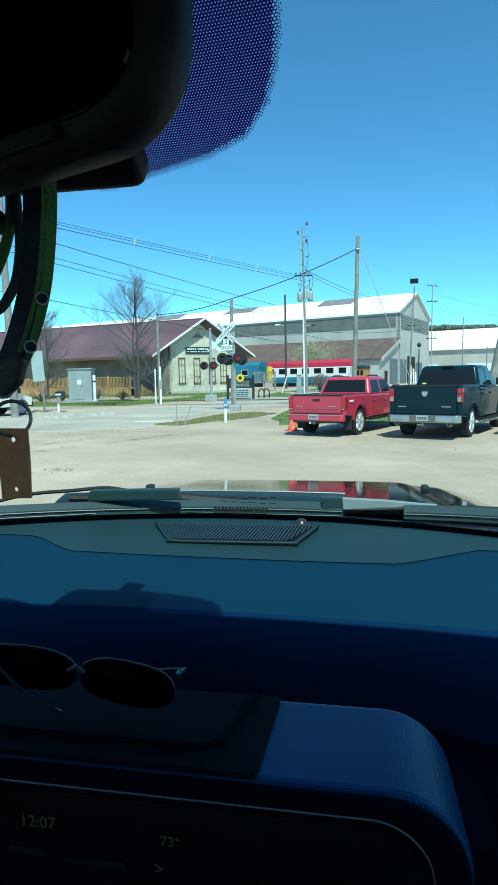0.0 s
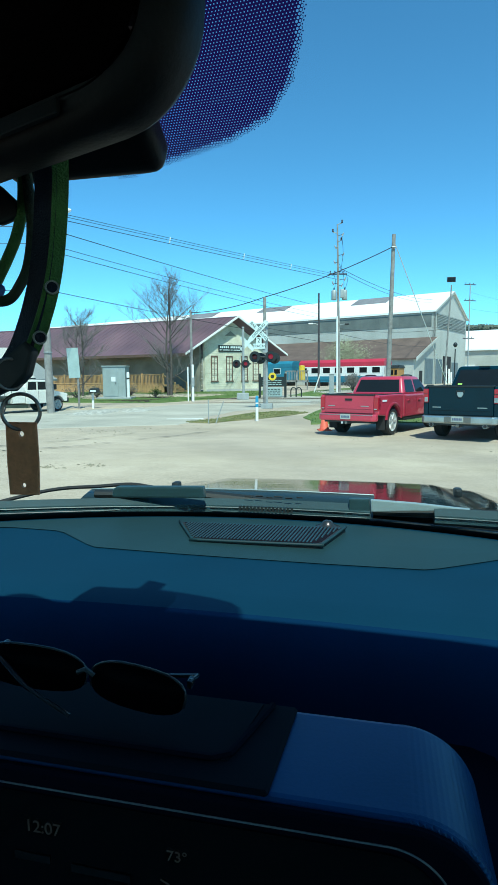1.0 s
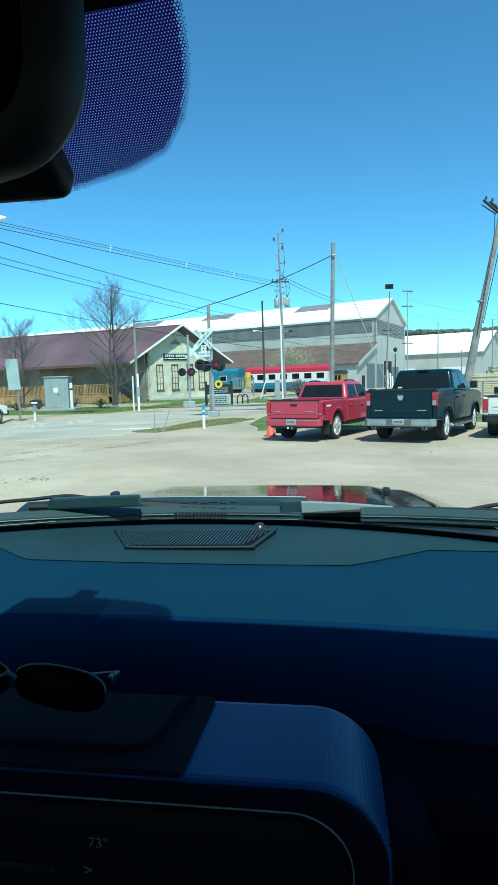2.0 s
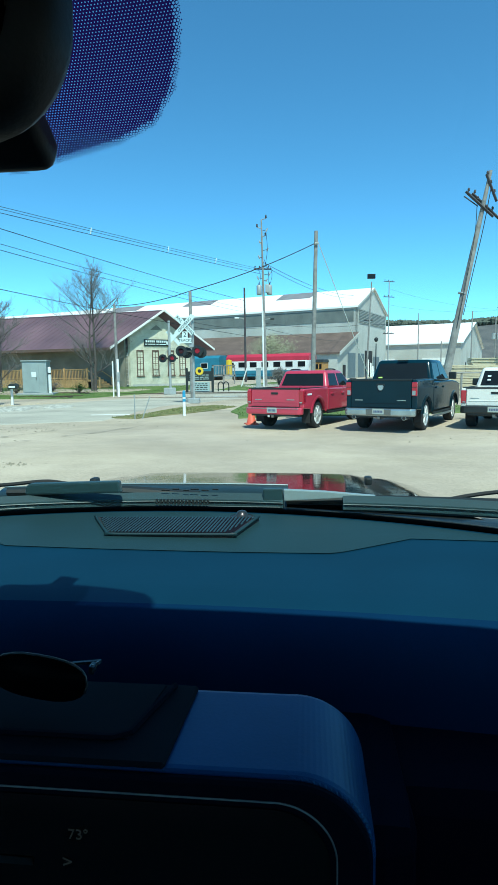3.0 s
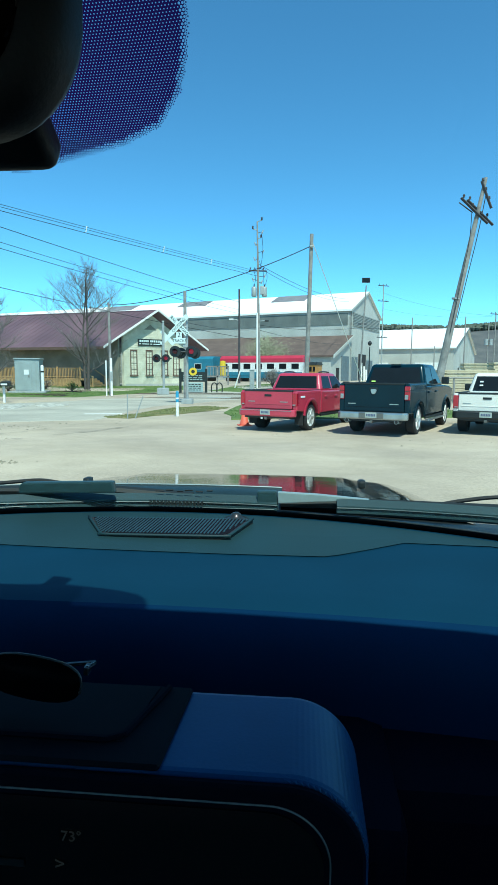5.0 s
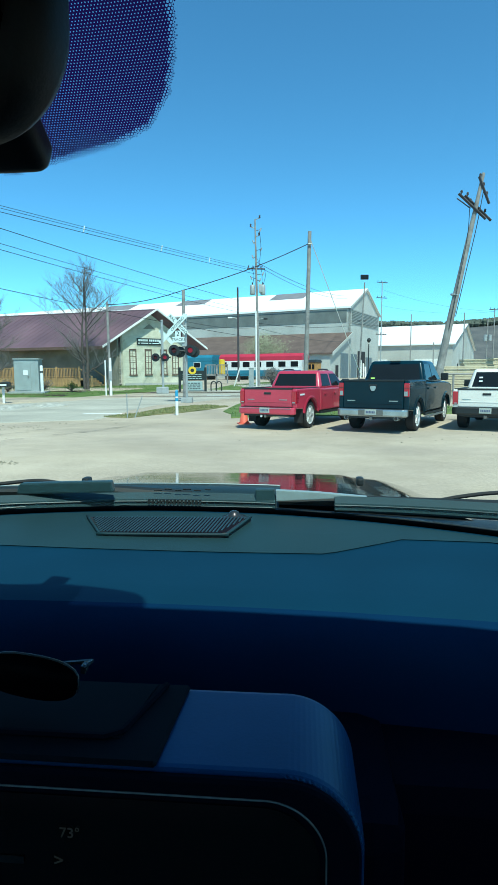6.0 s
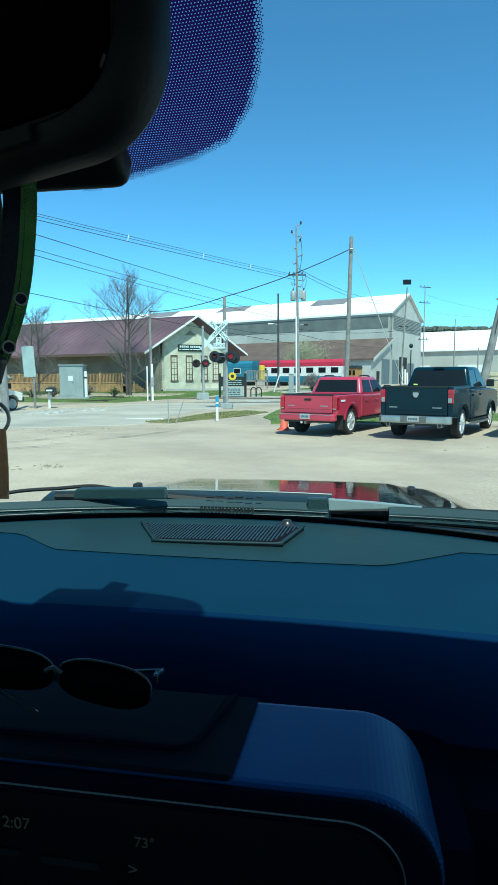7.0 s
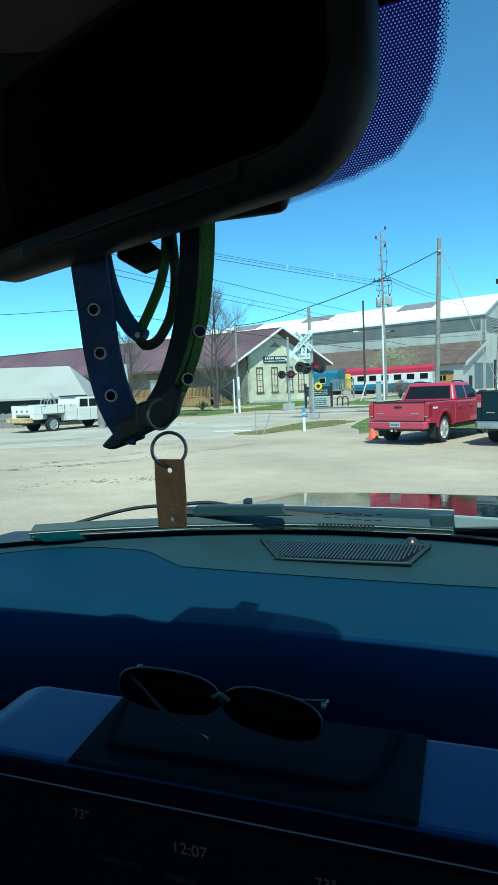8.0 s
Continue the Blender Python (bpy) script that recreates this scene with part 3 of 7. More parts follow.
def mill():
    o = Vector((17.2, 100.1, 0))
    t = thing("mill_building", pose(o.x, o.y, 0, 0, 0, BR), "huge grey mill hall with white metal roof and clerestory", "building")
    W, L, E, R = 20.0, 170.0, 12.5, 16.5
    part("wall", box(0, 0.4, 0, L, -0.5, E), "grey_siding", t, "pale grey sheet siding")
    ring = [(0, -0.5), (W, -0.5), (W, E), (W / 2, R), (0, E)]
    part("gable_wall", prism(ring, (0.0, 0.4), "y"), "grey_siding", t)
    part("wall", box(W - 0.4, W, 0.4, L, -0.5, E), "grey_siding", t)
    for s in (0, 1):
        a = [(-0.3, E - 0.15), (W / 2, R), (W / 2, R + 0.3), (-0.3, E + 0.15)]
        if s:
            a = [(W - x, z) for x, z in a]
        part("roof", prism(a, (-0.25, L), "y"), "white_roof", t, "bright white metal roof slope")
        c = [(-0.32, E - 0.2), (W / 2, R - 0.05), (W / 2, R + 0.28), (-0.32, E + 0.13)]
        if s:
            c = [(W - x, z) for x, z in c]
        part("gable_trim", prism(c, (-0.35, -0.25), "y"), "grey_siding", t)
    # clerestory strips
    part("clerestory", box(-0.06, 0.0, 0.6, L, E - 2.5, E - 0.45), "clerestory", t, "dark dirty clerestory strip")
    m = to_mesh("mullion", box(-0.09, -0.05, -0.03, 0.03, E - 2.5, E - 0.45), "clerestory")
    for i in range(40):
        ob = new("mullion", m)
        ob.parent = t
        ob.location = (0, 2.5 + i * 3.6, 0)
    part("gable_window_band", box(1.0, W - 1.0, -0.08, 0, E - 2.6, E - 0.3), "clerestory", t, "grey louvre band in the gable")
    m = to_mesh("louvre", box(1.0, W - 1.0, -0.16, -0.06, -0.03, 0.03), "grey_siding")
    for i in range(9):
        ob = new("louvre", m)
        ob.parent = t
        ob.location = (0, 0, E - 2.5 + i * 0.26)
    # lower shed roof facing the lawn
    part("lean_to_roof", prism([(-10.6, 4.3), (0.0, 8.0), (0.0, 8.25), (-10.6, 4.55)], (-0.5, 34), "y"), "brown_roof", t, "brown shingle lean-to roof")
    part("lean_to_gable", prism([(-10.2, -0.5), (0, -0.5), (0, 7.95), (-10.2, 4.4)], (0.0, 0.3), "y"), "grey_siding", t)
    part("lean_to_wall", box(-10.2, -9.9, 0.3, 34, -0.5, 4.4), "grey_siding", t)
    part("rake_trim", prism([(-10.7, 4.05), (0, 7.8), (0, 8.28), (-10.7, 4.58)], (-0.62, -0.5), "y"), "grey_siding", t)
    # black_void boxes are dark panels painted in for unlit openings; the others are doors
    for x0, x1, z1, mm in ((-5.0, -1.0, 4.6, "blue_door"), (0.8, 4.2, 4.6, "blue_door"), (5.0, 9.6, 5.2, "black_void"), (10.4, 14.5, 4.2, "blue_door"), (-7.6, -6.4, 2.6, "black_void")):
        dr = part("sliding_door", box(x0, x1, -0.12, 0, 0.3 if mm != "black_void" else 0.2, z1), mm, t)
        if mm == "blue_door":
            b = None
            for i in range(1, 6):
                x = x0 + (x1 - x0) * i / 6
                b = box(x - 0.03, x + 0.03, -0.16, -0.11, 0.4, z1 - 0.1, bm=b)
            part("battens", b, "blue_door", dr)
    for i, x in enumerate((5.6, 7.4, 8.8)):
        part("leaning_board", tube([(x, -0.5, 0.4), (x + 0.8, -0.2, 3.6 - i * 0.6)], 0.16, 6), "trim_white", t)
    # dull older roof sheets near the ridge
    zr = lambda x: E + (R - E) * (x + 0.3) / (W / 2 + 0.3) + 0.2
    for a, b, x in ((11, 18, 6.2), (33, 40, 6.6), (52, 60, 6.4)):
        part("roof_patch", prism([(x, zr(x)), (W / 2 - 0.1, zr(W / 2)), (W / 2 - 0.1, zr(W / 2) + 0.12), (x, zr(x) + 0.12)], (a, b), "y"), "dull_sheet", t, "dull grey older roof sheet")


mill()


def far_hall():
    o = Vector((43.7, 125, 0))
    t = thing("storage_hall", pose(o.x, o.y, 0, 0, 0, BR), "low grey storage hall with white metal roof", "building")
    W, L, E, R = 45, 50, 7.4, 12.9
    ring = [(0, -0.5), (W, -0.5), (W, E), (W / 2, R), (0, E)]
    part("gable_wall", prism(ring, (0, 0.3), "y"), "grey_siding", t)
    part("wall", box(0, 0.3, 0.3, L, -0.5, E), "grey_siding", t)
    for s in (0, 1):
        a = [(-0.5, E - 0.2), (W / 2, R), (W / 2, R + 0.25), (-0.5, E + 0.05)]
        if s:
            a = [(W - x, z) for x, z in a]
        part("roof", prism(a, (-0.6, L), "y"), "white_roof", t)
        part("rake_board", prism([(x, z - 0.1 if k < 2 else z - 0.02) for k, (x, z) in enumerate(a)], (-0.66, -0.6), "y"), "clerestory", t, "dark grey rake board")
    for y in (3, 14):
        part("roller_door", box(-0.08, 0, y, y + 5, 0.3, 4.2), "trim_white", t)
    part("door", box(8, 9.6, -0.08, 0, 0.3, 3.2), "black_void", t)


far_hall()


# ---- trains ----
M["wagon_orange"] = mat("wagon_orange", (0.42, 0.2, 0.05), 0.6, var=0.2)


def coach(name, m, length, top, low, stripe, label, windows):
    t = thing(name, m, label, "train car")
    part("body", prism([(-1.45, 1.1), (1.45, 1.1), (1.45, 2.95), (-1.45, 2.95)], (0, length), "x", 0.04), low, t)
    part("upper_body", prism([(-1.45, 2.95), (1.45, 2.95), (1.45, 3.55), (0.9, 3.95), (-0.9, 3.95), (-1.45, 3.55)], (0, length), "x", 0.05), top, t)
    part("skirt", box(0.5, length - 0.5, -1.4, 1.4, 0.75, 1.1), stripe, t)
    part("stripe", box(0.1, length - 0.1, 1.44, 1.47, 1.1, 1.6), stripe, t)
    n = windows
    for i in range(n):
        x = length * (i + 0.6) / n
        w = part("window", box(x - 0.55, x + 0.55, 1.44, 1.49, 2.05, 2.8, 0.01), "car_glass", t)
        part("window_frame", box(x - 0.62, x + 0.62, 1.44, 1.475, 1.98, 2.87), "trim_white", w)
    for x in (2.2, length - 2.2):
        bg = part("bogie", box(x - 1.4, x + 1.4, -1.1, 1.1, 0.35, 0.8, 0.05), "black_plastic", t)
        for dx in (-0.9, 0.9):
            part("wheel", lathe([(0.0, -1.2), (0.42, -1.2), (0.45, -1.1), (0.45, 1.1), (0.42, 1.2), (0.0, 1.2)], 16, m=pose(x + dx, 0, 0.45, 90)), "rail", bg)
    return t


TR = 180 - GRID
coach("passenger_coach", gpose(7.9, 81.7, TR, -0.2), 13.2, "train_red", "train_white", "train_blue", "red and white vintage passenger coach on display", 7)
cm = gpose(9.0, 81.0, TR, -0.2)
oc = thing("baggage_wagon", cm, "short orange-brown wagon end behind the coach", "train car")
part("body", box(-0.6, 0.4, -1.3, 1.3, 1.0, 2.6, 0.05), "wagon_orange", oc)
part("roof", prism([(-1.4, 2.6), (1.4, 2.6), (1.0, 3.0), (-1.0, 3.0)], (-0.7, 0.5), "x", 0.03), "black_plastic", oc)
part("underframe", box(-0.5, 0.3, -1.1, 1.1, 0.45, 1.0, 0.03), "black_plastic", oc)
for x in (-0.35, 0.15):
    part("window", box(x - 0.17, x + 0.17, 1.28, 1.33, 1.7, 2.35), "car_glass", oc)
coach("blue_locomotive", gpose(-5.1, 89.0, TR, -0.2), 13, "train_blue", "train_blue", "train_blue", "dark blue vintage locomotive with yellow markings", 3)


# ---- pickups ----
def arc(cx, cz, r, a0, a1, n=10):
    return [(cx + r * math.cos(radians(a0 + (a1 - a0) * i / n)), cz + r * math.sin(radians(a0 + (a1 - a0) * i / n))) for i in range(n + 1)]


def wheel(parent, x, y, r, w, side, rim="alloy"):
    wh = part("wheel", lathe([(r * 0.7, -w / 2), (r * 0.92, -w / 2), (r, -w * 0.36), (r, w * 0.36), (r * 0.92, w / 2), (r * 0.7, w / 2), (r * 0.68, 0.0), (r * 0.7, -w / 2)], 28, m=pose(0, 0, 0, 0, 90)), None, parent, m=pose(x, y, r))
    wh.data.materials.append(M["rubber"])
    b = lathe([(0.0, w * 0.28), (r * 0.16, w * 0.3), (r * 0.2, w * 0.2), (r * 0.5, w * 0.24), (r * 0.69, w * 0.36), (r * 0.68, -w * 0.3), (0.0, -w * 0.3)], 24)
    part("rim", b, "rubber", wh, m=pose(0, 0, 0, 0, 90 * side))
    sp = None
    for k in range(6):
        a = 2 * math.pi * k / 6
        q = box(-r * 0.075, r * 0.075, r * 0.1, r * 0.66, w * 0.34, w * 0.46, 0.008)
        q.transform(Matrix.Rotation(a, 4, "Z"))
        sp = merge(sp, q)
    sp = lathe([(r * 0.6, w * 0.34), (r * 0.71, w * 0.49), (r * 0.71, w * 0.36), (r * 0.6, w * 0.3)], 24, sp)
    sp = lathe([(0, w * 0.42), (r * 0.13, w * 0.42), (r * 0.15, w * 0.3)], 12, sp)
    part("spokes", sp, rim, wh, m=pose(0, 0, 0, 0, 90 * side))
    return wh


def pickup(name, m, label, paint, W=1.9, wb=3.25, rear=1.15, bed=1.6, belt=1.15, tail=1.2, top=1.78, wr=0.385, chrome=False, cab_len=2.1, plate_col="plate", bumper=""):
    """A crew-cab pickup. Local y runs forwards from the rear axle; x to its right."""
    t = thing(name, m, label, "pickup truck", "parked pickups")
    h = W / 2
    y0 = -rear + 0.14
    y1 = y0 + bed + 0.12          # back of the cab
    y2 = y1 + cab_len             # front of the cab at the belt
    y3 = wb + 0.9                 # nose
    sill = 0.48
    ra = wr + 0.09
    side = [(y0, 0.62), (-ra - 0.02, 0.58)] + arc(0, wr, ra, 165, 15) + [(ra + 0.05, sill), (wb - ra - 0.05, sill)] + arc(wb, wr, ra, 165, 15) + [(y3 - 0.1, 0.5), (y3, 0.6)]
    bedside = [p for p in side if p[0] <= y1] + [(y1, sill), (y1, tail), (y0, tail)]
    for s in (-1, 1):
        x0, x1 = sorted((s * (h - 0.14), s * (h + 0.008)))
        part("bed_side", prism(bedside, (x0, x1), "x", 0.05, seg=3), paint, t)
        xa, xb = sorted((s * (h - 0.125), s * (h - 0.03)))
        part("bed_rail", box(xa, xb, y0 + 0.02, y1 - 0.02, tail - 0.015, tail + 0.018, 0.01), "black_plastic", t)
        fl = sheet([[(s * (h + 0.002), *p) for p in arc(0, wr, ra, 172, 8)], [(s * (h + 0.045), *p) for p in arc(0, wr, ra + 0.012, 172, 8)], [(s * (h + 0.002), *p) for p in arc(0, wr, ra + 0.085, 172, 8)]])
        part("wheel_flare", fl, paint, t, smooth=True)
        fl = sheet([[(s * (h + 0.002), *p) for p in arc(wb, wr, ra, 172, 8)], [(s * (h + 0.045), *p) for p in arc(wb, wr, ra + 0.012, 172, 8)], [(s * (h + 0.002), *p) for p in arc(wb, wr, ra + 0.085, 172, 8)]])
        part("wheel_flare", fl, paint, t, smooth=True)
    part("bed_floor", box(-h + 0.09, h - 0.09, y0 + 0.05, y1, 0.62, 0.7), "black_plastic", t)
    part("bed_front", box(-h + 0.09, h - 0.09, y1 - 0.05, y1, 0.62, tail - 0.01), paint, t)
    low = [p for p in side if p[0] > y1] 
    low = [(y1 + 0.015, sill)] + low + [(y3, belt - 0.12), (y3 - 0.5, belt - 0.04), (y2 + 0.25, belt), (y1 + 0.015, belt)]
    part("body", prism(low, (-h - 0.004, h + 0.004), "x", 0.05, seg=3), paint, t)
    # cab
    b = bmesh.new()
    ins = 0.17
    base = [(-h + 0.03, y1 + 0.03), (h - 0.03, y1 + 0.03), (h - 0.03, y2 + 0.15), (-h + 0.03, y2 + 0.15)]
    roof = [(-h + ins + 0.03, y1 + 0.3), (h - ins - 0.03, y1 + 0.3), (h - ins - 0.03, y2 - 0.62), (-h + ins + 0.03, y2 - 0.62)]
    lo = [b.verts.new((x, y, belt - 0.02)) for x, y in base]
    hi = [b.verts.new((x, y, top)) for x, y in roof]
    b.faces.new(lo[::-1])
    b.faces.new(hi)
    for i in range(4):
        b.faces.new((lo[i - 1], lo[i], hi[i], hi[i - 1]))
    bmesh.ops.recalc_face_normals(b, faces=b.faces[:])
    bmesh.ops.bevel(b, geom=b.edges[:], offset=0.09, segments=4, affect="EDGES", profile=0.5)
    part("cab", b, paint, t, smooth=True)

    def slanted(corners, thick, name, material, parent=t):
        n = (Vector(corners[1]) - Vector(corners[0])).cross(Vector(corners[3]) - Vector(corners[0])).normalized()
        bb = bmesh.new()
        a = [bb.verts.new(Vector(c) + n * thick) for c in corners]
        c = [bb.verts.new(Vector(c) - n * 0.03) for c in corners]
        bb.faces.new(a)
        bb.faces.new(c[::-1])
        for i in range(4):
            bb.faces.new((a[i - 1], c[i - 1], c[i], a[i]))
        bmesh.ops.recalc_face_normals(bb, faces=bb.faces[:])
        return part(name, bb, material, parent)
    k = lambda f, a, c: a + (c - a) * f
    zb, zt = belt + 0.06, top - 0.1

    def at(z):
        return (z - belt + 0.02) / (top - belt + 0.02)
    fb, ft = at(zb), at(zt)
    yb, yt = k(fb, y1 + 0.03, y1 + 0.3), k(ft, y1 + 0.03, y1 + 0.3)
    xb, xt = k(fb, h - 0.03, h - ins - 0.03) - 0.13, k(ft, h - 0.03, h - ins - 0.03) - 0.1
    slanted([(-xb, yb, zb), (xb, yb, zb), (xt, yt, zt), (-xt, yt, zt)], 0.006, "rear_window", "car_glass")
    yf, yg = k(fb, y2 + 0.15, y2 - 0.62), k(ft, y2 + 0.15, y2 - 0.62)
    slanted([(xb, yf, zb), (-xb, yf, zb), (-xt, yg, zt), (xt, yg, zt)], 0.006, "windscreen", "car_glass")
    ym = (y1 + y2) / 2 - 0.1
    for s in (-1, 1):
        X0, X1 = s * k(fb, h - 0.03, h - ins - 0.03), s * k(ft, h - 0.03, h - ins - 0.03)
        for a, c in (((yb + 0.16, ym - 0.05), (yt + 0.1, ym - 0.05)), ((ym + 0.05, yf - 0.22), (ym + 0.05, yg - 0.12))):
            q = [(X0, a[0], zb), (X0, a[1], zb), (X1, c[1], zt), (X1, c[0], zt)]
            if s < 0:
                q = q[::-1]
            slanted(q, 0.006, "side_window", "car_glass")
        for y in (y1 + 0.12, ym):
            part("door_seam", box(s * h - 0.004, s * h + 0.004, y - 0.006, y + 0.006, 0.55, belt - 0.03), "black_plastic", t)
            part("door_handle", box(s * (h + 0.02) - 0.018, s * (h + 0.02) + 0.018, y + 0.12, y + 0.3, belt - 0.2, belt - 0.15, 0.01), paint, t)
        part("side_mirror", box(s * (h + 0.12) - 0.11, s * (h + 0.12) + 0.11, y2 - 0.38, y2 - 0.26, belt + 0.04, belt + 0.26, 0.03), "black_plastic", t)
        if chrome:
            part("side_step", box(min(s * (h - 0.02), s * (h + 0.1)), max(s * (h - 0.02), s * (h + 0.1)), y1, wb - ra - 0.15, sill - 0.16, sill - 0.11, 0.015), "bright_bumper", t, "bright side step")
        part("rocker", box(s * (h - 0.02) - 0.03, s * (h - 0.02) + 0.03, y1, wb - ra - 0.1, sill - 0.1, sill - 0.03, 0.015), "black_plastic", t)
        wheel(t, s * (h - 0.15), 0, wr, 0.26, s)
        wheel(t, s * (h - 0.15), wb, wr, 0.26, s)
        lamp = part("tail_lamp", box(min(s * (h - 0.13), s * (h + 0.008)), max(s * (h - 0.13), s * (h + 0.008)), y0 - 0.02, y0 + 0.16, tail - 0.42, tail - 0.06, 0.015), "tail_red", t, "red tail lamp")
        part("reverse_lens", box(min(s * (h - 0.12), s * (h - 0.03)), max(s * (h - 0.12), s * (h - 0.03)), y0 - 0.024, y0, tail - 0.40, tail - (0.28 if chrome else 0.37), 0.006), "bright_bumper", lamp)
        if chrome:
            part("lamp_band", box(min(s * (h - 0.125), s * (h + 0.004)), max(s * (h - 0.125), s * (h + 0.004)), y0 - 0.023, y0, tail - 0.2, tail - 0.185, 0.003), "rubber", lamp)
        part("inner_wheelhouse", box(min(s * (h - 0.4), s * (h - 0.1)), max(s * (h - 0.4), s * (h - 0.1)), -ra, ra, 0.5, 0.95), "black_plastic", t)
    # tailgate
    tg = part("tailgate", box(-h + 0.14, h - 0.14, y0 - 0.01, y0 + 0.08, 0.66, tail, 0.015), paint, t)
    part("tailgate_cap", box(-h + 0.13, h - 0.13, y0 - 0.02, y0 + 0.1, tail - 0.02, tail + 0.025, 0.01), "black_plastic", tg)
    part("tailgate_handle", box(-0.11, 0.11, y0 - 0.025, y0, tail - 0.16, tail - 0.1, 0.008), "black_plastic", tg)
    part("tailgate_crease", box(-h + 0.2, h - 0.2, y0 - 0.018, y0, 0.78, 0.8, 0.004), paint, tg)
    bars = box(-h + 0.25, -h + 0.47, y0 - 0.016, y0, 0.85, 0.873)
    bars = box(h - 0.52, h - 0.28, y0 - 0.016, y0, 0.85, 0.873, bm=bars)
    part("badge_bars", bars, "bright_bumper", tg)
    # bumper, plate, hitch
    bp = part("rear_bumper", prism([(-h, -rear + 0.03), (-h + 0.1, -rear - 0.05), (h - 0.1, -rear - 0.05), (h, -rear + 0.03), (h, y0 + 0.02), (-h, y0 + 0.02)], (0.45, 0.65), "z", 0.045, seg=3), bumper or ("bright_bumper" if chrome else paint), t)
    if chrome:
        part("bumper_recess", box(-0.34, 0.34, -rear - 0.056, -rear, 0.475, 0.63, 0.01), "steel", bp)
        part("lower_valance", box(-h + 0.15, h - 0.15, -rear + 0.0, y0, 0.4, 0.47, 0.01), "black_plastic", bp)
    part("step_pad", box(-h + 0.1, h - 0.1, -rear - 0.03, y0, 0.638, 0.655, 0.005), "black_plastic", bp)
    if not chrome:
        part("lower_valance", box(-h + 0.2, h - 0.2, -rear - 0.0, y0, 0.4, 0.47, 0.01), "black_plastic", bp)
        part("bumper_lip", box(-h + 0.08, h - 0.08, -rear - 0.056, -rear - 0.02, 0.612, 0.63, 0.006), "bright_bumper" if not bumper else "rubber", bp)
    pl = part("plate", box(-0.155, 0.155, -rear - 0.065, -rear - 0.05, 0.5, 0.645), plate_col, bp)
    bb = None
    for i in range(6):
        bb = box(-0.12 + i * 0.042, -0.09 + i * 0.042, -rear - 0.07, -rear - 0.064, 0.54, 0.6, bm=bb)
    part("plate_bars", bb, "plate_bar", pl)
    part("hitch_receiver", box(-0.04, 0.04, -rear - 0.02, -rear + 0.4, 0.36, 0.44, 0.006), "steel", t)
    part("rear_axle", tube([(-h + 0.2, 0, wr), (h - 0.2, 0, wr)], 0.07, 10), "black_plastic", t)
    part("underbody", box(-h + 0.25, h - 0.25, -0.7, wb + 0.4, 0.36, 0.55), "black_plastic", t)
    part("spare_tyre", lathe([(0.1, -0.1), (0.34, -0.1), (0.36, 0.0), (0.34, 0.1), (0.1, 0.1)], 24, m=pose(0, -0.55, 0.5)), "rubber", t)
    if chrome:
        for x in (-h + 0.28, h - 0.28):
            ex = part("exhaust_tip", lathe([(0.046, 0), (0.058, 0), (0.058, 0.25), (0.046, 0.25), (0.046, 0.0)], 18, m=pose(x, -rear - 0.03, 0.41, -90)), "bright_bumper", t, "round bright exhaust tip")
            part("exhaust_mouth", lathe([(0.0, 0), (0.047, 0), (0.047, 0.02), (0.0, 0.02)], 14, m=pose(x, -rear - 0.034, 0.41, -90)), "black_void", ex)
        part("tailgate_emblem", prism([(-0.07, 0.06), (0.07, 0.06), (0.085, 0.02), (0.06, -0.05), (0.03, -0.08), (-0.03, -0.08), (-0.06, -0.05), (-0.085, 0.02)], (y0 - 0.03, y0 - 0.01), "y", 0.008, seg=1), "bright_bumper", tg, "plain chrome emblem", m=pose(0, 0, tail - 0.2))
    return t


VT = -30.0          # the pickups stand nose-in, a little askew to the tracks
M["sticker_lime"] = mat("sticker_lime", (0.5, 0.75, 0.15), 0.5, var=0.05)
red = pickup("pickup_truck", gpose(1.0, 17.286, VT), "bright red crew-cab pickup parked on the dirt lot", "red_car", W=1.80, tail=1.17, belt=1.15, top=1.68, wr=0.395)
navy = pickup("pickup_truck", gpose(3.823, 16.335, VT), "dark navy crew-cab pickup with chrome rear bumper", "navy_car", W=1.92, wb=3.55, rear=1.22, bed=1.7, tail=1.40, belt=1.32, top=1.95, wr=0.41, chrome=True, cab_len=2.25)
white = pickup("pickup_truck", gpose(6.871, 16.391, VT), "white older pickup with dark rear bumper", "white_car", W=1.76, wb=3.0, rear=1.05, bed=1.75, tail=1.14, belt=1.10, top=1.70, wr=0.36, cab_len=1.5, bumper="black_plastic")
part("third_brake_lamp", box(-0.15, 0.15, -0.03, 0.03, -0.02, 0.02, 0.008), "car_glass", navy, "dark high brake lamp", m=pose(0, 0.98, 1.93))
part("window_sticker", box(-0.06, 0.06, -0.004, 0.004, -0.02, 0.02), "sticker_lime", navy, "lime window sticker", m=pose(-0.62, 0.795, 1.44, -22))
for z in (1.33, 1.44):
    part("window_sticker", box(-0.05, 0.05, -0.004, 0.004, -0.022, 0.022), "sign_white", white, "white window sticker", m=pose(-0.45, 1.02 + (z - 1.33) * 0.45, z, -24))
part("hitch_cover", box(-0.03, 0.03, -0.02, 0.01, -0.03, 0.03, 0.008), "alloy", red, m=pose(-0.1, -1.2, 0.4))
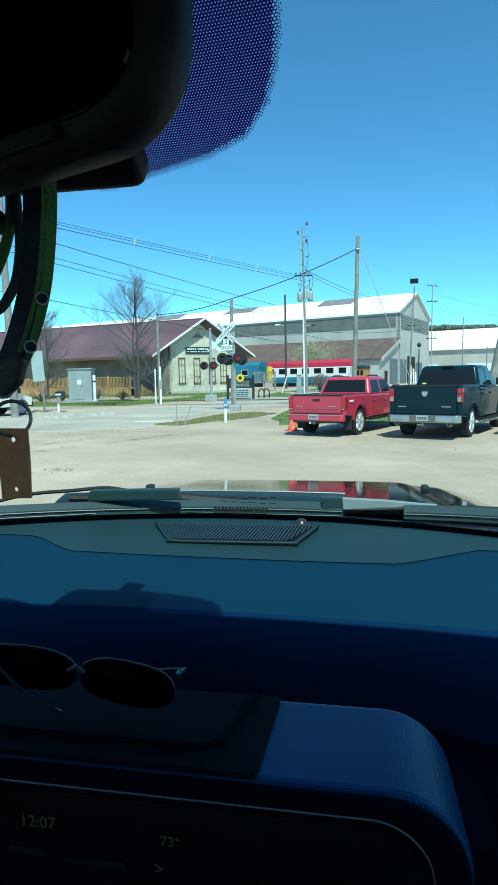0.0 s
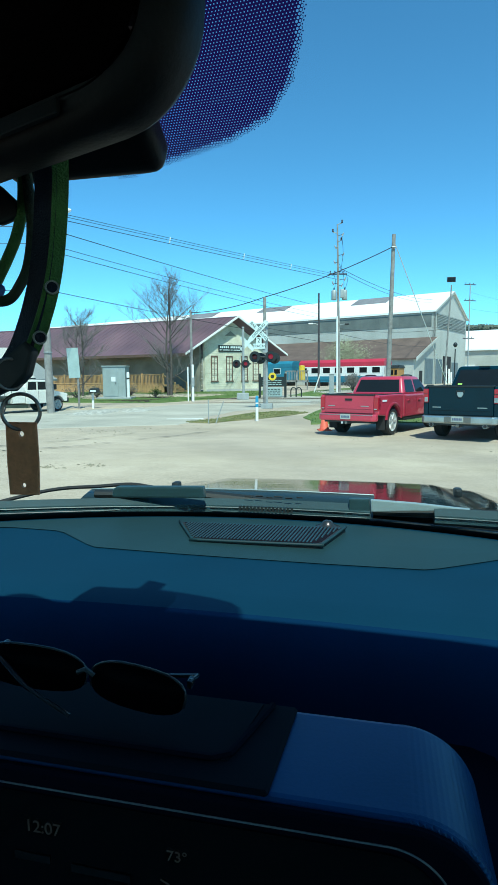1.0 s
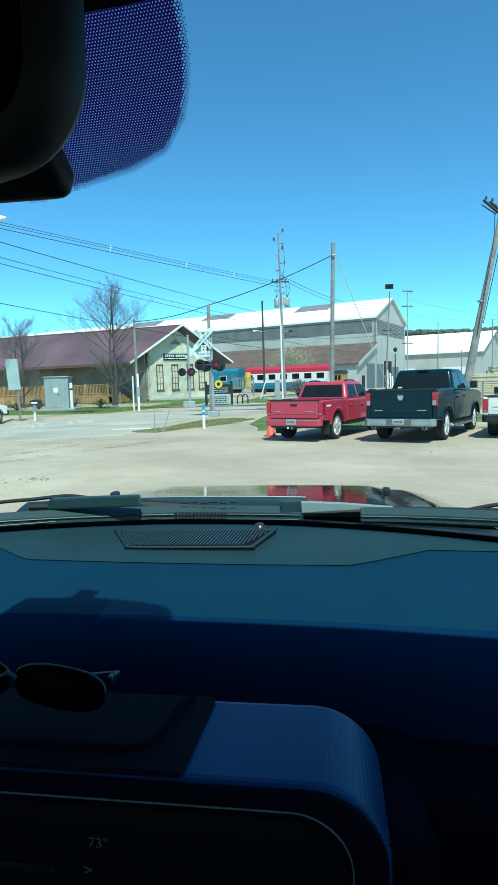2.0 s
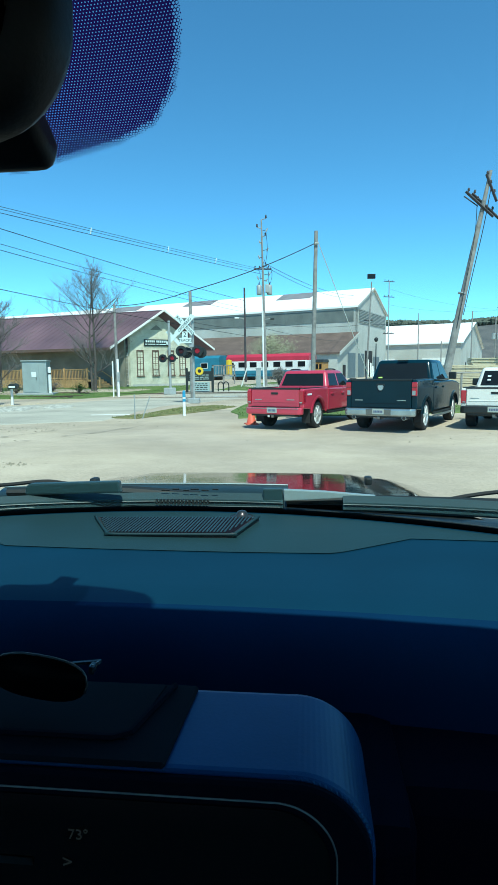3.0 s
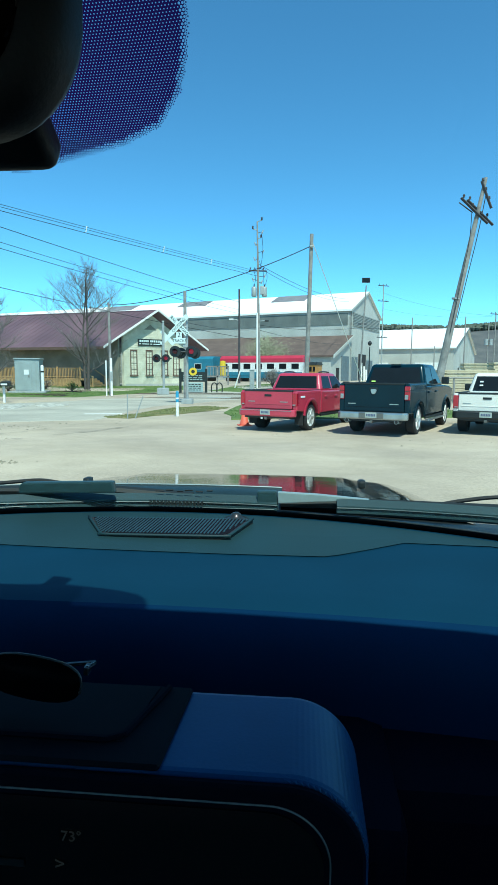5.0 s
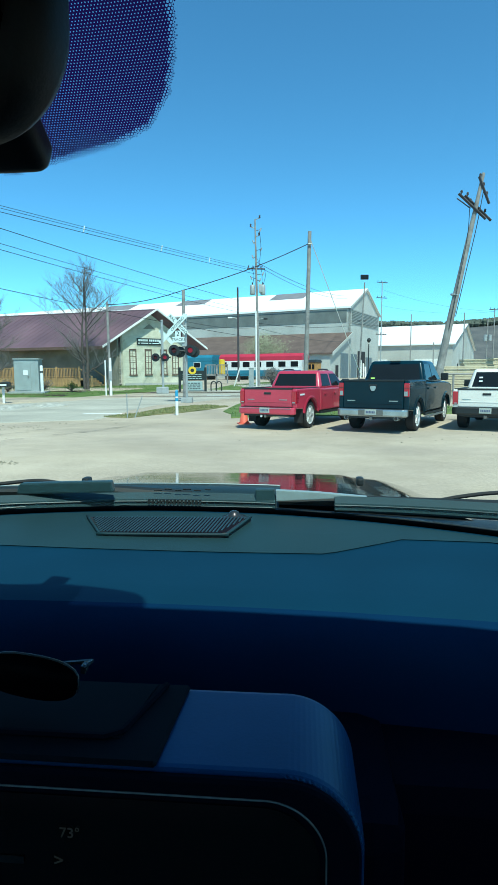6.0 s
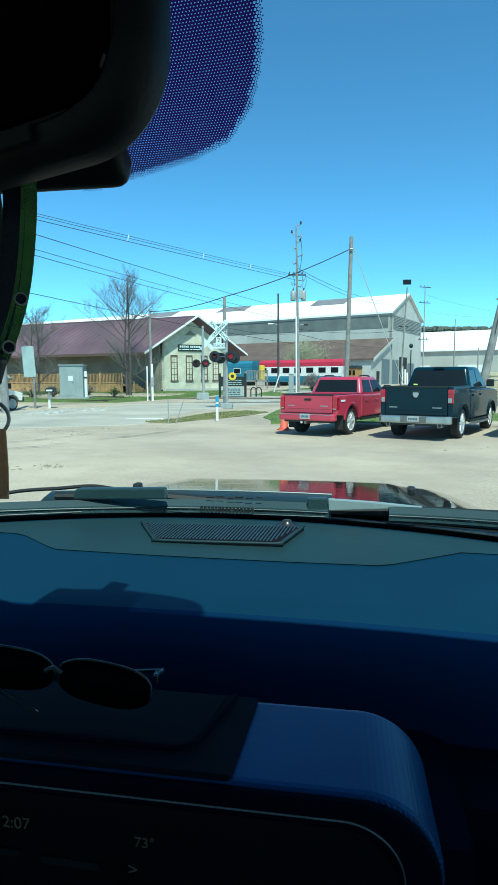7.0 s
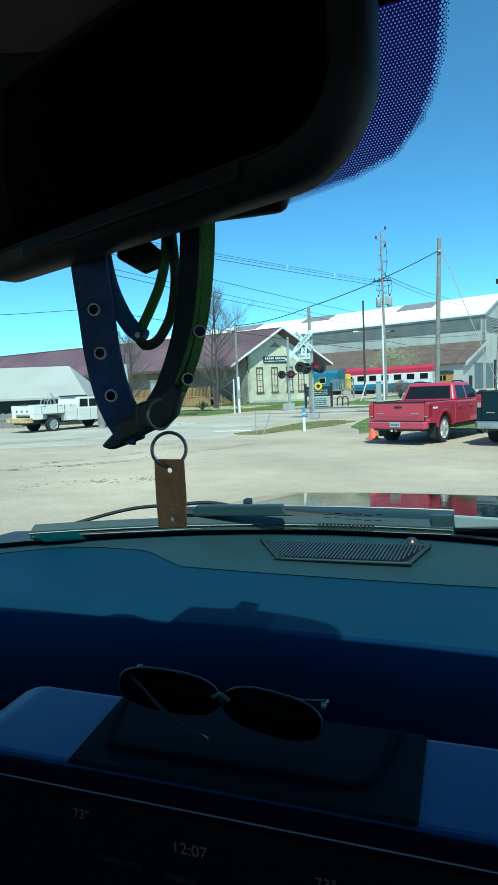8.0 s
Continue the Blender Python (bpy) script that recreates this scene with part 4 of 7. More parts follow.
for s in (-1, 1):
    part("roof_rail", tube(curve_through([(s * 0.6, 1.15, 1.66), (s * 0.6, 1.3, 1.71), (s * 0.6, 1.85, 1.71), (s * 0.6, 2.05, 1.66)], 4), 0.022, 7), "black_plastic", red, "dark roof rail", smooth=True)
    part("fender_badge", box(s * 0.917 - 0.004, s * 0.917 + 0.004, -0.78, -0.5, 0.98, 1.03, 0.002), "sign_white", red, "pale badge bar")
    part("mud_flap", box(s * 0.755 - 0.13, s * 0.755 + 0.13, -0.56, -0.54, 0.18, 0.62, 0.004), "rubber", red)


# ---- crossing signals ----
def text_plate(parent, name, w, h, lines, m, label):
    p = part(name, box(-w / 2, w / 2, -0.012, 0.012, -h / 2, h / 2, 0.006), "signal_white", parent, label, m=m)
    for s, size, z in lines:
        lettering(s, size, "sign_black", p, pose(0, -0.014, z, 90), "", 0.003)
    return p


def crossbuck(parent, x, z, y, face=True):
    for s, word in ((1, "CROSSING"), (-1, "RAILROAD")):
        b = part("crossbuck_blade", box(-0.66, 0.66, -0.012, 0.012, -0.13, 0.13, 0.01), "signal_white", parent, "white crossbuck blade with black words", m=pose(x, y - 0.02 * s, z, 0, -46.5 * s, 0))
        if face:
            if s > 0:
                lettering(word, 0.2, "sign_black", b, pose(0, -0.015, 0, 90), "", 0.003)
            else:
                lettering("RAIL", 0.2, "sign_black", b, pose(-0.4, -0.015, 0, 90), "", 0.003)
                lettering("ROAD", 0.2, "sign_black", b, pose(0.4, -0.015, 0, 90), "", 0.003)


def lamp_head(parent, x, z, y, lit, sy=-1):
    a = part("signal_lamp", lathe([(0.0, 0.0), (0.3, 0.0), (0.3, 0.02), (0.15, 0.03), (0.12, 0.2), (0.0, 0.22)], 24, m=pose(0, 0, 0, -90 if sy < 0 else 90)), "black_plastic", parent, "black round signal head", m=pose(x, y, z))
    part("signal_lens", lathe([(0.0, 0.03), (0.08, 0.025), (0.13, 0.0), (0.13, -0.02), (0.0, -0.02)], 20, m=pose(0, -0.01 * -sy, 0, 90 if sy < 0 else -90)), "signal_lit" if lit else "signal_dark", a, "red signal lens", smooth=True)
    rows = [[(0.15 * math.cos(radians(20 + k * 14)), sy * d, 0.15 * math.sin(radians(20 + k * 14))) for k in range(11)] for d in (0.0, 0.28)]
    hd = part("visor", sheet(rows), "black_plastic", a)
    solidify(hd, 0.006)


M["signal_lit"] = glow("signal_lit", (1.0, 0.05, 0.12), 0.3)
M["signal_dark"] = mat("signal_dark", (0.12, 0.01, 0.015), 0.3)

nm = thing("crossing_signal", gpose(-3.42, 31.16), "galvanised crossing mast with crossbuck and red flashing lamps", "crossing signal", "crossing signals")
part("mast", tube([(0, 0, 0), (0, 0, 4.7)], 0.065, 14), "galv", nm)
part("mast_base", prism([(-0.3, -0.3), (0.3, -0.3), (0.3, 0.3), (-0.3, 0.3)], (0, 0.28), "z", 0.03), "galv", nm)
part("bracket", tube([(0, -0.05, 4.1), (-0.41, -0.1, 4.18)], 0.03, 8), "galv", nm)
crossbuck(nm, -0.41, 4.18, -0.18)
text_plate(nm, "track_count_sign", 0.3, 0.34, [("2", 0.34, 0.0)], pose(-0.4, -0.2, 3.66), "white sign with the number 2")
text_plate(nm, "track_count_sign", 0.66, 0.28, [("TRACKS", 0.2, 0.0)], pose(-0.38, -0.2, 3.36), "white sign with the word TRACKS")
part("cross_arm", tube([(-0.75, -0.1, 2.78), (0.5, -0.1, 2.78)], 0.05, 8), "black_plastic", nm)
lamp_head(nm, -0.62, 2.8, -0.2, False)
lamp_head(nm, 0.24, 2.8, -0.2, True)
lamp_head(nm, -0.35, 2.72, 0.1, False, 1)
lamp_head(nm, 0.42, 2.72, 0.1, False, 1)
part("junction_box", box(-0.2, 0.05, -0.16, 0.1, 3.0, 3.2, 0.02), "galv", nm)
part("mounting_ring", lathe([(0.1, 0), (0.14, 0), (0.14, 0.1), (0.1, 0.1)], 14, m=pose(0, 0, 2.72)), "galv", nm)

fm = thing("crossing_signal", gpose(-6.32, 42.0), "farther galvanised crossing mast with red lamps on concrete foot", "crossing signal", "crossing signals")
part("mast", tube([(0, 0, 0), (0, 0, 5.3)], 0.09, 12), "galv", fm)
part("mast_base", prism([(-0.45, -0.4), (0.45, -0.4), (0.3, 0.3), (-0.3, 0.3)], (0, 0.5), "z", 0.05), "galv", fm)
crossbuck(fm, 0.28, 4.1, 0.15, False)
part("cross_arm", tube([(-0.7, -0.05, 2.62), (0.6, -0.05, 2.62)], 0.05, 8), "black_plastic", fm)
lamp_head(fm, -0.48, 2.62, -0.15, False)
lamp_head(fm, 0.2, 2.62, -0.15, True)


# ---- poles ----
def pole(name, base, top, r0, r1, material, label, category="utility pole"):
    b = Vector((base[0], base[1], ground_z(base[0], base[1])))
    t = thing(name, Matrix.Translation(b), label, category)
    tip = Vector(top) - b
    part("shaft", tube([(0, 0, -0.3), tip * 0.35, tip * 0.7, tip], r0, 12, r1=r1), material, t)
    return t, tip


def arm_with_insulators(t, c, d, n, name="crossarm", material="pole_dark", r=0.06):
    """A crossarm centred at c, half length d, with n pins."""
    c, d = Vector(c), Vector(d)
    ar = part(name, tube([c - d, c + d], r, 4), material, t)
    for i in range(n):
        p = c - d + 2 * d * (i + 0.3) / n
        part("insulator", lathe([(0.015, 0), (0.015, 0.08), (0.06, 0.09), (0.045, 0.14), (0.06, 0.16), (0.03, 0.22), (0.0, 0.23)], 10, m=Matrix.Translation(p + Vector((0, 0, 0.05)))), "pole_dark", ar)


t, tip = pole("utility_pole", (3.45, 36), (3.66, 36, 10.05), 0.15, 0.11, "pole_wood", "plain grey-brown wooden utility pole")
part("wire_bracket", tube([(0.1, -0.2, 9.28), (0.3, -0.2, 9.28)], 0.05, 6), "galv", t)
t, tip = pole("utility_pole", (0.78, 50), (0.5, 50, 14.3), 0.14, 0.06, "pole_wood", "tall utility pole with transformers and white conduit")
part("conduit", tube([(-0.2, -0.18, 0), (-0.25, -0.18, 6.4)], 0.07, 8), "white_paint", t)
for z, w in ((13.9, 0.4), (13.2, 0.35), (12.5, 0.35)):
    s = 1 if z != 13.2 else -1
    part("side_bracket", tube([(-0.3, 0, z), (-0.3 + s * w, -0.1, z + 0.1)], 0.035, 6), "galv", t)
    part("insulator", lathe([(0.05, 0), (0.09, 0.05), (0.05, 0.12), (0.09, 0.17), (0.04, 0.25)], 10, m=pose(-0.3 + s * w, -0.1, z + 0.1)), "pole_dark", t)
arm_with_insulators(t, (-0.2, 0, 9.9), (0.75, 0.1, 0), 4)
for x, y in ((-0.52, -0.15), (0.36, -0.15)):
    tr = part("transformer", lathe([(0.0, 0.0), (0.2, 0.0), (0.22, 0.05), (0.22, 0.72), (0.18, 0.8), (0.0, 0.82)], 18, m=pose(x, y, 7.75)), "galv", t, "grey can transformer", smooth=True)
    part("bushing", lathe([(0.04, 0), (0.06, 0.06), (0.04, 0.1), (0.06, 0.15), (0.02, 0.22)], 8, m=pose(x, y, 8.55)), "pole_dark", tr)
for z, x in ((12.9, 0.1), (11.9, -0.35), (11.3, 0.15), (10.7, -0.42), (9.3, 0.3), (9.0, -0.55), (8.8, 0.05)):
    part("cutout", lathe([(0.02, 0), (0.07, 0.04), (0.04, 0.1), (0.07, 0.16), (0.04, 0.22), (0.06, 0.28), (0.02, 0.34)], 8, m=pose(x, -0.15, z, 0, 25 if x > 0 else -25)), "galv", t)
    part("side_bracket", tube([(-0.2, 0, z + 0.1), (x, -0.15, z + 0.15)], 0.025, 5), "pole_dark", t)
for x0, z0, x1, z1 in ((-0.6, 10.0, -0.5, 8.6), (0.45, 10.0, 0.4, 8.6), (-0.1, 10.7, 0.3, 8.7), (0.1, 12.9, 0.0, 10.0)):
    part("jumper_wire", tube(curve_through([(x0, -0.2, z0), ((x0 + x1) / 2 + 0.15, -0.3, (z0 + z1) / 2), (x1, -0.2, z1)], 5), 0.018, 5), "wire", t)
part("meter_box", box(0.0, 0.3, -0.4, -0.15, 7.9, 8.6, 0.03), "galv", t)
part("street_lamp_arm", tube([(0, -0.1, 5.7), (0.5, -0.3, 5.75)], 0.04, 6), "galv", t)
part("street_lamp_head", box(0.4, 0.75, -0.42, -0.2, 5.65, 5.8, 0.04), "black_plastic", t)

t, tip = pole("utility_pole", (-1.35, 70), (-1.39, 70, 11.6), 0.14, 0.1, "pole_dark", "thin dark utility pole with a street lamp")
part("lamp_arm", tube([(0, 0, 7.4), (-0.4, 0, 7.6), (-0.85, 0, 7.65)], 0.04, 6), "galv", t)
part("lamp_head", box(-1.25, -0.7, -0.13, 0.13, 7.55, 7.7, 0.05), "white_paint", t)

t, tip = pole("utility_pole", (-3.85, 34), (-3.83, 34, 6.35), 0.1, 0.09, "pole_wood", "short grey service pole behind the crossing mast")
t, tip = pole("utility_pole", (-9.7, 40), (-9.72, 40, 6.4), 0.1, 0.08, "pole_wood", "slim weathered wooden pole by the tracks")
part("marker_strip", box(0.02, 0.16, -0.16, -0.1, 0, 2.6, 0.01), "white_paint", t)
part("marker_strip", box(-0.32, -0.24, -0.1, -0.02, 0, 2.45, 0.01), "white_paint", t)
part("meter_box", box(0.0, 0.2, -0.22, -0.12, 1.1, 1.7, 0.02), "galv", t)

t, tip = pole("utility_pole", (-13.95, 27.3), (-14.1, 27.4, 10.6), 0.2, 0.14, "pole_wood", "stout wooden utility pole with a street lamp")
part("lamp_arm", tube([(0, 0, 9.2), (0.3, 0.1, 9.6), (0.8, 0.2, 9.75)], 0.03, 8), "galv", t)
part("lamp_head", lathe([(0.0, -0.36), (0.09, -0.32), (0.15, -0.05), (0.12, 0.2), (0.05, 0.36), (0.0, 0.37)], 14, m=pose(1.02, 0.22, 9.82, 0, 82, 10)), "white_paint", t, "pale cobra-head street lamp", smooth=True)
part("pole_band", lathe([(0.19, 0), (0.205, 0), (0.205, 0.05), (0.19, 0.05)], 12, m=pose(-0.02, 0, 3.0)), "galv", t)

t, tip = pole("leaning_pole", (8.82, 28), (10.9, 28, 10.75), 0.22, 0.075, "pole_wood", "leaning wooden utility pole with skewed crossarms")
for a, b in (((9.73, 27.85, 9.80), (11.03, 27.85, 8.66)), ((10.13, 28.15, 9.80), (11.40, 28.15, 8.66)), ((10.67, 27.9, 10.56), (11.18, 27.9, 9.35))):
    a, b = Vector(a), Vector(b)
    o = Vector((8.82, 28, 0))
    arm_with_insulators(t, (a + b) / 2 - o, (b - a) / 2, 3, r=0.068)
part("brace", tube([(0.85, -0.1, 9.6), (1.5, -0.1, 9.15)], 0.03, 5), "pole_dark", t)
part("loose_cable", tube(curve_through([(2.05, -0.15, 9.9), (1.76, -0.2, 8.2), (1.3, -0.24, 6.0), (0.95, -0.22, 4.2)], 6), 0.02, 5), "wire", t)
part("loose_cable", tube(curve_through([(1.45, -0.15, 9.3), (1.36, -0.2, 7.8), (0.98, -0.24, 5.5), (0.66, -0.22, 3.6)], 6), 0.016, 5), "wire", t)
part("pole_band", lathe([(0.18, 0), (0.2, 0), (0.2, 0.06), (0.18, 0.06)], 12, m=pose(0.94, 0, 5.2, 0, 10)), "galv", t)

t, tip = pole("floodlight_pole", (11.3, 60), (11.75, 60, 10.6), 0.1, 0.06, "pole_wood", "slim floodlight pole with a square lamp head")
part("lamp_head", box(-0.4, 0.4, -0.2, 0.05, 10.42, 10.9, 0.04), "black_plastic", t, m=pose(0.4, 0, 0.0))
part("lamp_glass", box(-0.34, 0.34, -0.225, -0.19, 10.5, 10.84, 0.01), "car_glass", t, m=pose(0.4, 0, 0.0))
part("crossarm", tube([(-0.3, 0, 6.3), (0.6, 0, 6.3)], 0.05, 6), "pole_dark", t)
t, tip = pole("globe_lamp_post", (11.85, 58), (11.88, 58, 4.3), 0.07, 0.05, "black_plastic", "black lamp post with a round globe", "lamp post")
part("globe", lathe([(0.0, 0.0), (0.1, 0.02), (0.2, 0.18), (0.2, 0.3), (0.1, 0.44), (0.0, 0.48)], 16, m=pose(0.03, 0, 4.0)), "black_plastic", t, smooth=True)
for i, (bx, by, z) in enumerate(((20.3, 90, 15.2), (24.9, 90, 10.3), (29.4, 80, 9.5), (32.6, 80, 8.7), (33.5, 80, 10.0), (27.2, 86, 5.8))):
    t, tip = pole("utility_pole", (bx, by), (bx, by, z), 0.1, 0.07, "pole_wood" if i else "galv", "distant wooden utility pole with crossarms")
    if i in (0, 4):
        for k in range(3 if i == 0 else 1):
            arm_with_insulators(t, (0, 0, z - 0.6 - k * 2.3 - (3.2 if k == 2 else 0)), (0.9, 0.4, 0), 3)
    if i == 3:
        for x in (-0.3, 0.3):
            part("transformer", lathe([(0.0, 0), (0.25, 0), (0.25, 0.8), (0.0, 0.85)], 12, m=pose(x, -0.2, z - 3.5)), "galv", t)


# ---- overhead wires ----
def wire(a, b, sag=0.2, r=0.013, label="thin black overhead power line", material="wire"):
    a, b = Vector(a), Vector(b)
    pts = [a.lerp(b, k / 14) - Vector((0, 0, sag * 4 * (k / 14) * (1 - k / 14))) for k in range(15)]
    return solid("overhead_wire", tube(pts, r, 5), material, label, "wire", "overhead wires")


LP = Vector((-14.05, 27.4, 0))
far_l = Vector((-60, 8, 0))
for dz in (0.0, -0.12, -0.3):
    wire(LP + Vector((0, 0, 9.95 + dz)), (0.5, 50, 10.25 + dz * 1.3), 0.05, 0.017 if dz == -0.3 else 0.013, "bundled black overhead power cable")
    wire(far_l + Vector((0, 0, 10.5 + dz)), LP + Vector((0, 0, 9.95 + dz)), 0.8, 0.013)
for s in (0.31, 0.56, 0.76):
    p = (LP + Vector((0, 0, 9.8))).lerp(Vector((0.5, 50, 10.1)), s)
    solid("cable_spacer", tube([p - Vector((0.04, 0, 0.17)), p + Vector((0.04, 0, 0.17))], 0.034, 6), "signal_white", "small white spacer on the overhead cable", "cable spacer", "cable spacers")
wire(LP + Vector((0, 0, 9.1)), (-1.39, 70, 10.1), 0.15, 0.02)
wire(LP + Vector((0, 0, 8.35)), (-1.39, 70, 9.2), 0.2, 0.015)
wire(LP + Vector((0, 0, 8.05)), (-1.39, 70, 8.75), 0.2, 0.017)
wire(LP + Vector((0, 0, 6.1)), (0.5, 50, 4.5), 0.15, 0.017)
for z in (9.1, 8.3, 6.1):
    wire(far_l + Vector((0, 0, z + 0.3)), LP + Vector((0, 0, z)), 0.8, 0.015)
wire((3.66, 36, 9.36), (-3.83, 34, 6.35), 0.2, 0.026)
wire((-3.83, 34, 6.35), (-9.72, 40, 6.25), 0.2, 0.024)
wire((3.7, 36, 9.6), (9.3, 47, 0.6), 0.0, 0.026, "pale slanting steel guy wire", "white_roof")
wire((0.5, 50, 10.9), (16, 96, 13.8), 0.7, 0.022)
wire((0.5, 50, 10.65), (16, 96, 13.4), 0.8, 0.02)
wire((0.5, 50, 5.8), (11.5, 60, 6.4), 0.35, 0.016)
wire((0.5, 50, 5.4), (16, 98, 6.6), 0.4, 0.018)
wire((0.5, 50, 5.4), (-3.83, 34, 4.6), 0.2, 0.012)
wire((11.5, 60, 6.4), (23.0, 90, 9.5), 0.4, 0.018)
for z in (14.0, 11.6):
    wire((20.3, 90, z), (33.5, 80, 9.6), 0.6, 0.01)


# ---- trees ----
def tree(name, base, height, spread, label, seed, stems=2, levels=5, crown=None, material="twig"):
    rnd = random.Random(seed)
    b = Vector((base[0], base[1], ground_z(base[0], base[1]) - 0.05))
    t = thing(name, Matrix.Translation(b), label, "tree")
    trunk, tw = ([], []), ([], [])

    def bar(store, pts, r, r1, sides):
        """A tapering round bar added to plain lists."""
        vs, fs = store
        d0 = (pts[-1] - pts[0]).normalized()
        a = d0.cross(Vector((0.3, 0.9, 0.2))).normalized()
        c = d0.cross(a)
        base = len(vs)
        for i, p in enumerate(pts):
            rr = r + (r1 - r) * i / (len(pts) - 1)
            for k in range(sides):
                w = 2 * math.pi * k / sides
                vs.append(p + a * rr * math.cos(w) + c * rr * math.sin(w))
        for i in range(len(pts) - 1):
            for k in range(sides):
                u, v = base + i * sides + k, base + i * sides + (k + 1) % sides
                fs.append((u, v, v + sides, u + sides))

    def limb(p, d, ln, r, lev, n=3):
        pts = [p]
        q, dd = p.copy(), d.copy()
        for _ in range(n):
            dd = (dd + Vector((rnd.uniform(-1, 1), rnd.uniform(-1, 1), rnd.uniform(-0.3, 0.8))) * (0.07 if lev == 0 else 0.2)).normalized()
            q = q + dd * ln / n
            pts.append(q.copy())
        tgt = trunk if lev < 2 else tw
        bar(tgt, pts, r, r * (0.25 if lev == 0 else 0.5), 7 if lev < 1 else 5 if lev < 2 else 3)
        if lev >= levels:
            return
        m = (15, 7, 5, 4)[lev]
        for i in range(m):
            k = (0.15 + 0.05 * i if i < 3 else 0.4 + 0.6 * (i - 3 + rnd.random()) / (m - 3)) if lev == 0 else 0.2 + 0.8 * (i + rnd.random()) / m
            j = min(n - 1, int(k * n))
            o = pts[j].lerp(pts[j + 1], min(1.0, k * n - j))
            a = rnd.uniform(0, 6.28) if lev else i * 2.4 + rnd.uniform(-0.5, 0.5)
            side = Vector((math.cos(a), math.sin(a), rnd.uniform(0.1, 0.8) if lev else 0.22 + 0.55 * k))
            nd = (side.normalized() * spread + dd * (0.75 if lev else 0.3)).normalized()
            if lev == 0:
                l2 = height * (0.3 if k < 0.35 else 0.55 - 0.42 * k) * rnd.uniform(0.75, 1.1)
            else:
                l2 = ln * rnd.uniform(0.38, 0.62)
            limb(o, nd, l2, max(0.0058, r * (0.36 if lev == 0 else 0.5) * (1 - 0.4 * k)), lev + 1)
    for s in range(stems):
        a = s * 3.1 + 0.3
        limb(Vector((0.1 * math.cos(a), 0.1 * math.sin(a), 0)), Vector((0.06 * math.cos(a), 0.05 * math.sin(a), 1)).normalized(), height * (0.84 - 0.06 * s), height * (0.013 if s == 0 else 0.011), 0, 8)
    for nm_, store, mt in (("trunk", trunk, "bark"), ("crown", tw, material)):
        o = new(nm_, from_lists(nm_, [tuple(v) for v in store[0]], store[1], mt))
        o.parent = t
    return t


tree("bare_tree", (-13.05, 46.0), 10.6, 1.0, "tall bare spring tree with fine twigs before the depot", 3, 2, 4)
tree("bare_tree", (-20.0, 44.5), 7.4, 1.0, "smaller bare tree beside the depot", 11, 2, 4)


def leafy(name, base, size, n, leaf, material, label, category, seed, trunk_h=0.8):
    """A crown of many small leaves round a few limbs."""
    rnd = random.Random(seed)
    b = Vector((base[0], base[1], ground_z(base[0], base[1])))
    t = thing(name, Matrix.Translation(b), label, category)
    lim = None
    clumps = []
    for i in range(11):
        a, e = rnd.uniform(0, 6.28), rnd.uniform(0.15, 1.3)
        p = Vector((math.cos(a) * math.cos(e) * size[0], math.sin(a) * math.cos(e) * size[0], trunk_h + math.sin(e) * size[1]))
        lim = tube([(0, 0, 0), (p.x * 0.2, p.y * 0.2, trunk_h * 0.7), p], 0.05, 5, lim, r1=0.012)
        clumps += [p, p * 0.7 + Vector((0, 0, 0.25 * trunk_h))]
    part("limbs", lim, "bark", t)
    verts, faces = [], []
    for i in range(n):
        c = rnd.choice(clumps)
        p = c + Vector((rnd.gauss(0, 0.26), rnd.gauss(0, 0.26), rnd.gauss(0, 0.22))) * size[0]
        if p.z < 0.05:
            continue
        a = Vector((rnd.uniform(-1, 1), rnd.uniform(-1, 1), rnd.uniform(-1, 1))).normalized() * leaf
        q = a.cross(Vector((rnd.uniform(-1, 1), rnd.uniform(-1, 1), 1))).normalized() * leaf * 0.6
        k = len(verts)
        verts += [p - a, p + q, p + a, p - q]
        faces.append((k, k + 1, k + 2, k + 3))
    me = from_lists("crown", verts, faces, material)
    o = new("crown", me)
    o.parent = t
    return t


leafy("blossom_tree", (2.4, 94), (3.4, 5.2), 7000, 0.1, "blossom", "pale blossoming small tree before the mill", "tree", 5, 1.2)
leafy("bush", (2.35, 60), (0.8, 1.1), 700, 0.07, "twig", "rounded bare brown bush on the lawn", "bush", 16, 0.4)
leafy("bush", (2.0, 52), (0.75, 0.9), 900, 0.06, "twig", "rounded bare grey-brown bush on the lawn", "bush", 6, 0.4)
for k, (x, y, w) in enumerate(((-13.4, 43.2, 0.45), (-19.4, 42.2, 0.9), (-18.0, 42.8, 0.7), (-16.2, 45.5, 0.6))):
    leafy("shrub", (x, y), (w, w * 0.9), 350, 0.05, "bush" if k == 0 else "twig", "low straggly shrub by the tracks", "shrub", 20 + k, 0.25)


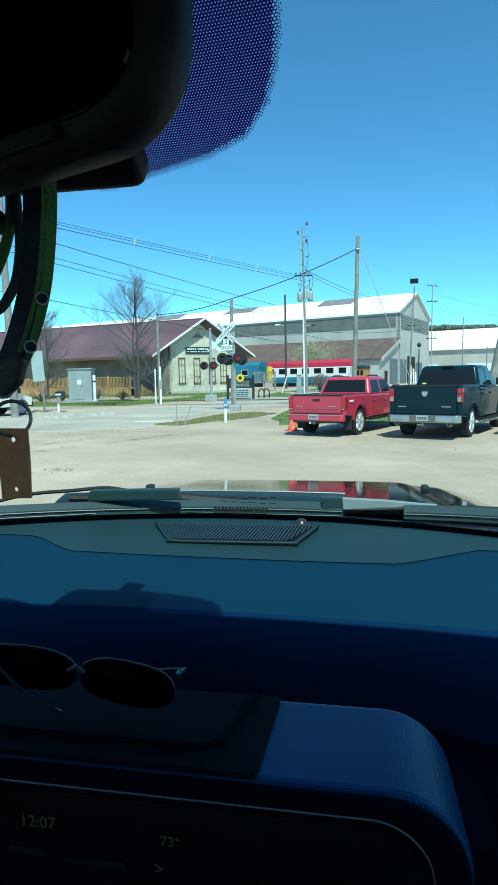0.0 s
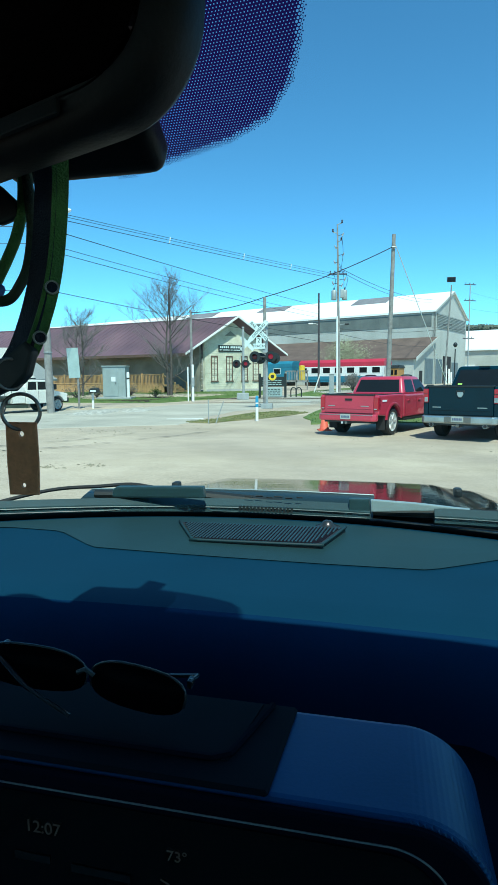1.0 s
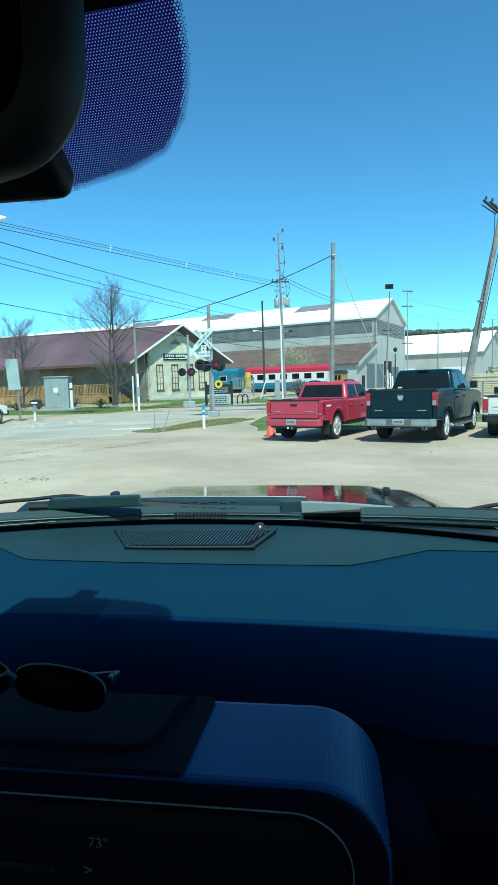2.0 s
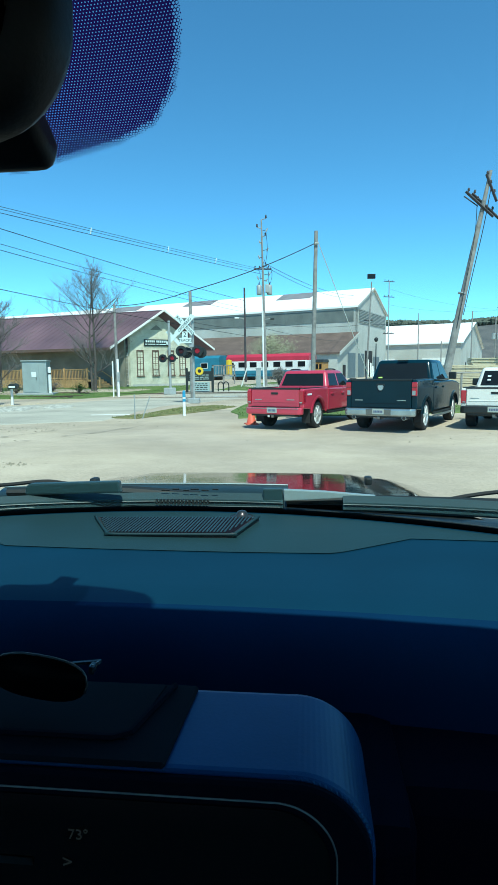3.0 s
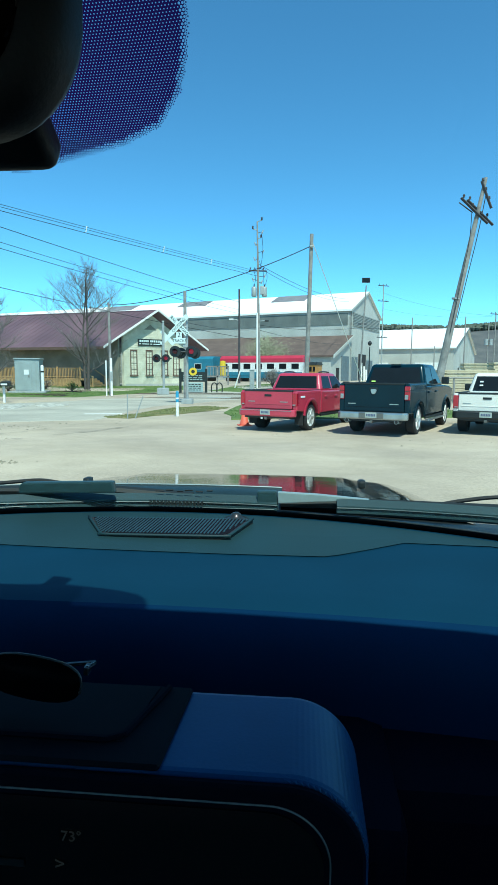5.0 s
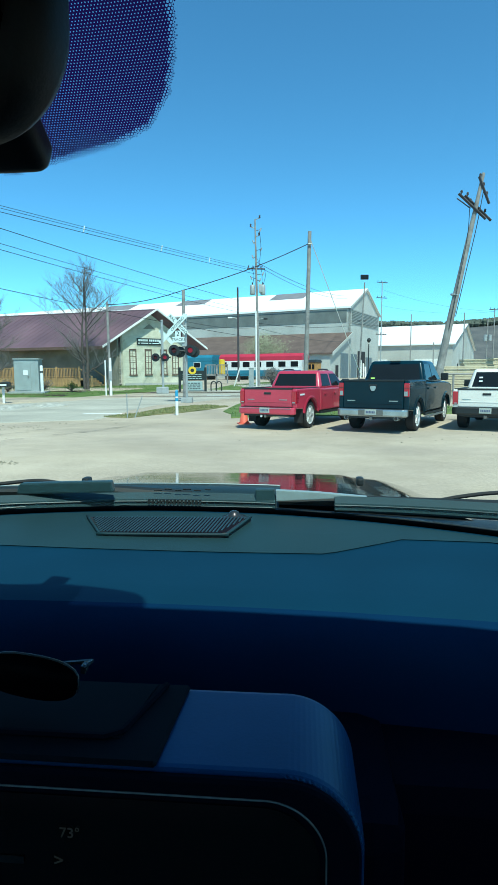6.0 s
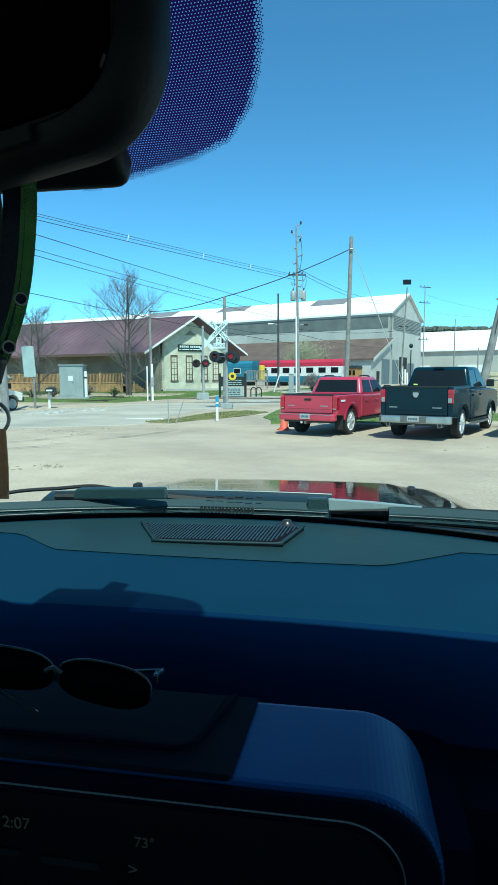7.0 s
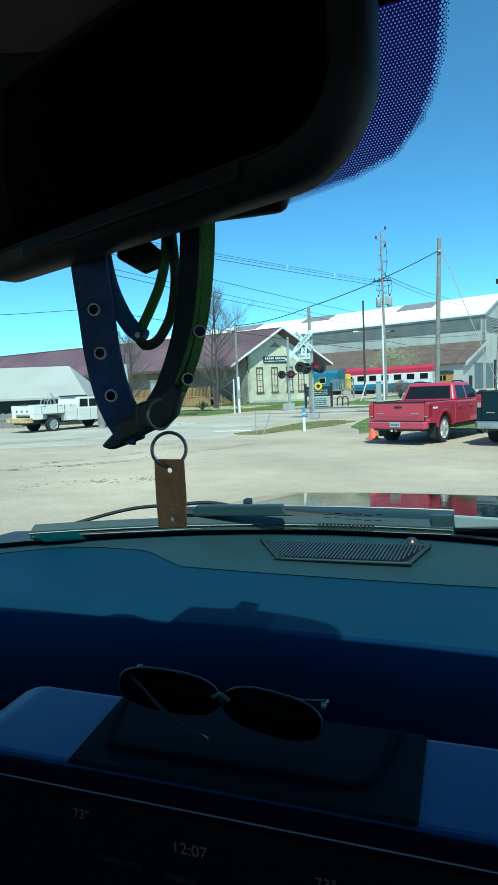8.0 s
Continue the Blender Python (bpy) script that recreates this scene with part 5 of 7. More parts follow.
# ---- small things by the crossing ----
def road_bits():
    t = thing("signal_cabinet", gpose(-16.2, 42.3, 8), "pale grey steel signal cabinet on a concrete slab", "cabinet")
    part("body", box(-0.85, 0.85, -0.7, 0.7, 0.12, 2.4, 0.02), "cabinet_grey", t)
    part("roof_lip", box(-0.92, 0.92, -0.78, 0.78, 2.4, 2.48, 0.02), "cabinet_grey", t)
    part("slab", box(-1.3, 1.3, -1.0, 1.0, -0.1, 0.12, 0.03), "galv", t)
    d = part("cabinet_door", box(-0.75, 0.3, -0.73, -0.7, 0.2, 2.3, 0.01), "cabinet_grey", t)
    part("door_label", box(-0.2, 0.12, -0.74, -0.73, 1.3, 1.65), "sign_white", d)
    part("handle", box(0.1, 0.16, -0.77, -0.73, 1.1, 1.25, 0.01), "steel", d)
    for x in (-0.28, 0.3, 0.6):
        part("panel_seam", box(x - 0.01, x + 0.01, -0.715, -0.7, 0.15, 2.38), "galv", t)
    t = thing("marker_post", gpose(-15.0, 41.6), "white plastic marker post", "post")
    part("tube", lathe([(0.0, 0), (0.11, 0), (0.11, 1.95), (0.08, 2.02), (0.0, 2.03)], 14), "white_paint", t)
    part("marker_band", lathe([(0.112, 1.5), (0.115, 1.5), (0.115, 1.62), (0.112, 1.62)], 14), "sign_black", t)
    t = thing("road_sign", gpose(-14.3, 31.4, 15), "tall grey-green sign panel on a wooden post", "sign")
    part("post", tube([(0, 0, -0.2), (0, 0, 3.4)], 0.06, 8), "pole_wood", t)
    part("panel", box(-0.32, 0.32, -0.1, -0.06, 1.75, 3.45, 0.01), "sign_green", t, m=pose(-0.08, 0, 0, 0, -3, 0))
    t = thing("mailbox", gpose(-13.5, 31.5, 12), "black mailbox on a pale post", "mailbox")
    part("post", box(-0.06, 0.06, -0.06, 0.06, -0.1, 0.9, 0.01), "trim_white", t)
    part("box", prism([(-0.24, 0), (0.24, 0), (0.24, 0.18), (0.14, 0.27), (-0.14, 0.27), (-0.24, 0.18)], (-0.35, 0.35), "y", 0.02), "sign_black", t, m=pose(0.1, 0, 0.9))
    part("number_bar", box(-0.18, 0.14, -0.36, -0.352, 0.06, 0.15), "sign_white", t, m=pose(0.1, 0, 0.9))
    t = thing("marker_post", gpose(-2.83, 22.14), "white flexible post with a blue top band", "post")
    part("tube", lathe([(0.0, 0), (0.055, 0), (0.055, 0.55), (0.0, 0.55)], 12), "white_paint", t)
    part("blue_top", lathe([(0.0, 0.55), (0.06, 0.55), (0.06, 0.92), (0.03, 0.98), (0.0, 0.98)], 12), "blue_marker", t)
    part("white_band", lathe([(0.061, 0.66), (0.063, 0.66), (0.063, 0.72), (0.061, 0.72)], 12), "white_paint", t)
    for b, c in (((-4.46, 20.77), (0.0, 0, 0.9)), ((-4.23, 20.77), (0.33, 0.05, 0.82))):
        solid("stake", tube([(0, 0, -0.1), c], 0.02, 6), "galv", "thin grey stake in the weeds", "stake", "stakes", m=gpose(*b))
    t = thing("traffic_cone", gpose(-0.2, 18.25, 12), "faded orange traffic cone", "traffic cone")
    part("cone", lathe([(0.17, 0.03), (0.15, 0.06), (0.035, 0.58), (0.0, 0.58)], 20), "orange", t, smooth=True)
    part("base", box(-0.2, 0.2, -0.2, 0.2, 0, 0.035, 0.01), "orange", t)
    part("reflective_band", lathe([(0.083, 0.37), (0.087, 0.37), (0.067, 0.46), (0.063, 0.46)], 20), "sign_white", t)
    # information board
    t = thing("information_board", gpose(-4.37, 44.0, 0), "black framed information board with a yellow emblem", "sign")
    for x in (-0.98, 0.98):
        part("post", box(x - 0.09, x + 0.09, -0.09, 0.09, -0.2, 1.85, 0.02), "sign_black", t)
    part("upper_panel", box(-0.9, 0.9, -0.05, 0.05, 0.85, 1.6, 0.01), "sign_black", t)
    b = None
    for z, n in ((1.28, 5), (1.12, 4), (0.98, 6)):
        for i in range(n):
            b = box(-0.75 + i * 1.5 / n, -0.75 + (i + 0.8) * 1.5 / n, -0.06, -0.05, z, z + 0.06, bm=b)
    part("lettering_bars", b, "sign_green", t)
    lo = part("message_panel", box(-0.75, 0.75, -0.055, 0.045, 0.1, 0.8, 0.01), "sign_green", t)
    b = None
    for z, n in ((0.62, 5), (0.48, 6), (0.34, 4), (0.2, 6)):
        for i in range(n):
            b = box(-0.65 + i * 1.3 / n, -0.65 + (i + 0.75) * 1.3 / n, -0.065, -0.055, z, z + 0.06, bm=b)
    part("message_bars", b, "sign_black", lo)
    em = part("emblem", lathe([(0.0, -0.03), (0.3, -0.03), (0.3, 0.03), (0.0, 0.03)], 24, m=pose(0, 0, 0, 90)), "yellow", t, "round yellow emblem", m=pose(0.0, -0.08, 1.62))
    part("emblem_centre", lathe([(0.0, -0.035), (0.14, -0.035), (0.14, 0.035), (0.0, 0.035)], 18, m=pose(0, 0, 0, 90)), "sign_black", em)
    for x in (1.5, 1.9):
        solid("iron_hoop", tube(curve_through([(-0.2, 0, -0.1), (-0.2, 0, 0.55), (0, 0, 0.75), (0.2, 0, 0.55), (0.2, 0, -0.1)], 5), 0.05, 6), "sign_black", "low black iron hoop on the lawn", "hoop", "iron hoops", m=gpose(-4.3 + x, 44.6))
    t = thing("meter_pedestal", gpose(0.12, 48.0), "grey metal service pedestal on the lawn", "utility box")
    part("body", box(-0.2, 0.2, -0.15, 0.15, -0.1, 1.6, 0.03), "galv", t)
    part("lid", box(-0.24, 0.24, -0.19, 0.19, 1.6, 1.66, 0.02), "galv", t)
    solid("leaning_board", tube([(-1.39, 50, 0.3), (-0.85, 50, 2.0)], 0.06, 6), "trim_white", "white board leaning on the lawn", "board")
    # loading platform at the locomotive
    t = thing("loading_platform", gpose(-3.4, 60, 0), "grey timber platform with railing by the train", "platform")
    part("platform_floor", box(-1.2, 1.2, -0.8, 0.8, 0.8, 0.95), "pole_wood", t)
    for x in (-1.1, 0, 1.1):
        part("platform_post", box(x - 0.07, x + 0.07, -0.8, -0.66, -0.2, 1.95), "pole_wood", t)
    part("platform_rail", box(-1.2, 1.2, -0.8, -0.7, 1.85, 1.95), "pole_wood", t)
    for i in range(14):
        part("picket", box(-1.05 + i * 0.16, -1.0 + i * 0.16, -0.78, -0.74, 0.95, 1.85), "pole_wood", t)
    # cylinder added in place of the yellow stripes on the locomotive
    solid("yellow_drum", lathe([(0.0, 0), (0.3, 0), (0.32, 0.1), (0.3, 0.5), (0.32, 0.9), (0.3, 1.5), (0.0, 1.55)], 16), "yellow", "tall yellow cylinder standing in for the locomotive's yellow stripes", "drum", m=pose(-2.9, 60.2, ground_z(-2.9, 60.2) + 0.95))


M["cabinet_grey"] = mat("cabinet_grey", (0.33, 0.38, 0.37), 0.5, 0.2, var=0.12, scale=2)
road_bits()


# ---- lumber yard ----
def lumber_stack(x, y, turn, w, n, h, seed):
    rnd = random.Random(seed)
    t = thing("lumber_stack", gpose(x, y, turn), "stack of pale sawn boards on bearers", "lumber stack", "lumber stacks")
    for i in range(n):
        me = to_mesh("board", box(-w / 2, w / 2, -0.55, 0.55, 0, h * 0.82, 0.01), "lumber")
        o = new("board", me)
        o.parent = t
        o.location = (rnd.uniform(-0.08, 0.08), rnd.uniform(-0.05, 0.05), 0.12 + i * h)
        for xx in (-w / 3, w / 3):
            part("bearer", box(xx - 0.05, xx + 0.05, -0.5, 0.5, 0.12 + i * h - 0.05, 0.12 + i * h), "tie", t)


for i, (x, y, turn, w, n, h) in enumerate(((15.5, 42, -6, 4.2, 7, 0.24), (19.6, 43, 4, 3.6, 9, 0.24), (13.2, 36.5, -4, 3.4, 2, 0.2), (16.9, 37.5, 3, 3.2, 3, 0.2), (22.0, 52, 0, 6.0, 8, 0.26), (17.0, 56, 8, 5, 6, 0.24), (24.5, 46, 0, 4.0, 8, 0.24))):
    lumber_stack(x, y, turn, w, n * 2, h / 2, 40 + i)
for x, y in ((11.8, 33.5), (13.4, 33.8), (15.2, 34.0)):
    solid("yard_post", tube([(0, 0, -0.2), (0, 0, 1.5)], 0.06, 6), "pole_wood", "wooden yard fence post", "post", "yard fence posts", m=gpose(x, y))
solid("yard_rail", tube([(11.4, 33.4, 1.45), (16.8, 34.2, 1.45)], 0.05, 6), "pole_wood", "horizontal timber rail of the yard fence", "rail")

# ---- service truck and shed on the far side of the junction ----
M["rust_tan"] = mat("rust_tan", (0.62, 0.4, 0.2), 0.7, var=0.5, scale=6)


def service_truck():
    t = thing("service_truck", pose(-16.03, 27.30, 0, 0, 0, -22) @ Matrix.Scale(0.92, 4), "white utility service truck with tool boxes and ladder gear", "truck")
    # local y forwards
    h = 0.98
    part("chassis", box(-0.5, 0.5, -2.9, 2.6, 0.45, 0.65), "black_plastic", t)
    for s in (-1, 1):
        x0, x1 = sorted((s * 0.62, s * h))
        bx = part("tool_box", box(x0, x1, -2.7, 0.1, 0.98, 1.45, 0.02), "white_car", t, "white tool box side")
        part("tool_box_low", box(x0, x1, -0.75, 0.1, 0.55, 0.98, 0.02), "white_car", bx)
        part("tool_box_low", box(x0, x1, -2.7, -2.15, 0.7, 0.98, 0.02), "white_car", bx)
        for y in (-2.2, -1.2, -0.75):
            part("box_seam", box(s * h - 0.006, s * h + 0.006, y - 0.012, y + 0.012, 0.6 if y == -0.75 else 1.0, 1.43), "black_plastic", bx)
        wheel(t, s * 0.83, -1.5, 0.4, 0.27, s, "galv")
        wheel(t, s * 0.83, 2.35, 0.4, 0.27, s, "galv")
        part("door_seam", box(s * h - 0.004, s * h + 0.004, 1.0, 1.02, 0.6, 1.2), "black_plastic", t)
        part("mirror", box(s * 1.12 - 0.1, s * 1.12 + 0.1, 2.0, 2.1, 1.25, 1.55, 0.03), "black_plastic", t)
    part("bed_floor", box(-0.62, 0.62, -2.7, 0.1, 0.9, 0.98), "galv", t)
    part("body", prism([(0.15, 0.5), (1.8, 0.5)] + arc(2.35, 0.4, 0.5, 160, 20) + [(3.05, 0.55), (3.1, 1.0), (2.15, 1.2), (0.15, 1.22)], (-h, h), "x", 0.03), "white_car", t)
    part("cab", prism([(0.15, 1.18), (2.2, 1.18), (1.65, 1.8), (0.3, 1.82)], (-h + 0.1, h - 0.1), "x", 0.06), "white_car", t)
    for s in (-1, 1):
        x0, x1 = sorted((s * (h - 0.13), s * (h - 0.095)))
        part("side_window", prism([(0.35, 1.26), (0.95, 1.26), (0.95, 1.7), (0.42, 1.7)], (x0, x1), "x"), "car_glass", t)
        part("side_window", prism([(1.05, 1.26), (1.98, 1.26), (1.62, 1.7), (1.05, 1.7)], (x0, x1), "x"), "car_glass", t)
    part("rear_platform", box(-0.9, 0.9, -3.1, -2.7, 0.55, 0.8, 0.02), "rust_tan", t, "rusty tan rear bumper platform")
    part("front_bumper", box(-0.95, 0.95, 3.05, 3.2, 0.5, 0.75, 0.03), "black_plastic", t)
    part("rack", box(-0.7, 0.7, 0.2, 1.1, 1.84, 1.92, 0.02), "black_plastic", t)
    for i in range(3):
        pts = [Vector((-0.5 + 0.1 * i, -0.5 - 0.3 * i + 0.22 * math.cos(a), 1.55 + 0.22 * math.sin(a))) for a in (2 * math.pi * k / 16 for k in range(17))]
        part("hose_reel", tube(pts, 0.03, 6, cap=False), "galv", t)
    part("rear_cabinet", box(-0.6, 0.6, -2.72, -2.55, 0.98, 1.4, 0.02), "white_car", t)
    for x in (-0.45, 0.0, 0.45):
        part("rear_latch", box(x - 0.05, x + 0.05, -2.74, -2.71, 1.1, 1.2, 0.01), "black_plastic", t)
    for y in (-2.0, -1.0, -0.3):
        part("box_handle", box(h - 0.005, h + 0.012, y - 0.08, y + 0.08, 1.36, 1.39), "black_plastic", t)
    part("work_light", box(-0.08, 0.08, -2.5, -2.4, 1.45, 1.6, 0.02), "black_plastic", t)
    part("tool_roll", tube([(-0.4, -2.2, 1.35), (0.4, -1.6, 1.38)], 0.12, 8), "galv", t)
    part("boom", tube([(0.2, -0.6, 1.3), (0.2, -1.0, 2.1)], 0.03, 6), "galv", t)


service_truck()


def shed():
    t = thing("storage_shed", pose(0, 0, 0), "low shed with pale grey metal roof", "shed")
    a, b = Vector((-17.6, 31.5, 0)), Vector((-40, 24.0, 0))
    n = Vector((-0.317, 0.948, 0))
    e0, r0 = 1.7, 3.75
    rid = lambda p: p + n * 4.4
    bk = lambda p: p + n * 8.8
    A = a + (a - b).normalized() * 0.6
    q = lambda p, z: (p.x, p.y, z)
    top_a = rid(a) + (b - a).normalized() * 1.2
    part("roof", quad_slab([q(A, e0), q(b, e0), q(rid(b), r0), q(top_a, r0)], 0.12), "grey_roof", t, "pale metal roof slope")
    part("roof", quad_slab([q(top_a, r0), q(rid(b), r0), q(bk(b), e0), q(bk(A), e0)], 0.12), "grey_roof", t)
    part("roof_hip", quad_slab([q(A, e0), q(top_a, r0), q(bk(A), e0)], 0.1), "grey_roof", t)
    part("wall", wall_slab(a + n * 0.5, b + n * 0.5, -0.2, e0 - 0.05, -0.15), "dark_green_wall", t, "dark green board wall")
    part("end_wall", wall_slab(bk(a), a + n * 0.5, -0.2, e0 - 0.05, -0.15), "shade_toned_wall", t)
    f = thing("board_fence", pose(0, 0, 0), "weathered grey-green board fence", "fence")
    d = (b - a).normalized()
    me = to_mesh("fence_board", box(-0.07, 0.07, -0.015, 0.015, 0, 0.85), "pole_wood")
    for i in range(60):
        p = a + d * (3.2 + i * 0.16) - n * 0.6
        o = new("fence_board", me)
        o.parent = f
        o.matrix_basis = pose(p.x, p.y, 0.0 + 0.03 * math.sin(i * 2.3), 0, 0, math.degrees(math.atan2(d.y, d.x)))
    pp, qq = a + d * 3.1 - n * 0.57, a + d * 12.8 - n * 0.57
    part("fence_rail", wall_slab(pp, qq, 0.5, 0.6, 0.05), "pole_wood", f)


M["dark_green_wall"] = mat("dark_green_wall", (0.025, 0.045, 0.035), 0.8, var=0.25, scale=2)
shed()


# ---- wooded hill in the distance ----
def hill():
    rnd = random.Random(8)
    rows = []
    for j in range(5):
        row = []
        for i in range(61):
            x = -120 + i * 14.0
            k = (noise.noise((x * 0.006, 0.3, 0)) * 8 + 62) * (0.95 + 0.05 * math.sin((x - 150) * 0.008))
            row.append((x, 520 + j * 55, -2 + k * math.sin(j / 4 * math.pi / 2)))
        rows.append(row)
    solid("wooded_hill", sheet(rows), "hill", "distant hill of bare brown woods with haze in its colour", "hill", "", "structure", smooth=True)
    verts, faces = [], []
    for i in range(2200):
        x, j = rnd.uniform(90, 380), 0.82 + 0.18 * rnd.random()
        k = (noise.noise((x * 0.006, 0.3, 0)) * 8 + 62) * (0.95 + 0.05 * math.sin((x - 150) * 0.008))
        z = -2 + k * math.sin(j * math.pi / 2)
        y = 520 + j * 220
        hh, w = rnd.uniform(3.5, 9.0), rnd.uniform(1.6, 3.6)
        c = len(verts)
        ring = 5
        verts.append((x, y, z + hh))
        for q in range(ring):
            a = 2 * math.pi * q / ring + rnd.random()
            verts.append((x + w * math.cos(a), y + w * math.sin(a), z + hh * rnd.uniform(0.4, 0.75)))
        verts.append((x, y, z - 1))
        for q in range(ring):
            u, v = c + 1 + q, c + 1 + (q + 1) % ring
            faces += [(c, u, v), (c + ring + 1, v, u)]
    o = new("far_woods", from_lists("far_woods", verts, faces, "far_tree"))
    tagged(o, "far bare and budding woodland on the hill", "woods", "", "stuff")


M["far_tree"] = mat("far_tree", (0.07, 0.09, 0.075), 1.0, col2=(0.12, 0.13, 0.1), scale=0.05, island=0.25, spec=0.1)
hill()

# ---- cracks and patches on the ground ----
def crack(pts, w, material="tie"):
    line = curve_through([(x, y, 0) for x, y in pts], 6)
    rows = []
    for i, p in enumerate(line):
        d = Vector((noise.noise(p * 1.7), noise.noise(p * 1.7 + Vector((5, 5, 0))), 0)) * 0.25
        ww = w * (0.4 + abs(noise.noise(p * 2.3)) * 1.6)
        z = max(ground_z(p.x, p.y), 0) + 0.024
        rows.append([(p.x + d.x, p.y + d.y - ww, z), (p.x + d.x, p.y + d.y + ww, z)])
    solid("pavement_crack", sheet(rows), material, "dark crack in the worn pavement", "crack", "pavement cracks", "structure")


M["crack"] = mat("damp_crack", (0.055, 0.055, 0.05), 0.95, var=0.3, scale=3)
crack([(-8.9, 11.75), (-8.33, 12.05), (-7.61, 12.6), (-6.6, 13.1), (-6.2, 13.7), (-5.7, 14.4)], 0.05, "crack")
crack([(-5.2, 15.1), (-4.43, 16.1), (-4.0, 17.1), (-3.6, 18.1)], 0.045, "crack")
crack([(-8.6, 12.9), (-7.9, 13.6), (-7.2, 14.4), (-6.6, 15.3), (-6.2, 16.2), (-5.9, 17.1)], 0.05, "crack")
crack([(-14.4, 18.6), (-13.6, 19.0), (-12.3, 19.9), (-10.9, 21.6)], 0.06, "crack")
crack([(-2.6, 24.4), (-0.6, 25.0), (0.3, 25.4)], 0.06, "crack")


def crumbs(name, spots, label, material, seed):
    """Clods and pebbles lying loose on the lot: (x, y, spread, count, size)."""
    rnd = random.Random(seed)
    verts, faces = [], []
    for x, y, sp, n, size in spots:
        for _ in range(n):
            a, r = rnd.uniform(0, 6.28), abs(rnd.gauss(0, sp))
            px, py = x + r * math.cos(a) * 1.6, y + r * math.sin(a) * 0.6
            s = size * rnd.uniform(0.4, 1.6)
            z = ground_z(px, py) - 0.004
            c = len(verts)
            k0 = rnd.random() * 3
            for k in range(5):
                verts.append((px + s * math.cos(k0 + k * 1.257) * rnd.uniform(0.7, 1.4), py + s * math.sin(k0 + k * 1.257) * rnd.uniform(0.6, 1.0), z))
            verts.append((px, py, z + s * rnd.uniform(0.35, 0.8)))
            faces += [(c + k, c + (k + 1) % 5, c + 5) for k in range(5)]
    o = new(name, from_lists(name, verts, faces, material))
    tagged(o, label, "gravel", "", "stuff")


def gravel_mound(x, y, rx, ry, h, seed):
    """A low heap of pale gravel with a ragged edge."""
    rnd = random.Random(seed)
    rows = []
    n = 36
    edge = [rnd.uniform(0.75, 1.2) for _ in range(n)]
    for j in range(7):
        k = 1 - j / 6.001
        row = []
        for i in range(n + 1):
            a, e = 2 * math.pi * i / n, edge[i % n]
            px, py = x + rx * k * e * math.cos(a), y + ry * k * e * math.sin(a)
            lump = 0.5 + 0.7 * noise.noise(Vector((px * 1.4, py * 0.9, seed)))
            row.append((px, py, ground_z(px, py) - 0.03 + (0.06 + h * (1 - k * k) * lump if j else 0)))
        rows.append(row)
    solid("gravel_mound", sheet(rows), "pale_gravel", "low pale gravel mound at the road edge", "gravel mound", "gravel mounds")


M["pale_gravel"] = mat("pale_gravel", (0.42, 0.4, 0.35), 0.95, var=0.45, scale=5, bump=0.8, bscale=30, spec=0.2)
gravel_mound(-11.6, 27.4, 1.1, 2.6, 0.16, 4)
gravel_mound(-9.9, 28.6, 0.7, 1.4, 0.14, 9)
M["clod"] = mat("dirt_clod", (0.2, 0.175, 0.13), 0.95, var=0.35, scale=4, island=0.4, spec=0.1)
M["pebble"] = mat("pale_pebble", (0.36, 0.3, 0.21), 0.9, var=0.3, scale=4, island=0.5, spec=0.1)
crumbs("dirt_clods", [(-5.4, 10.2, 0.35, 70, 0.03), (-4.6, 10.5, 0.25, 40, 0.03), (-6.6, 9.6, 0.5, 30, 0.025), (-8.5, 12, 1.2, 40, 0.03), (0.5, 15.5, 2.0, 60, 0.02), (5.5, 13.8, 1.2, 50, 0.025), (-7, 17.6, 2.5, 120, 0.03), (-10, 19.5, 2.5, 100, 0.03)], "loose dark clods on the worn lot", "clod", 61)
crumbs("lot_gravel", [(-1, 12, 5.0, 350, 0.009), (3, 14, 4.0, 200, 0.01), (-6, 16, 5.0, 300, 0.012), (0, 9, 3.0, 160, 0.007)], "scattered gravel on the dirt lot", "pebble", 62)
crumbs("roadside_stones", [(-11.5, 27.6, 0.9, 60, 0.05), (-14.5, 30.5, 1.6, 160, 0.05), (-11.5, 32.5, 1.4, 90, 0.05), (-9.5, 41.0, 2.0, 60, 0.05)], "pale stones and clods on the verge", "pebble", 63)


# worn white dash painted on the road
solid("road_dash", box(-0.75, 0.75, -0.09, 0.09, -0.01, 0.026), "white_paint", "worn white paint dash on the road", "road marking", "", "structure", m=pose(-5.91, 22.95, 0, 0, 0, 8))

solid("kerb", box(-0.8, 0.8, -0.09, 0.09, -0.1, 0.07, 0.02), "galv", "pale concrete kerb between road and lawn", "kerb", "", "structure", m=gpose(-2.1, 38.6, 6))


# ---- own vehicle: cabin and bonnet ----
car = thing("own_vehicle", pose(-0.145, 0.89, 0, 0, 0, -5), "dark pickup cabin with dashboard, windshield and glossy hood", "vehicle")


def ws(r, z):
    """A point of the windshield."""
    return Vector((r, 0.11 - 0.5 * r * r - (z - 1.42) * 1.488, z))


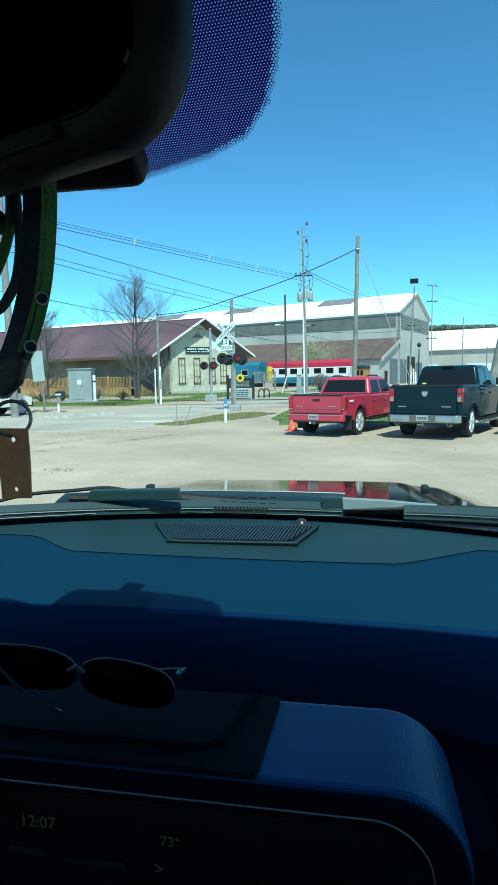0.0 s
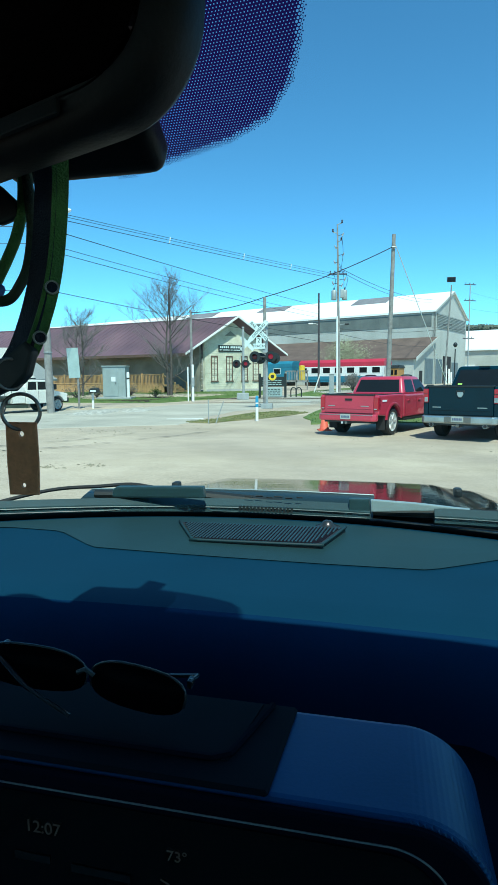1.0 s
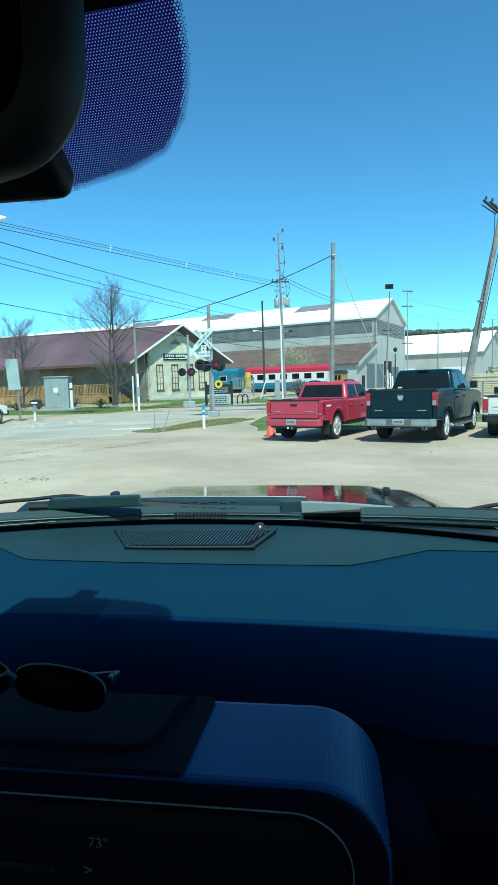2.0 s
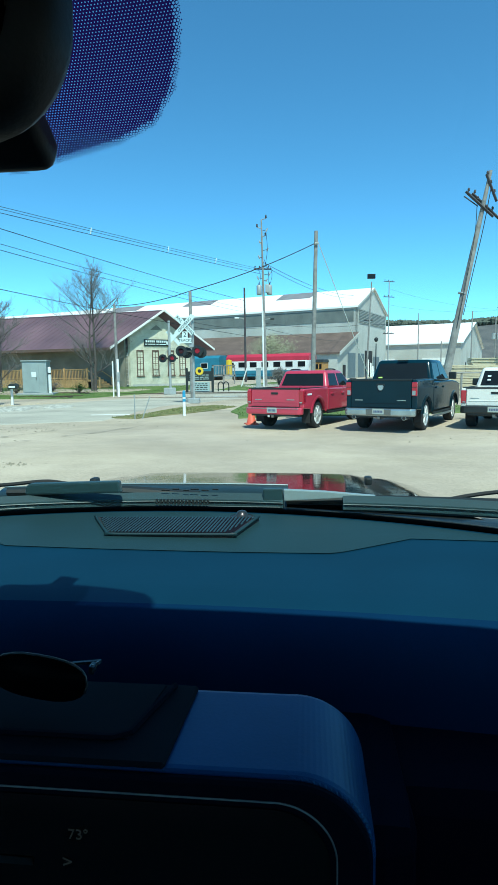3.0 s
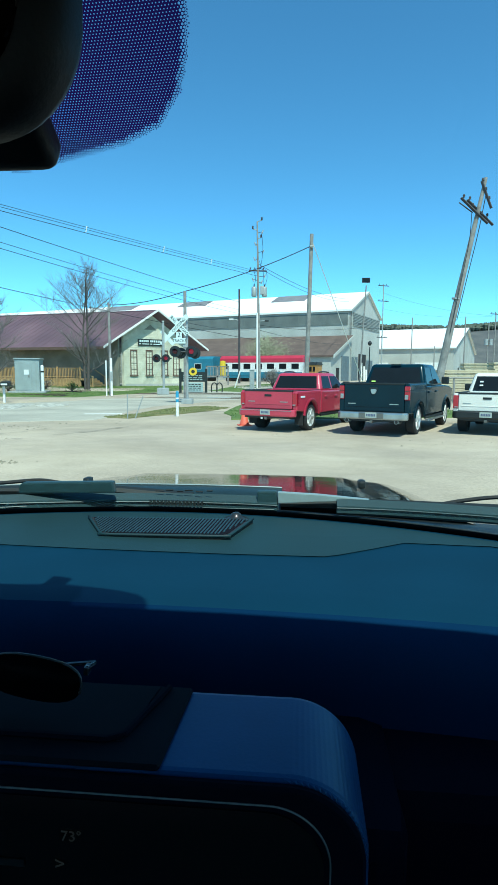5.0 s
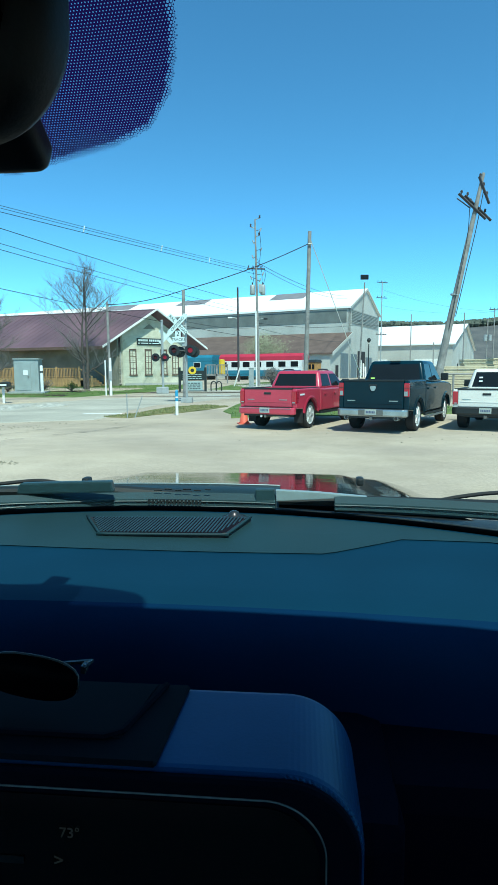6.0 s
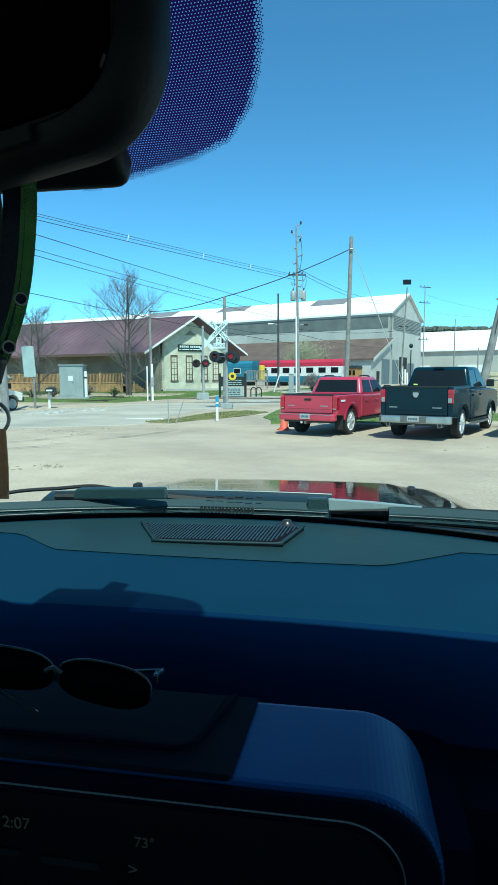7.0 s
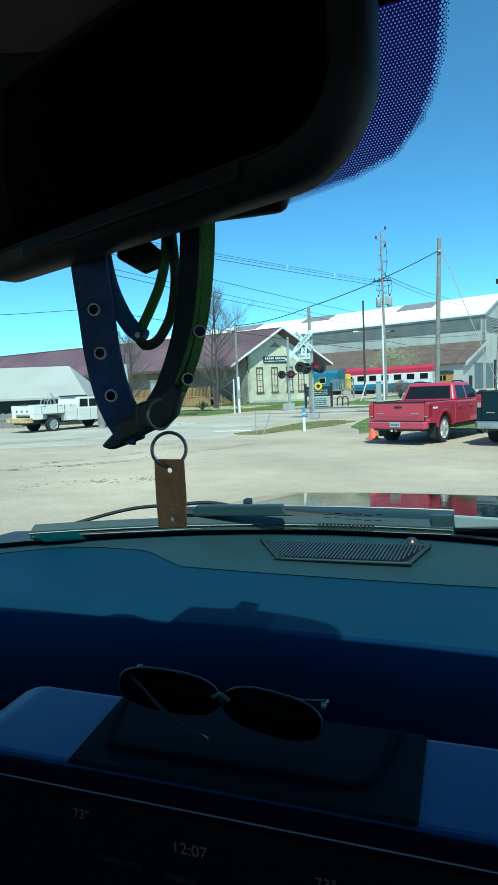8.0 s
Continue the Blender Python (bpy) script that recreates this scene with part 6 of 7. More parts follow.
def dash_rows():
    rows = []
    for i in range(41):
        r = -0.74 + i * 0.037
        fb = 0.11 - 0.5 * r * r
        c = -0.10 - 0.12 * r * r
        rows.append([(r, fb + 0.05, 1.33), (r, fb + 0.02, 1.405), (r, fb - 0.01, 1.412), (r, (fb + c) / 2, 1.4085), (r, c, 1.402), (r, c - 0.06, 1.3995), (r, c - 0.11, 1.397), (r, c - 0.143, 1.394), (r, c - 0.157, 1.3905), (r, c - 0.172, 1.3845), (r, c - 0.184, 1.3755), (r, c - 0.193, 1.3635), (r, c - 0.2, 1.348), (r, c - 0.204, 1.32), (r, c - 0.2, 1.24), (r, c - 0.16, 0.8)])
    return rows


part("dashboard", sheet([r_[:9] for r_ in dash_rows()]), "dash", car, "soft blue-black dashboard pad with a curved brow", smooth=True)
part("dash_face", sheet([r_[8:] for r_ in dash_rows()]), "dash_face", car, "lower dash face with shade in its colour", smooth=True)


def dash_top_z(r, f):
    fb = 0.11 - 0.5 * r * r
    c = -0.10 - 0.12 * r * r
    m = (fb + c) / 2
    if f > m:
        return 1.4085 + (1.412 - 1.4085) * min(1, (f - m) / (fb - 0.01 - m))
    return 1.402 + (1.4085 - 1.402) * max(-0.6, (f - c) / (m - c))


def top_panel():
    near = [(-0.72, -0.09), (-0.42, -0.035), (-0.33, -0.035), (-0.244, -0.092), (-0.1, -0.097), (0.1, -0.1), (0.2465, -0.099), (0.36, -0.04), (0.48, -0.05), (0.72, -0.14)]

    def edge(r):
        for (a, fa), (b, f_b) in zip(near, near[1:]):
            if a <= r <= b:
                return fa + (f_b - fa) * (r - a) / (b - a)
        return -0.1
    rows = []
    for i in range(73):
        r = -0.72 + i * 0.02
        fb, e = 0.09 - 0.5 * r * r, edge(r)
        e = min(e, fb - 0.02)
        row = [(r, e + 0.006, dash_top_z(r, e) - 0.002)]
        for k in range(7):
            f = e + (fb - e) * k / 6
            row.append((r, f, dash_top_z(r, f) + 0.0014))
        rows.append(row)
    part("top_panel", sheet(rows), "dash_top", car, "grey-green upper dash panel with a creased edge", smooth=False)


top_panel()


def speaker_grille():
    x, y = Vector((0.9999, -0.0072, 0.014)), Vector((0.003, 0.9968, 0.07))
    y = (y - x * x.dot(y)).normalized()
    lay = Matrix((x, y, x.cross(y))).transposed().to_4x4()
    lay.translation = (-0.0107, 0.041, 1.4165)
    fr = [(-0.1405, 0.0), (0.1395, 0.0), (0.114, -0.074), (0.108, -0.082), (0.098, -0.086), (-0.078, -0.086), (-0.088, -0.083), (-0.095, -0.075)]
    g = part("speaker_grille", prism(fr, (-0.014, 0.0), "z", 0.0018, seg=2), "black_plastic", car, "black ribbed speaker grille", m=lay)
    inner = [(-0.130, -0.004), (0.130, -0.004), (0.108, -0.070), (0.100, -0.077), (-0.078, -0.077), (-0.088, -0.070)]
    part("grille_well", prism(inner, (0.0, 0.0006), "z"), "mat_rubber", g)
    for i in range(48):
        x0 = -0.1325 + i * 0.0056
        lean, near = 0.010, -0.076
        if x0 < -0.078:
            near = max(near, -0.004 - 0.07 * (x0 + 0.130) / 0.046)
        if x0 > 0.104:
            near = max(near, -0.004 - 0.07 * (0.134 - x0) / 0.028)
        if near > -0.012:
            continue
        part("rib", tube([(x0 - lean * (near / -0.076), near, 0.001), (x0, -0.004, 0.001)], 0.00125, 5), "rib", g)
    rim = curve_through([Vector((p[0], p[1], 0.001)) for p in fr[1:]] + [Vector((fr[0][0], fr[0][1], 0.001))], 3)
    part("rim", tube(rim, 0.0022, 7), "dash_top", g, smooth=True)
    part("light_sensor", lathe([(0.024, 0), (0.02, 0.004), (0.012, 0.006), (0.009, 0.010), (0.0075, 0.0125), (0.004, 0.0142), (0.0, 0.0147)], 20, m=pose(0.099, 0.052, 1.412)), "sensor_dome", car, "small black dome sensor", smooth=True)


M["rib"] = mat("grille_rib", (0.012, 0.042, 0.05), 0.45, var=0.1, scale=20)
M["sensor_dome"] = mat("sensor_dome", (0.014, 0.022, 0.023), 0.3, var=0.1, spec=0.5)
speaker_grille()


def windshield():
    rows = [[ws(-0.72 + 1.44 * i / 24, 1.40 + 0.485 * k / 10) for i in range(25)] for k in range(11)]
    g = part("windshield", sheet(rows), "windshield", car, "clear faintly green raked windshield", smooth=True)
    g.visible_shadow = False
    # painted black band along the foot
    rows = [[ws(-0.72 + 1.44 * i / 40, z) + Vector((0, -0.004, -0.002)) for i in range(41)] for z in (1.402, 1.412, 1.4225)]
    part("frit_band", sheet(rows), "frit_black", g, "black painted band at the foot of the glass")
    rows = [[ws(-0.72 + 1.44 * i / 40, z) + Vector((0, -0.004, -0.002)) for i in range(41)] for z in (1.868, 1.885)]
    part("frit_band", sheet(rows), "frit_black", g)
    # dotted shade behind the mirror: a black sheet with round holes, tinted purple for glare
    s0, sl = 1.42, 1.793

    def surf(r, s):
        p = ws(r, s0 + s / sl)
        return (p.x, p.y - 0.003, p.z - 0.002)

    edge = [(0.0, 0.687), (0.031, 0.6945), (0.082, 0.7055), (0.1095, 0.7165), (0.1265, 0.737), (0.1335, 0.755), (0.138, 0.774), (0.1395, 0.80), (0.14, 0.95)]

    def reach(s):
        """Half width of the shade at the height s up the glass."""
        for (r0, s_0), (r1, s_1) in zip(edge, edge[1:]):
            if s_0 <= s <= s_1:
                return r0 + (r1 - r0) * (s - s_0) / (s_1 - s_0)
        return -1.0 if s < 0.7 else 0.14

    def foot(r):
        """Height of the shade's lower edge at the side distance r."""
        for (r0, s_0), (r1, s_1) in zip(edge, edge[1:]):
            if r0 <= r <= r1:
                return s_0 + (s_1 - s_0) * (r - r0) / (r1 - r0)
        return 1.0
    a = 0.00196
    verts, faces = [], []
    nrow = int(0.21 / (a * 0.866))
    for j in range(nrow):
        s = 0.682 + j * a * 0.866
        w = reach(s)
        for i in range(-92, 93):
            r = (i + 0.5 * (j % 2)) * a
            if r < -0.06:
                continue
            gap = w - abs(r) if w > 0 else -1.0
            low = s - foot(abs(r))
            if gap > 0:
                gap = min(gap, low) if abs(r) < 0.11 else gap
            elif abs(r) < 0.11:
                gap = max(gap, low)
            if gap < -0.8 * a:
                continue
            c0 = len(verts)
            if gap < 0.0:
                rad = a * 0.24
                verts += [surf(r + rad * math.cos(k * math.pi / 3), s + rad * math.sin(k * math.pi / 3)) for k in range(6)]
                faces.append(tuple(range(c0, c0 + 6)))
                continue
            hole = a * (0.40 if gap < 1.7 * a else 0.2)
            R = a * 0.5775
            for k in range(6):
                t = math.pi / 6 + k * math.pi / 3
                verts.append(surf(r + R * math.cos(t), s + R * math.sin(t)))
                verts.append(surf(r + hole * math.cos(t), s + hole * math.sin(t)))
            for k in range(6):
                p, q = c0 + 2 * k, c0 + 2 * ((k + 1) % 6)
                faces.append((p, q, q + 1, p + 1))
    fr = new("dotted_frit", from_lists("dotted_frit", verts, faces, "dotted_print"))
    fr.parent = g
    tagged(fr, "black dotted sun shade print on the glass", "", "", "stuff")
    # inspection sticker
    st = sheet([[ws(-0.53 + 0.066 * i / 4, z) + Vector((0, -0.016, 0)) for i in range(5)] for z in (1.416, 1.438)])
    part("sticker", st, "teal", g, "teal sticker low on the glass")
    return g


windshield()


def rear_view_mirror():
    m = pose(-0.0309, -0.5918, 1.8145, -4, -2.5, -17.5)
    w, h, d = 0.148, 0.0605, 0.019
    def round_rect(x, z, rad, n=8):
        pts = []
        for cx, cz, a in ((x - rad, z - rad, 0), (-x + rad, z - rad, 90), (-x + rad, -z + rad, 180), (x - rad, -z + rad, 270)):
            pts += [(cx + rad * math.cos(radians(a + 90 * k / n)), cz + rad * math.sin(radians(a + 90 * k / n))) for k in range(n + 1)]
        return pts
    rows = []
    for y, s in ((-d, 0.011), (-d + 0.002, 0.005), (-d + 0.006, 0.0015), (-d + 0.012, 0.0), (d - 0.014, 0.001), (d - 0.006, 0.007), (d, 0.02)):
        ring = [(x, y, z) for x, z in round_rect(w - s, h - s, 0.042 - s * 0.6)]
        rows.append(ring + [ring[0]])
    b = sheet(rows)
    body = part("rear_view_mirror", b, "mirror_shell", car, "black rounded rear-view mirror housing", m=m, smooth=True)
    part("mirror_core", prism(round_rect(w - 0.0115, h - 0.0115, 0.035), (-d - 0.0005, d - 0.002), "y"), "mirror_shell", body)
    part("mirror_glass", prism(round_rect(w - 0.013, h - 0.013, 0.026), (-d - 0.0015, -d + 0.003), "y", 0.001, seg=1), "mirror_glass", body, "dark mirror glass")
    part("button_strip", box(-w * 0.45, w * 0.62, -d - 0.0025, -d, -h + 0.004, -h + 0.011, 0.001), "mirror_shell", body)
    part("mirror_stem", tube([(0.0125, d, 0.0), (0.0125, 0.06, 0.025), (0.0125, 0.11, 0.062)], 0.014, 10), "mirror_shell", body)
    b = box(-0.07, 0.045, -0.10, 0.012, -0.0175, 0.010, 0.0115, seg=4)
    part("sensor_cover", b, "mirror_shell", car, "black sensor cover behind the mirror", m=pose(-0.006, -0.489, 1.811, -34, 0, 0), smooth=True)


rear_view_mirror()


M["line_grey"] = mat("line_grey", (0.2, 0.2, 0.21), 0.4, 0.5, var=0.1)
M["status_grey"] = mat("status_grey", (0.012, 0.013, 0.014), 0.4, var=0.1)


def centre_stack():
    def rr(x, z0, z1, rad, n=20):
        pts = []
        for cx, cz, a in ((x - rad, z1 - rad, 0), (-x + rad, z1 - rad, 90), (-x + rad, z0 + rad, 180), (x - rad, z0 + rad, 270)):
            pts += [(cx + rad * math.cos(radians(a + 90 * k / n)), cz + rad * math.sin(radians(a + 90 * k / n))) for k in range(n + 1)]
        return pts
    hs = part("screen_housing", prism(rr(0.25, 0.85, 1.413, 0.05), (-0.562, -0.468), "y", 0.006, seg=3), "satin", car, "satin blue-black housing round the touch screen")
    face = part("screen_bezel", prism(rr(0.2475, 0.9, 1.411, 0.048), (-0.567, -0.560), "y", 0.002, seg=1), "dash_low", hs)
    part("touch_screen", prism(rr(0.222, 0.98, 1.396, 0.036), (-0.5685, -0.566), "y"), "screen", hs, "dark glossy touch screen")
    line = [(x, -0.5675, z) for x, z in rr(0.226, 0.97, 1.4, 0.038)]
    part("chrome_line", tube(line + [line[0]], 0.0006, 6), "line_grey", hs, "thin bright screen surround")
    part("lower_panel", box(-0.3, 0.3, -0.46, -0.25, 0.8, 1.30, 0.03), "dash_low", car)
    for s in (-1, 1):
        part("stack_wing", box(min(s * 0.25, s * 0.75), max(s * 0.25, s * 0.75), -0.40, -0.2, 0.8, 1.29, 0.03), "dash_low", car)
    tray = part("tray", prism([(-0.125, -0.470), (0.125, -0.470), (0.12, -0.562), (-0.12, -0.562)], (1.412, 1.4165), "z", 0.002, seg=1), "mat_rubber", hs, "dark open tray on the housing")
    part("tray_mat", prism([(-0.115, -0.474), (0.1, -0.474), (0.09, -0.54), (-0.1, -0.54)], (1.4165, 1.4172), "z"), "mat_rubber", tray)
    rim = [(-0.12, -0.474, 1.4175), (-0.1, -0.54, 1.4175), (0.08, -0.54, 1.4175), (0.09, -0.534, 1.4175), (0.107, -0.474, 1.4175)]
    part("tray_rim", tube(rim, 0.0025, 6), "dash_low", tray)
    face_turn = lambda r, z: pose(r, -0.5695, z, 90, 0, 0)
    lettering("12:07", 0.0115, "screen_text", hs, face_turn(-0.024, 1.374), "pale clock digits", 0.0002, "clock_digits")
    lettering("73\u00b0", 0.0098, "screen_text", hs, face_turn(0.066, 1.3712), "pale temperature digits", 0.0002, "temperature_digits")
    lettering("73\u00b0", 0.0098, "screen_text", hs, face_turn(-0.105, 1.383), "pale temperature digits", 0.0002, "temperature_digits")
    lettering(">", 0.012, "screen_text", hs, face_turn(0.058, 1.3515), "pale arrow", 0.0002, "arrow_mark")
    bars = None
    for x0, x1, z in ((-0.095, -0.06, 1.352), (-0.045, -0.02, 1.35), (-0.005, 0.035, 1.348)):
        bars = box(x0, x1, -0.5698, -0.5692, z, z + 0.005, bm=bars)
    part("status_bar", bars, "status_grey", hs)


centre_stack()


def hood():
    rows = []
    sm = lambda a, b, x: (lambda k: k * k * (3 - 2 * k))(min(1, max(0, (x - a) / (b - a))))
    for j in range(30):
        f = 0.2 + 1.12 * j / 24
        row = []
        for i in range(49):
            r = -0.84 + 1.68 * i / 48
            z = 1.413 - 0.122 * (f - 0.2)
            z -= 0.012 * sm(0.34, 0.42, abs(r))
            z -= 0.12 * sm(0.44, 0.86, abs(r))
            z -= 0.5 * sm(1.15, 1.75, f)
            row.append((r, f - 0.16 * r * r, z))
        rows.append(row)
    h = part("hood", sheet(rows), "dark_hood", car, "glossy dark hood mirroring sky and trucks", smooth=True)
    for r, f, z in ((-0.292, 0.411, 1.393), (0.349, 0.46, 1.391)):
        n = part("washer_nozzle", box(-0.009, 0.009, -0.014, 0.014, 0, 0.02, 0.006), "black_plastic", h, m=pose(r, f, z))
    # front wings with wheel arches, nose, load bed and wheels
    for s in (-1, 1):
        rows = []
        for k in range(36):
            f = -0.15 + 1.6 * k / 35
            zt = 1.277 - 0.122 * (f - 0.2) - 0.5 * sm(1.15, 1.75, f)
            zb = max(0.5, 0.4 + math.sqrt(max(0.0, 0.48 ** 2 - (f - 0.85) ** 2)))
            y = f - 0.112
            rows.append([(s * 0.835, y, zt - 0.004), (s * 0.9, y, zt - 0.03), (s * 0.955, y, zt - 0.09), (s * 0.975, y, max(zb + 0.01, zt - 0.2)), (s * 0.98, y, max(zb, 0.5)), (s * 0.93, y, zb - 0.01)])
        solidify(part("fender", sheet(rows), "dark_hood", car, smooth=True), 0.01)
        x0, x1 = sorted((s * 0.8, s * 0.96))
        arch = [(-4.25, 0.6)] + arc(-2.75, 0.4, 0.48, 155, 25) + [(-2.2, 0.55), (-2.2, 0.6)]
        part("bed_side", prism(arch[:-2] + [(-2.57, 0.62), (-2.57, 1.28), (-4.25, 1.28)], (x0, x1), "x", 0.015), "dark_hood", car)
        wheel(car, s * 0.83, -2.75, 0.4, 0.26, s)
        wheel(car, s * 0.83, 0.74, 0.4, 0.26, s)
        part("sill", box(min(s * 0.72, s * 0.95), max(s * 0.72, s * 0.95), -2.5, 0.1, 0.36, 0.5, 0.03), "black_plastic", car)
        part("outer_door", box(min(s * 0.862, s * 0.955), max(s * 0.862, s * 0.955), -2.5, -0.27, 0.5, 1.3, 0.03), "dark_hood", car)
        part("headlamp", box(min(s * 0.5, s * 0.9), max(s * 0.5, s * 0.9), 1.36, 1.44, 0.72, 0.88, 0.03), "clear_lens", car)
    part("nose", box(-0.9, 0.9, 1.2, 1.4, 0.42, 0.95, 0.04), "dark_hood", car)
    part("radiator_grille", box(-0.46, 0.46, 1.38, 1.43, 0.55, 0.9, 0.02), "black_plastic", car)
    part("front_bumper", box(-0.94, 0.94, 1.36, 1.5, 0.36, 0.54, 0.03), "black_plastic", car)
    part("bed_floor", box(-0.82, 0.82, -4.25, -2.57, 0.62, 0.7), "black_plastic", car)
    part("tailgate", box(-0.8, 0.8, -4.3, -4.24, 0.62, 1.27, 0.015), "dark_hood", car)
    part("chassis", box(-0.55, 0.55, -4.1, 1.2, 0.34, 0.46, 0.02), "black_plastic", car)
    # cowl
    rows = []
    for i in range(41):
        r = -0.74 + 1.48 * i / 40
        fb = 0.11 - 0.5 * r * r
        rows.append([(r, fb + 0.012, 1.40), (r, fb + 0.05, 1.408), (r, fb + 0.10, 1.398), (r, 0.24 - 0.2 * r * r, 1.385)])
    part("cowl", sheet(rows), "black_plastic", car, "black plastic cowl below the windshield")
    for i in range(15):
        part("cowl_tooth", box(-0.002, 0.002, -0.002, 0.002, -0.005, 0.004), "black_plastic", car, m=pose(-0.06 + i * 0.0066, 0.1035, 1.4285))
    for i in range(6):
        part("print_mark", box(-0.007 + 0.002 * (i % 3), 0.008, -0.0008, 0.0008, -0.001, 0.001), "rubber", car, m=pose(-0.05 + i * 0.018, 0.127, 1.444 + 0.002 * (i % 2), 30, 0, 0))


hood()


def hood_rear_edge():
    """A dark strip added behind the wiper arms to cover the hood's bright reflection."""
    rows, crest = [], []
    for i in range(31):
        r = -0.42 + 0.59 * i / 30
        z = 1.434 - 0.06 * r * r
        rows.append([(r, 0.15, 1.40), (r, 0.17, z - 0.016), (r, 0.205, z - 0.006), (r, 0.235, z), (r, 0.25, z - 0.004), (r, 0.255, 1.40)])
        crest.append(Vector((r, 0.238, z + 0.0006)))
    e = part("hood_rear_edge", sheet(rows), "cowl_dark", car, "dark strip added over the hood's rear reflection", smooth=True)
    # silver bar that draws a highlight along the crest
    part("edge_seal", tube(crest, 0.0013, 6), "wiper_silver", e)


M["wiper_silver"] = mat("wiper_silver", (0.26, 0.33, 0.33), 0.35, 0.2, var=0.1, scale=20)
M["cowl_dark"] = mat("cowl_dark", (0.012, 0.024, 0.024), 0.35, var=0.2, scale=14, bump=0.05, bscale=200)

hood_rear_edge()


def wiper(pts, arm, n):
    w = part("wiper_blade", prism([(-0.006, -0.004), (0.006, -0.004), (0.009, 0.006), (0.0, 0.016), (-0.009, 0.006)], (-0.001, 0.001), "x"), "black_plastic", car)
    rows = []
    for i in range(25):
        k = i / 24
        a, b, c = (Vector(p) for p in pts)
        p = a * (1 - k) ** 2 + b * 2 * k * (1 - k) + c * k * k
        rows.append([p + Vector((0, 0.012, -0.004)), p + Vector((0, 0.012, 0.006)), p + Vector((0, 0.003, 0.016)), p + Vector((0, -0.01, 0.006)), p + Vector((0, -0.012, -0.006)), p + Vector((0, 0.0, -0.012)), p + Vector((0, 0.012, -0.004))])
    part("blade", sheet(rows), "wiper_grey", w)
    strip = [r_[3] + Vector((0, -0.003, -0.003)) for r_ in rows]
    part("blade_edge", tube(strip, 0.0011, 5), "wiper_grey", w)
    q = [Vector(p) for p in arm]
    part("arm", tube(q, 0.008, 8, r1=0.012), "black_plastic", w)
    return w


wiper([(-0.56, -0.03, 1.428), (-0.2, 0.16, 1.424), (0.165, 0.135, 1.420)], [(-0.36, 0.14, 1.435), (-0.14, 0.175, 1.432), (0.0, 0.19, 1.418)], 0)
wiper([(0.27, 0.12, 1.422), (0.42, 0.11, 1.424), (0.66, 0.01, 1.43)], [(0.17, 0.16, 1.42), (0.3, 0.15, 1.424), (0.55, 0.09, 1.43)], 1)
part("wiper_cover", prism([(-0.295, 1.457), (-0.288, 1.462), (-0.123, 1.4675), (-0.1198, 1.447), (-0.2967, 1.4415)], (0.084, 0.1), "y", 0.003), "wiper_grey", car, "grey-green wiper arm cover")
part("wiper_cap", prism([(0.129, 1.447), (0.163, 1.448), (0.166, 1.42), (0.155, 1.4187), (0.129, 1.425)], (0.127, 0.14), "y", 0.002), "wiper_grey", car)
# thin black curves for the left and right wiper arms
for way in ([(-0.62, 0.1, 1.40), (-0.5, 0.2, 1.425), (-0.387, 0.21, 1.436), (-0.317, 0.21, 1.4425), (-0.27, 0.21, 1.438)], [(0.455, 0.2, 1.412), (0.51, 0.2, 1.4235), (0.575, 0.2, 1.4315), (0.66, 0.19, 1.434)]):
    part("washer_hose", tube(curve_through(way, 6), 0.004, 6), "rubber", car)
part("wiper_strip", tube([(-0.5, -0.02, 1.425), (-0.2, 0.108, 1.4205), (0.16, 0.118, 1.4165)], 0.001, 6), "wiper_grey", car)
part("wiper_link", prism([(0.1655, 1.4475), (0.24, 1.4445), (0.3277, 1.4375), (0.2683, 1.4333), (0.167, 1.4271)], (0.122, 0.134), "y", 0.0015), "wiper_silver", car, "bright silver wiper link")


